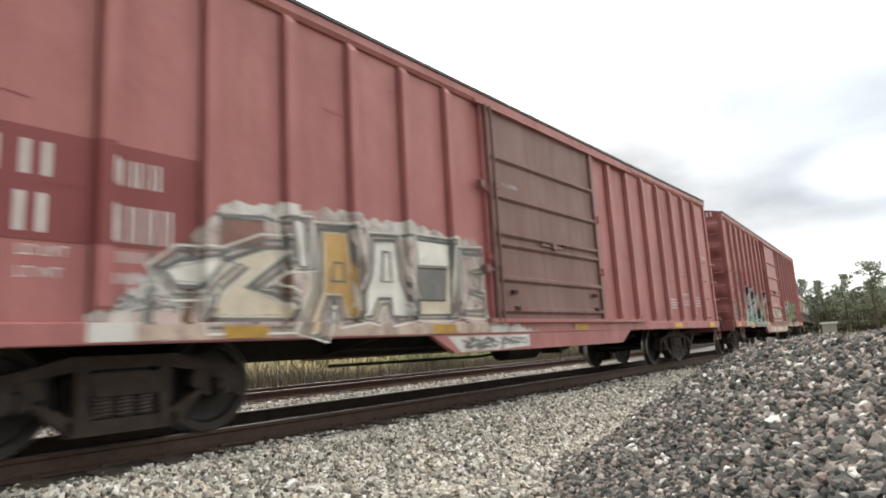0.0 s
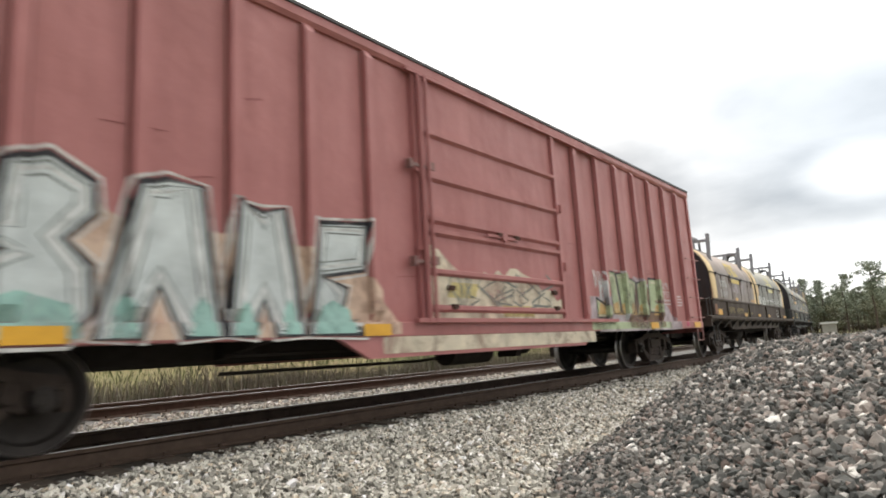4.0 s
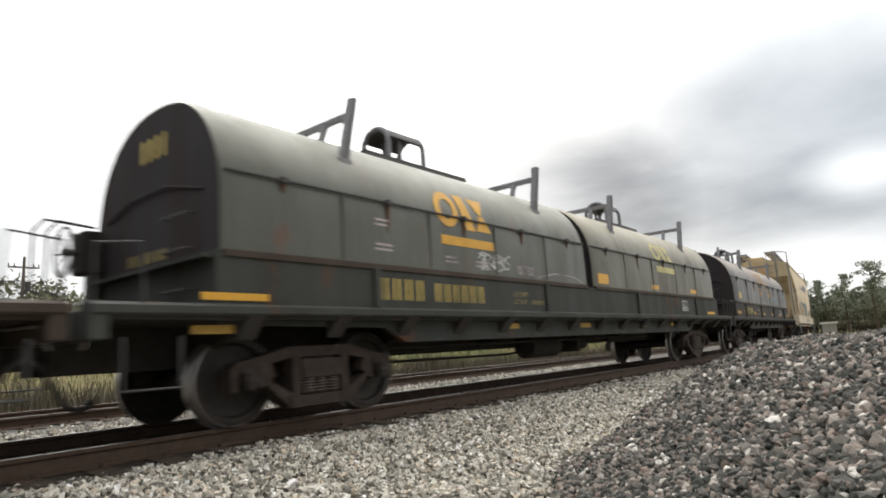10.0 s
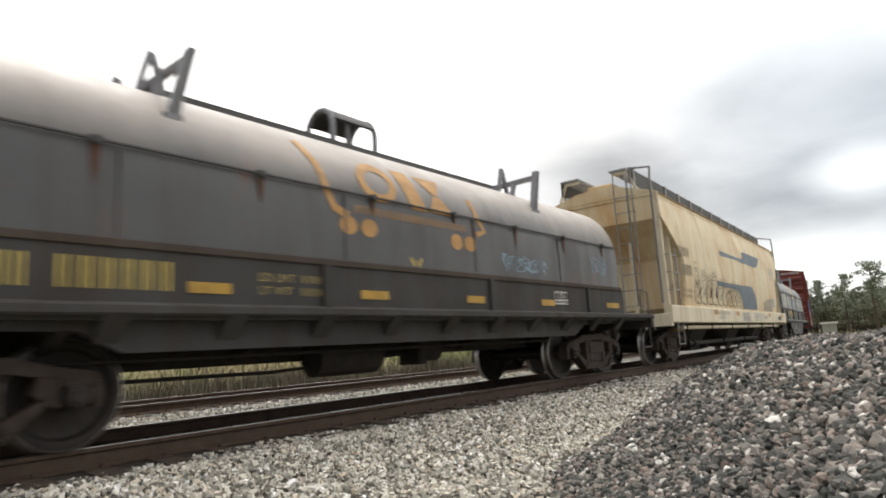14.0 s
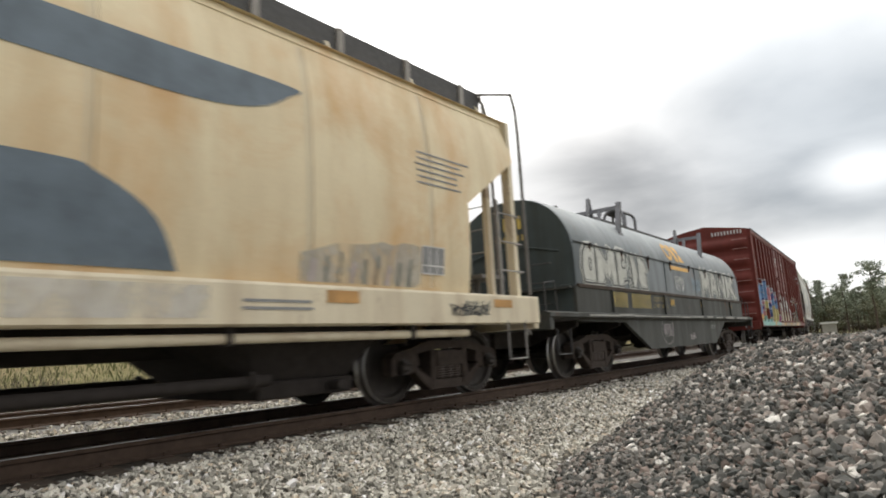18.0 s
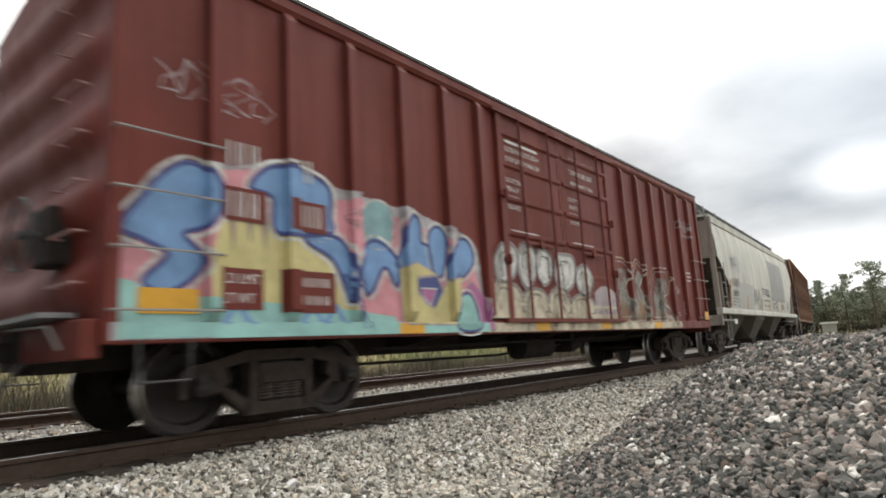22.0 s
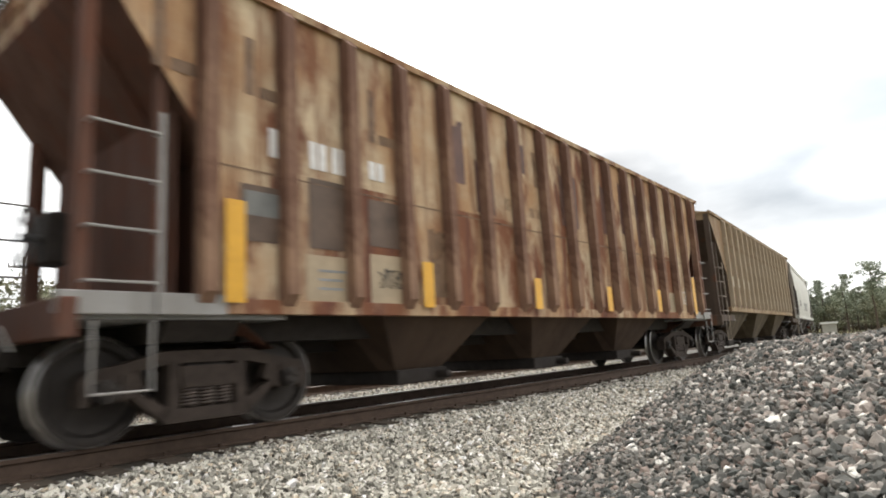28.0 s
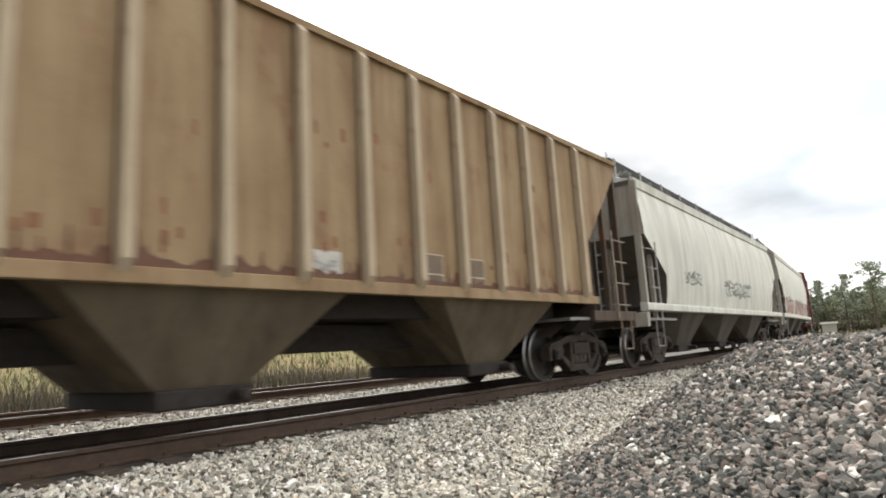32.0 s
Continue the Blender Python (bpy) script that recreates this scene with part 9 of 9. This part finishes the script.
lay(box_h, D, lines([curvy([(123.3, 1.6), (123.55, 1.3), (123.66, 0.92)], False), curvy([(123.45, 1.5), (123.66, 1.3), (123.76, 0.92)], False), curvy([(124.3, 1.55), (124.45, 1.3), (124.6, 1.12)], False)], 0.03), DEEP, "graffiti_outline", S, "", 5, P_H)
lay(box_h, D, polys(rect(121.9, 126.0, 0.85, 0.97)), MINT, "graffiti", S, "", 5, P_H)
lay(box_h, D, polys(rect(121.96, 122.46, 1.92, 2.24), rect(122.70, 123.2, 1.90, 2.22), rect(121.95, 122.42, 1.10, 1.48), rect(122.62, 123.3, 1.08, 1.50)), M["box_maroon"], "paint_patch", S, "", 7, P_H)
for a in ((121.98, 122.44, 2.44, 2.68, 3), (122.74, 123.10, 2.42, 2.66, 2), (121.99, 122.43, 1.96, 2.20, 3), (122.72, 123.17, 1.95, 2.18, 4)):
    lay(box_h, D, bars(*a), M["letter_white"], "reporting_mark", S, "white stencilled bars", 8)
lay(box_h, D, fitted("LD LMT", 122.0, 122.38, 1.34, 1.43), M["letter_white"], "lettering", S, "small white lettering", 8)
lay(box_h, D, fitted("LT WT", 122.0, 122.32, 1.16, 1.25), M["letter_white"], "lettering", S, "", 8)
lay(box_h, D, bars(122.68, 123.25, 1.34, 1.43, 6), M["letter_white"], "lettering", S, "", 8)
lay(box_h, D, bars(122.72, 123.25, 1.16, 1.25, 5), M["letter_white"], "lettering", S, "", 8)
for k in range(4):
    lay(box_h, D, scrawl(123.45 + k * 0.62, 123.95 + k * 0.62, 1.95, 2.28 - 0.05 * k, 100 + k, 0.014, 4), LILAC, "graffiti_tag", S, "pale spray-can tag", 2, P_H)
lay(box_h, D, scrawl(121.3, 122.6, 2.9, 3.4, 108, 0.012, 5), LILAC, "paint_scuff", S, "pale scratches", 1)
N = -1.565
lay(box_h, D, fitted("CLOSE AND LOCK BOTH", 126.75, 127.75, 3.62, 3.70), M["letter_white"], "lettering", N, "white door instructions", 1)
lay(box_h, D, fitted("DOORS BEFORE MOVING CAR", 126.75, 127.75, 3.46, 3.54), M["letter_white"], "lettering", N, "white door instructions", 1)
lay(box_h, D, rows_of(126.75, 127.75, 3.76, 3.98, 2, 4, 0.4), M["letter_white"], "lettering", N, "", 1)
for k, word in enumerate(("DO NOT USE", "FORKLIFT", "TO OPEN", "DOORS")):
    z = 3.12 - 0.14 * k
    lay(box_h, D, fitted(word, 126.72, 127.12 if k == 0 else 127.06, z, z + 0.075), M["letter_white"], "lettering", N, "white door instructions", 1)
    lay(box_h, D, fitted(word, 128.72, 129.12 if k == 0 else 129.06, z, z + 0.075), M["letter_white"], "lettering", N, "white door instructions", 1)
for k, word in enumerate(("CLOSE AND LOCK", "DOORS BEFORE", "MOVING CAR")):
    z = 3.86 - 0.22 * k
    lay(box_h, D, fitted(word, 128.85, 129.9 if k == 0 else 129.75, z, z + 0.09), M["letter_white"], "lettering", N, "white door instructions", 1)
for s0 in (126.75, 128.75):
    lay(box_h, D, rows_of(s0, s0 + 1.1, 2.30, 2.42, 2, 9, 0.3), M["letter_white"], "lettering", N, "", 1)
BUBBLES = [[(126.28, 1.62), (126.25, 1.85), (126.38, 2.06), (126.64, 2.16), (126.84, 2.03), (126.78, 1.72), (126.5, 1.55)],
           [(126.88, 1.75), (126.95, 2.1), (127.17, 2.2), (127.38, 2.06), (127.36, 1.72), (127.1, 1.5)],
           [(127.42, 1.8), (127.5, 2.12), (127.7, 2.14), (127.92, 2.0), (127.84, 1.7), (127.6, 1.58)],
           [(128.0, 1.7), (128.1, 2.05), (128.34, 2.12), (128.67, 2.08), (128.68, 1.72), (128.3, 1.5)],
           [(128.74, 1.7), (128.85, 1.92), (129.15, 1.98), (129.38, 1.77), (129.23, 1.5), (128.9, 1.48)],
           [(126.1, 1.12), (126.12, 1.42), (126.3, 1.58), (126.75, 1.52), (126.95, 1.3), (126.85, 1.1)],
           [(126.95, 1.12), (127.0, 1.4), (127.3, 1.5), (127.62, 1.42), (127.66, 1.12)],
           [(127.75, 1.12), (127.8, 1.42), (128.1, 1.55), (128.42, 1.4), (128.4, 1.12)],
           [(128.5, 1.12), (128.55, 1.36), (128.9, 1.46), (129.3, 1.36), (129.3, 1.12)]]
for k, h in enumerate(BUBBLES):
    c = curvy(h)
    cx, cz = sum(p[0] for p in h) / len(h), sum(p[1] for p in h) / len(h)
    lay(box_h, D, polys([(cx + (x - cx) * 1.12, cz + (z - cz) * 1.12) for x, z in c]), LILAC, "graffiti", N, "", 1)
    lay(box_h, D, polys(c), WHITE if k < 5 else CREAM, "graffiti", N, "white bubble letter in spray paint", 2)
    lay(box_h, D, lines([c + [c[0]], [(cx + (x - cx) * 0.6, cz + (z - cz) * 0.55) for x, z in c[:14]]], 0.026), GREYG, "graffiti_outline", N, "", 3)
    for q in (0.35, 0.8):
        lay(box_h, D, lines([[(cx + (x - cx) * q + 0.04, cz + (z - cz) * (q + 0.1)) for x, z in c[4:22]]], 0.014), GREYG, "graffiti_outline", N, "", 4)
    lay(box_h, D, lines([[(cx - 0.12 + 0.12 * (k % 3), cz + 0.14), (cx - 0.08 + 0.1 * (k % 3), cz - 0.2)]], 0.05), (GREYG, CREAM, BROWN)[k % 3], "graffiti_drip", N, "", 4)
lay(box_h, D, polys(rect(126.1, 130.4, 1.22, 1.27), rect(126.1, 130.4, 1.04, 1.12)), CREAM, "graffiti", N, "cream stripe in spray paint", 4)
lay(box_h, D, polys(wavy(129.4, 130.4, 1.04, [(129.4, 1.5), (129.9, 1.66), (130.4, 1.5)], amp=0.04, seed=17)), LILAC, "graffiti", N, "", 1)
lay(box_h, D, polys(rect(125.95, 133.9, 0.84, 0.97)), CREAM, "graffiti", -1.583, "cream spray paint along the sill", 1)
LETTERS = [[(130.06, 2.15), (130.46, 2.27), (130.91, 2.28), (131.17, 2.18), (131.22, 1.92), (130.95, 1.68), (131.07, 1.46), (131.45, 1.26), (131.62, 1.0), (130.6, 0.98), (130.5, 1.48), (130.2, 1.6)],
           [(131.3, 2.0), (131.62, 2.32), (132.0, 2.18), (131.95, 1.97), (131.7, 1.74), (131.9, 1.4), (132.1, 1.0), (131.7, 1.0), (131.4, 1.4)],
           [(132.05, 1.5), (132.56, 2.18), (133.45, 2.23), (133.65, 1.99), (133.40, 1.62), (132.85, 1.54), (132.9, 1.36), (133.38, 1.30), (133.83, 1.0), (132.2, 1.0)]]
for k, h in enumerate(LETTERS):
    c = list(h)
    cx, cz = sum(p[0] for p in h) / len(h), sum(p[1] for p in h) / len(h)
    low = [(x, min(z, 1.62)) for x, z in h]
    lay(box_h, D, polys(curvy([(cx - 0.5, 1.0), (cx - 0.42, 1.5), (cx - 0.1, 1.72), (cx + 0.3, 1.45), (cx + 0.5, 1.0)])), paint("spray_thin_cream", (0.50, 0.44, 0.36)), "graffiti", S, "cream letter in worn spray paint", 1, P_H)
    lay(box_h, D, polys([(cx + (x - cx) * 0.62, cz + (z - cz) * 0.62) for x, z in c]), paint("spray_thin_grey", (0.42, 0.43, 0.40)), "graffiti", S, "", 2, P_H)
    lay(box_h, D, lines([c + [c[0]]], 0.022), CREAM, "graffiti_outline", S, "pale outline in spray paint", 3, P_H)
    lay(box_h, D, lines([[(cx + (x - cx) * 0.82, cz + (z - cz) * 0.86) for x, z in c] + [(cx + (c[0][0] - cx) * 0.82, cz + (c[0][1] - cz) * 0.86)]], 0.014), WHITE, "graffiti_outline", S, "", 3, P_H)
    lay(box_h, D, polys(curvy([(cx - 0.2, 1.05), (cx - 0.15, 1.4), (cx + 0.05, 1.3), (cx + 0.1, 1.05)])), paint("spray_thin_ochre", (0.42, 0.25, 0.12)), "graffiti", S, "", 4)
lay(box_h, D, polys(wavy(132.9, 134.0, 0.86, [(132.9, 1.1), (133.5, 1.15), (134.0, 0.95)], amp=0.04, seed=19)), CREAM, "graffiti", S, "", 1, P_H)
for s in (124.2, 127.22, 129.53, 132.18):
    lay(box_h, D, polys(rect(s, s + 0.43, 0.85, 0.97)), M["yellow"], "reflector", -1.583, "yellow reflective patch", 4)
lay(box_h, D, polys(rect(121.26, 121.78, 1.06, 1.27)), M["yellow"], "reflector", S, "yellow reflective patch", 8)
lay(box_h, D, polys(rect(135.86, 136.16, 1.03, 1.24)), M["yellow"], "reflector", -1.571, "yellow reflective patch", 1)
lay(box_h, D, frame_lines(134.45, 134.85, 1.18, 1.45, 4, 0.016), M["letter_white"], "stencil_panel", S, "white outlined stencil panel", 1)
lay(box_h, D, scrawl(134.3, 135.75, 3.25, 3.62, 109, 0.018, 9), LILAC, "graffiti_tag", S, "thin pale spray-can tag", 1, P_H)
lay(box_h, D, scrawl(134.75, 135.6, 3.14, 3.22, 110, 0.012, 5), LILAC, "graffiti_tag", S, "", 1, P_H)
lay(box_h, D, scrawl(133.75, 134.3, 1.62, 1.86, 119, 0.012, 6), LILAC, "graffiti_tag", S, "", 1, P_H)
lay(box_h, D, rows_of(133.72, 134.25, 1.12, 1.26, 2, 14, 0.35), LILAC, "lettering", S, "", 1)
lay(box_h, D, rows_of(134.9, 135.3, 2.0, 2.3, 3, 6, 0.3), M["letter_white"], "lettering", S, "", 1)

# grey-white covered hopper
D = 145.7
GREYP = paint("grey_overpaint", (0.30, 0.30, 0.295), vary=0.2, scale=1.5)
lay(hop_i, D, polys(rect(139.42, 140.9, 2.60, 3.14)), paint("light_grey_overpaint", (0.44, 0.44, 0.42), vary=0.15, scale=1.5), "paint_patch", "round", "grey overpainted patch", 1)
lay(hop_i, D, polys(rect(146.85, 150.6, 1.86, 3.55)), GREYP, "paint_patch", "round", "grey overpainted patch", 1)
lay(hop_i, D, polys(rect(140.1, 143.0, 1.42, 2.28)), paint("light_grey_overpaint", (0.44, 0.44, 0.42), vary=0.15, scale=1.5), "paint_patch", "round", "light grey overpainted patch", 1)
lay(hop_i, D, bars(139.55, 140.3, 2.72, 3.05, 4), M["letter_black"], "reporting_mark", "round", "black stencilled bars", 2)
lay(hop_i, D, bars(139.38, 140.58, 2.10, 2.36, 5), M["letter_black"], "reporting_mark", "round", "", 2)
lay(hop_i, D, rows_of(139.34, 140.15, 1.50, 1.98, 5, 8, 0.4), M["letter_grey"], "lettering", "round", "", 2)
lay(hop_i, D, scrawl(139.4, 140.3, 1.80, 2.0, 111, 0.02, 7), BLACK, "graffiti_tag", "round", "black spray-can tag", 2)
lay(hop_i, D, lines([oval(140.34, 1.70, 0.14, 0.22) + [oval(140.34, 1.70, 0.14, 0.22)[0]]], 0.03), BLACK, "graffiti_tag", "round", "", 2)
lay(hop_i, D, frame_lines(141.18, 141.5, 2.28, 2.54, 2, 0.016), M["letter_grey"], "stencil_panel", "round", "grey outlined stencil panel", 2)
for s in (139.04, 141.68, 144.45, 146.4, 149.4):
    lay(hop_i, D, polys(rect(s, s + 0.19, 1.42, 2.3 if s < 140 else 1.86)), M["orange"], "reflector", "round", "orange reflective strip", 2)
for s0, s1, z0, z1, sd in ((143.0, 143.7, 1.55, 2.28, 112), (144.55, 146.65, 1.96, 2.32, 113), (146.9, 148.7, 1.46, 1.90, 114), (149.5, 150.3, 1.5, 1.85, 115), (151.2, 151.7, 1.5, 2.0, 116), (138.3, 138.9, 1.45, 1.6, 117)):
    lay(hop_i, D, scrawl(s0, s1, z0, z1, sd, 0.03, 6), BLACK if sd < 114 else GREYG, "graffiti_tag", "round", "black spray-can tag", 2)
lay(hop_i, D, lines([oval(144.05, 1.82, 0.2, 0.34) + [oval(144.05, 1.82, 0.2, 0.34)[0]], rect(145.1, 146.3, 1.62, 1.82) + [(145.1, 1.62)], oval(144.05, 1.95, 0.1, 0.12)], 0.035), BLACK, "graffiti_tag", "round", "", 2)
for s in (138.9, 141.9, 145.0, 148.2, 151.4):
    lay(hop_i, D, lines([[(s, 1.4), (s, 3.95)]], 0.02), M["hop_grey"], "weld_seam", "round", "", 0)
lay(hop_i, D, polys(oval(139.15, 1.5, 0.06, 0.06)), HOT, "paint_spot", "round", "red paint spot", 3)
lay(hop_i, D, scrawl(142.9, 144.0, 1.08, 1.22, 118, 0.015, 7), GREYG, "graffiti_tag", -1.61, "", 1)
lay(hop_i, D, polys(rect(138.86, 139.26, 0.92, 1.06)), M["letter_white"], "card_holder", -1.613, "small white notice board", 2)

# rusted hopper
D = 162.7
for s, z0, z1 in ((156.1, 1.16, 2.10), (158.75, 1.16, 1.72), (161.38, 1.18, 1.66), (164.0, 1.18, 1.64), (166.6, 1.20, 1.68), (169.1, 1.16, 2.10)):
    lay(hop_j, D, polys(rect(s, s + 0.2, z0, z1)), M["yellow"], "reflector", -1.605, "yellow reflective strip", 1)
TANP = paint("tan_overpaint", (0.42, 0.33, 0.22), vary=0.3)
lay(hop_j, D, polys(rect(157.05, 157.7, 1.2, 1.68), rect(157.95, 158.55, 1.2, 1.76), rect(167.45, 168.15, 1.2, 1.66), rect(167.6, 168.05, 1.28, 1.56)), TANP, "paint_patch", S, "tan repainted patch", 1)
DARKP = paint("brown_black_stain", (0.13, 0.085, 0.06), vary=0.5)
lay(hop_j, D, polys(rect(156.3, 156.85, 1.75, 2.3), rect(157.1, 157.65, 1.75, 2.5), rect(157.95, 158.5, 1.85, 2.4)), DARKP, "paint_patch", S, "dark repainted patch", 1)
lay(hop_j, D, polys(rect(156.35, 156.9, 2.0, 2.24)), paint("slate_overpaint", (0.18, 0.18, 0.17)), "paint_patch", S, "", 2)
for s0, s1, z0, z1, n in ((156.62, 156.9, 2.62, 2.92, 1), (157.12, 157.72, 2.60, 2.90, 2), (157.98, 158.3, 2.64, 2.86, 1)):
    lay(hop_j, D, bars(s0, s1, z0, z1, n, 0.8), M["letter_white"], "reporting_mark", S, "white stencilled bars", 2)
for s0, s1, z0, z1 in ((155.45, 155.85, 3.2, 3.85), (156.35, 156.85, 3.2, 3.8), (158.0, 158.5, 3.1, 3.75), (161.75, 162.2, 3.2, 3.8), (162.6, 163.15, 2.7, 3.75), (163.5, 163.95, 3.0, 3.6)):
    lay(hop_j, D, polys(rect(s0, s0 + 0.11, z0, z1), rect(s0 + 0.16, s1, z0, z0 + 0.12)), BROWN, "old_lettering", S, "dark worn lettering bars", 1)
MAROON = paint("aerosol_old_maroon", (0.125, 0.060, 0.046), vary=0.5)
for s0, s1, z0, z1 in ((159.3, 159.85, 2.9, 3.8), (160.1, 160.55, 2.55, 3.35), (160.98, 161.5, 3.36, 3.85), (162.62, 163.25, 2.66, 3.62), (164.3, 164.92, 2.7, 3.7), (165.2, 165.76, 2.8, 3.9), (166.05, 166.65, 2.6, 3.85), (166.95, 167.5, 2.9, 3.7), (160.98, 161.46, 1.2, 2.05), (162.68, 163.2, 1.2, 2.18), (161.88, 162.3, 1.48, 2.4), (158.98, 159.5, 1.3, 2.2)):
    lay(hop_j, D, polys(wavy(s0, s1, z0, [(s0, z1), ((s0 + s1) / 2, z1 - 0.08), (s1, z1 + 0.03)], step=0.05, seed=int(s0 * 7), amp=0.05)), MAROON if z0 > 2.5 else RUSTY if z0 < 1.25 else BROWN, "paint_patch", S, "dark rusted block of old paint", 1)
for cx, cz in ((162.05, 3.5), (163.72, 3.58)):
    lay(hop_j, D, lines([oval(cx, cz, 0.16, 0.18, 16, 50, 320)], 0.07), BROWN, "old_emblem", S, "dark worn ring of old paint", 2)
lay(hop_j, D, bars(161.55, 162.35, 2.66, 2.82, 4, 0.5), BROWN, "old_lettering", S, "", 2)
lay(hop_j, D, bars(160.84, 161.2, 2.68, 2.88, 2, 0.5), BROWN, "old_lettering", S, "", 2)
lay(hop_j, D, rows_of(157.2, 157.6, 1.32, 1.6, 3, 3, 0.3), M["letter_grey"], "lettering", S, "", 3)
lay(hop_j, D, scrawl(158.05, 158.5, 1.35, 1.65, 121, 0.02, 4), BLACK, "graffiti_tag", S, "", 3)
lay(hop_j, D, frame_lines(168.53, 169.0, 1.42, 1.70, 4, 0.016), M["letter_white"], "stencil_panel", S, "white outlined stencil panel", 2)
lay(hop_j, D, lines([[(156.0, 2.44), (169.3, 2.44)]], 0.02), BROWN, "weld_seam", S, "", 1)

# tan hopper
D = 180.0
STRIPE = paint("dusty_cream_stripe", (0.52, 0.45, 0.35), vary=0.25)
for s0, s1 in ((173.40, 174.14), (174.26, 175.0), (175.14, 175.88), (176.0, 176.74), (176.88, 177.5)):
    lay(hop_k, D, polys(rect(s0, s1, 2.10, 2.44)), STRIPE, "paint_stripe", S, "dusty cream painted stripe", 1)
for a in ((173.5, 173.92, 2.16, 2.40, 3), (174.32, 174.75, 2.16, 2.38, 3)):
    lay(hop_k, D, bars(*a), M["letter_black"], "reporting_mark", S, "black stencilled bars", 2)
lay(hop_k, D, bars(173.52, 173.9, 2.56, 2.76, 3), paint("worn_brown_lettering", (0.14, 0.09, 0.06)), "reporting_mark", S, "", 1)
lay(hop_k, D, polys(rect(173.5, 173.86, 1.95, 2.02), rect(174.38, 174.76, 1.95, 2.03)), STRIPE, "paint_patch", S, "", 1)
lay(hop_k, D, polys(rect(180.25, 180.82, 1.46, 1.74)), paint("white_notice", (0.52, 0.50, 0.46), vary=0.3), "paint_patch", S, "white repainted patch", 1)
lay(hop_k, D, scrawl(180.3, 180.75, 1.5, 1.66, 131, 0.015, 4), M["letter_grey"], "lettering", S, "", 2)
for s in (182.1, 183.0):
    lay(hop_k, D, polys(rect(s, s + 0.42, 1.48, 1.84)), paint("brown_panel", (0.17, 0.12, 0.08)), "stencil_panel", S, "dark stencil panel", 1)
    lay(hop_k, D, frame_lines(s, s + 0.42, 1.48, 1.84, 1, 0.016), STRIPE, "stencil_panel", S, "", 2)
r = random.Random(9)
for k in range(70):
    s, z = r.uniform(173.4, 185.5), r.choice((r.uniform(1.5, 2.05), r.uniform(2.6, 3.4), r.uniform(1.5, 1.9)))
    lay(hop_k, D, polys(rect(s, s + r.uniform(0.03, 0.08), z, z + r.uniform(0.05, 0.16))), RUSTY, "rust_run", S, "", 1)
# rust creeping up from the foot of each panel
CREEP = paint("creeping_rust", (0.135, 0.060, 0.032))
rnd = random.Random(58)
for k in range(len(RK) - 1):
    s0, s1 = RK[k] + 0.07, RK[k + 1] - 0.07
    n = 9
    if s1 - s0 > 0.3:
        edge = [(s0 + (s1 - s0) * i / n, 1.45 + rnd.uniform(0.01, 0.06) + (0.14 * rnd.random() if i in (0, 1, n - 1, n) else 0.05 * rnd.random())) for i in range(n + 1)]
        lay(hop_k, 180.0, polys([(s0, 1.43)] + edge[:5] + [(edge[4][0], 1.43)], [(edge[4][0], 1.43)] + edge[4:] + [(s1, 1.43)]), CREEP, "rust_stain", -1.524, "", 1)
        for i in range(3):
            x = rnd.uniform(s0, s1 - 0.06)
            z = rnd.uniform(1.55, 1.8)
            lay(hop_k, 180.0, polys([(x, 1.43), (x + 0.05, 1.43), (x + 0.03, z), (x + 0.018, z)]), CREEP, "rust_stain", -1.524, "", 2)

# far hoppers
for car, D, k in ((hop_l, 197.4, 0), (hop_m, 214.6, 1)):
    lay(car, D, scrawl(D - 5.5, D - 3.8, 1.9, 2.3, 140 + k, 0.05, 6), GREYG, "graffiti_tag", "round", "grey spray-can tag", 1)
    lay(car, D, scrawl(D - 1.5, D + 2.6, 1.7, 2.3, 143 + k, 0.06, 8), GREYG, "graffiti_tag", "round", "", 1)
lay(hop_m, 214.6, polys(rect(208.0, 221.2, 1.42, 2.15)), paint("spray_thin_pale_red", (0.44, 0.20, 0.17), vary=0.3), "paint_patch", "round", "pale red painted lower side", 0)
for car, D, x in ((coil_c, 46.78, 39.62), (coil_d, 64.0, 56.2), (coil_e, 80.9, 74.55), (coil_g, 112.9, 106.72)):
    me = polys(*[[(0.16 * i, 0), (0.16 * i + 0.08, 0), (0.16 * i + 0.08, 0.26), (0.16 * i, 0.26)] for i in range(4)])
    me.transform(Matrix.Translation((x - D - 0.012, 0.25, 2.85)) @ Matrix.Rotation(-math.pi / 2, 4, "Z"))
    me.materials.append(M["letter_yellow"] if car is not coil_c else M["letter_gold"])
    part("end_mark", me, None, car, "yellow stencilled bars on the hood's end")
    me = polys(*[[(0.10 * i, 0), (0.10 * i + 0.05, 0), (0.10 * i + 0.05, 0.12), (0.10 * i, 0.12)] for i in range(9)])
    me.transform(Matrix.Translation((x - D - 0.012, 0.50, 2.62 if car in (coil_e, coil_g) else 1.72)) @ Matrix.Rotation(-math.pi / 2, 4, "Z"))
    me.materials.append(M["letter_gold"])
    part("end_mark", me, None, car, "")
for car, D, x in ((box_a, 8.95, 0.08), (box_b, 28.65, 19.78), (box_h, 128.6, 121.0)):
    me = polys(*[[(0.11 * i, 0), (0.11 * i + 0.05, 0), (0.11 * i + 0.05, 0.14), (0.11 * i, 0.14)] for i in range(10)])
    me.transform(Matrix.Translation((x - D - 0.01, -0.25, 4.29)) @ Matrix.Rotation(-math.pi / 2, 4, "Z"))
    me.materials.append(M["letter_white"])
    part("end_mark", me, None, car, "white stencilled bars under the roof")


motions()
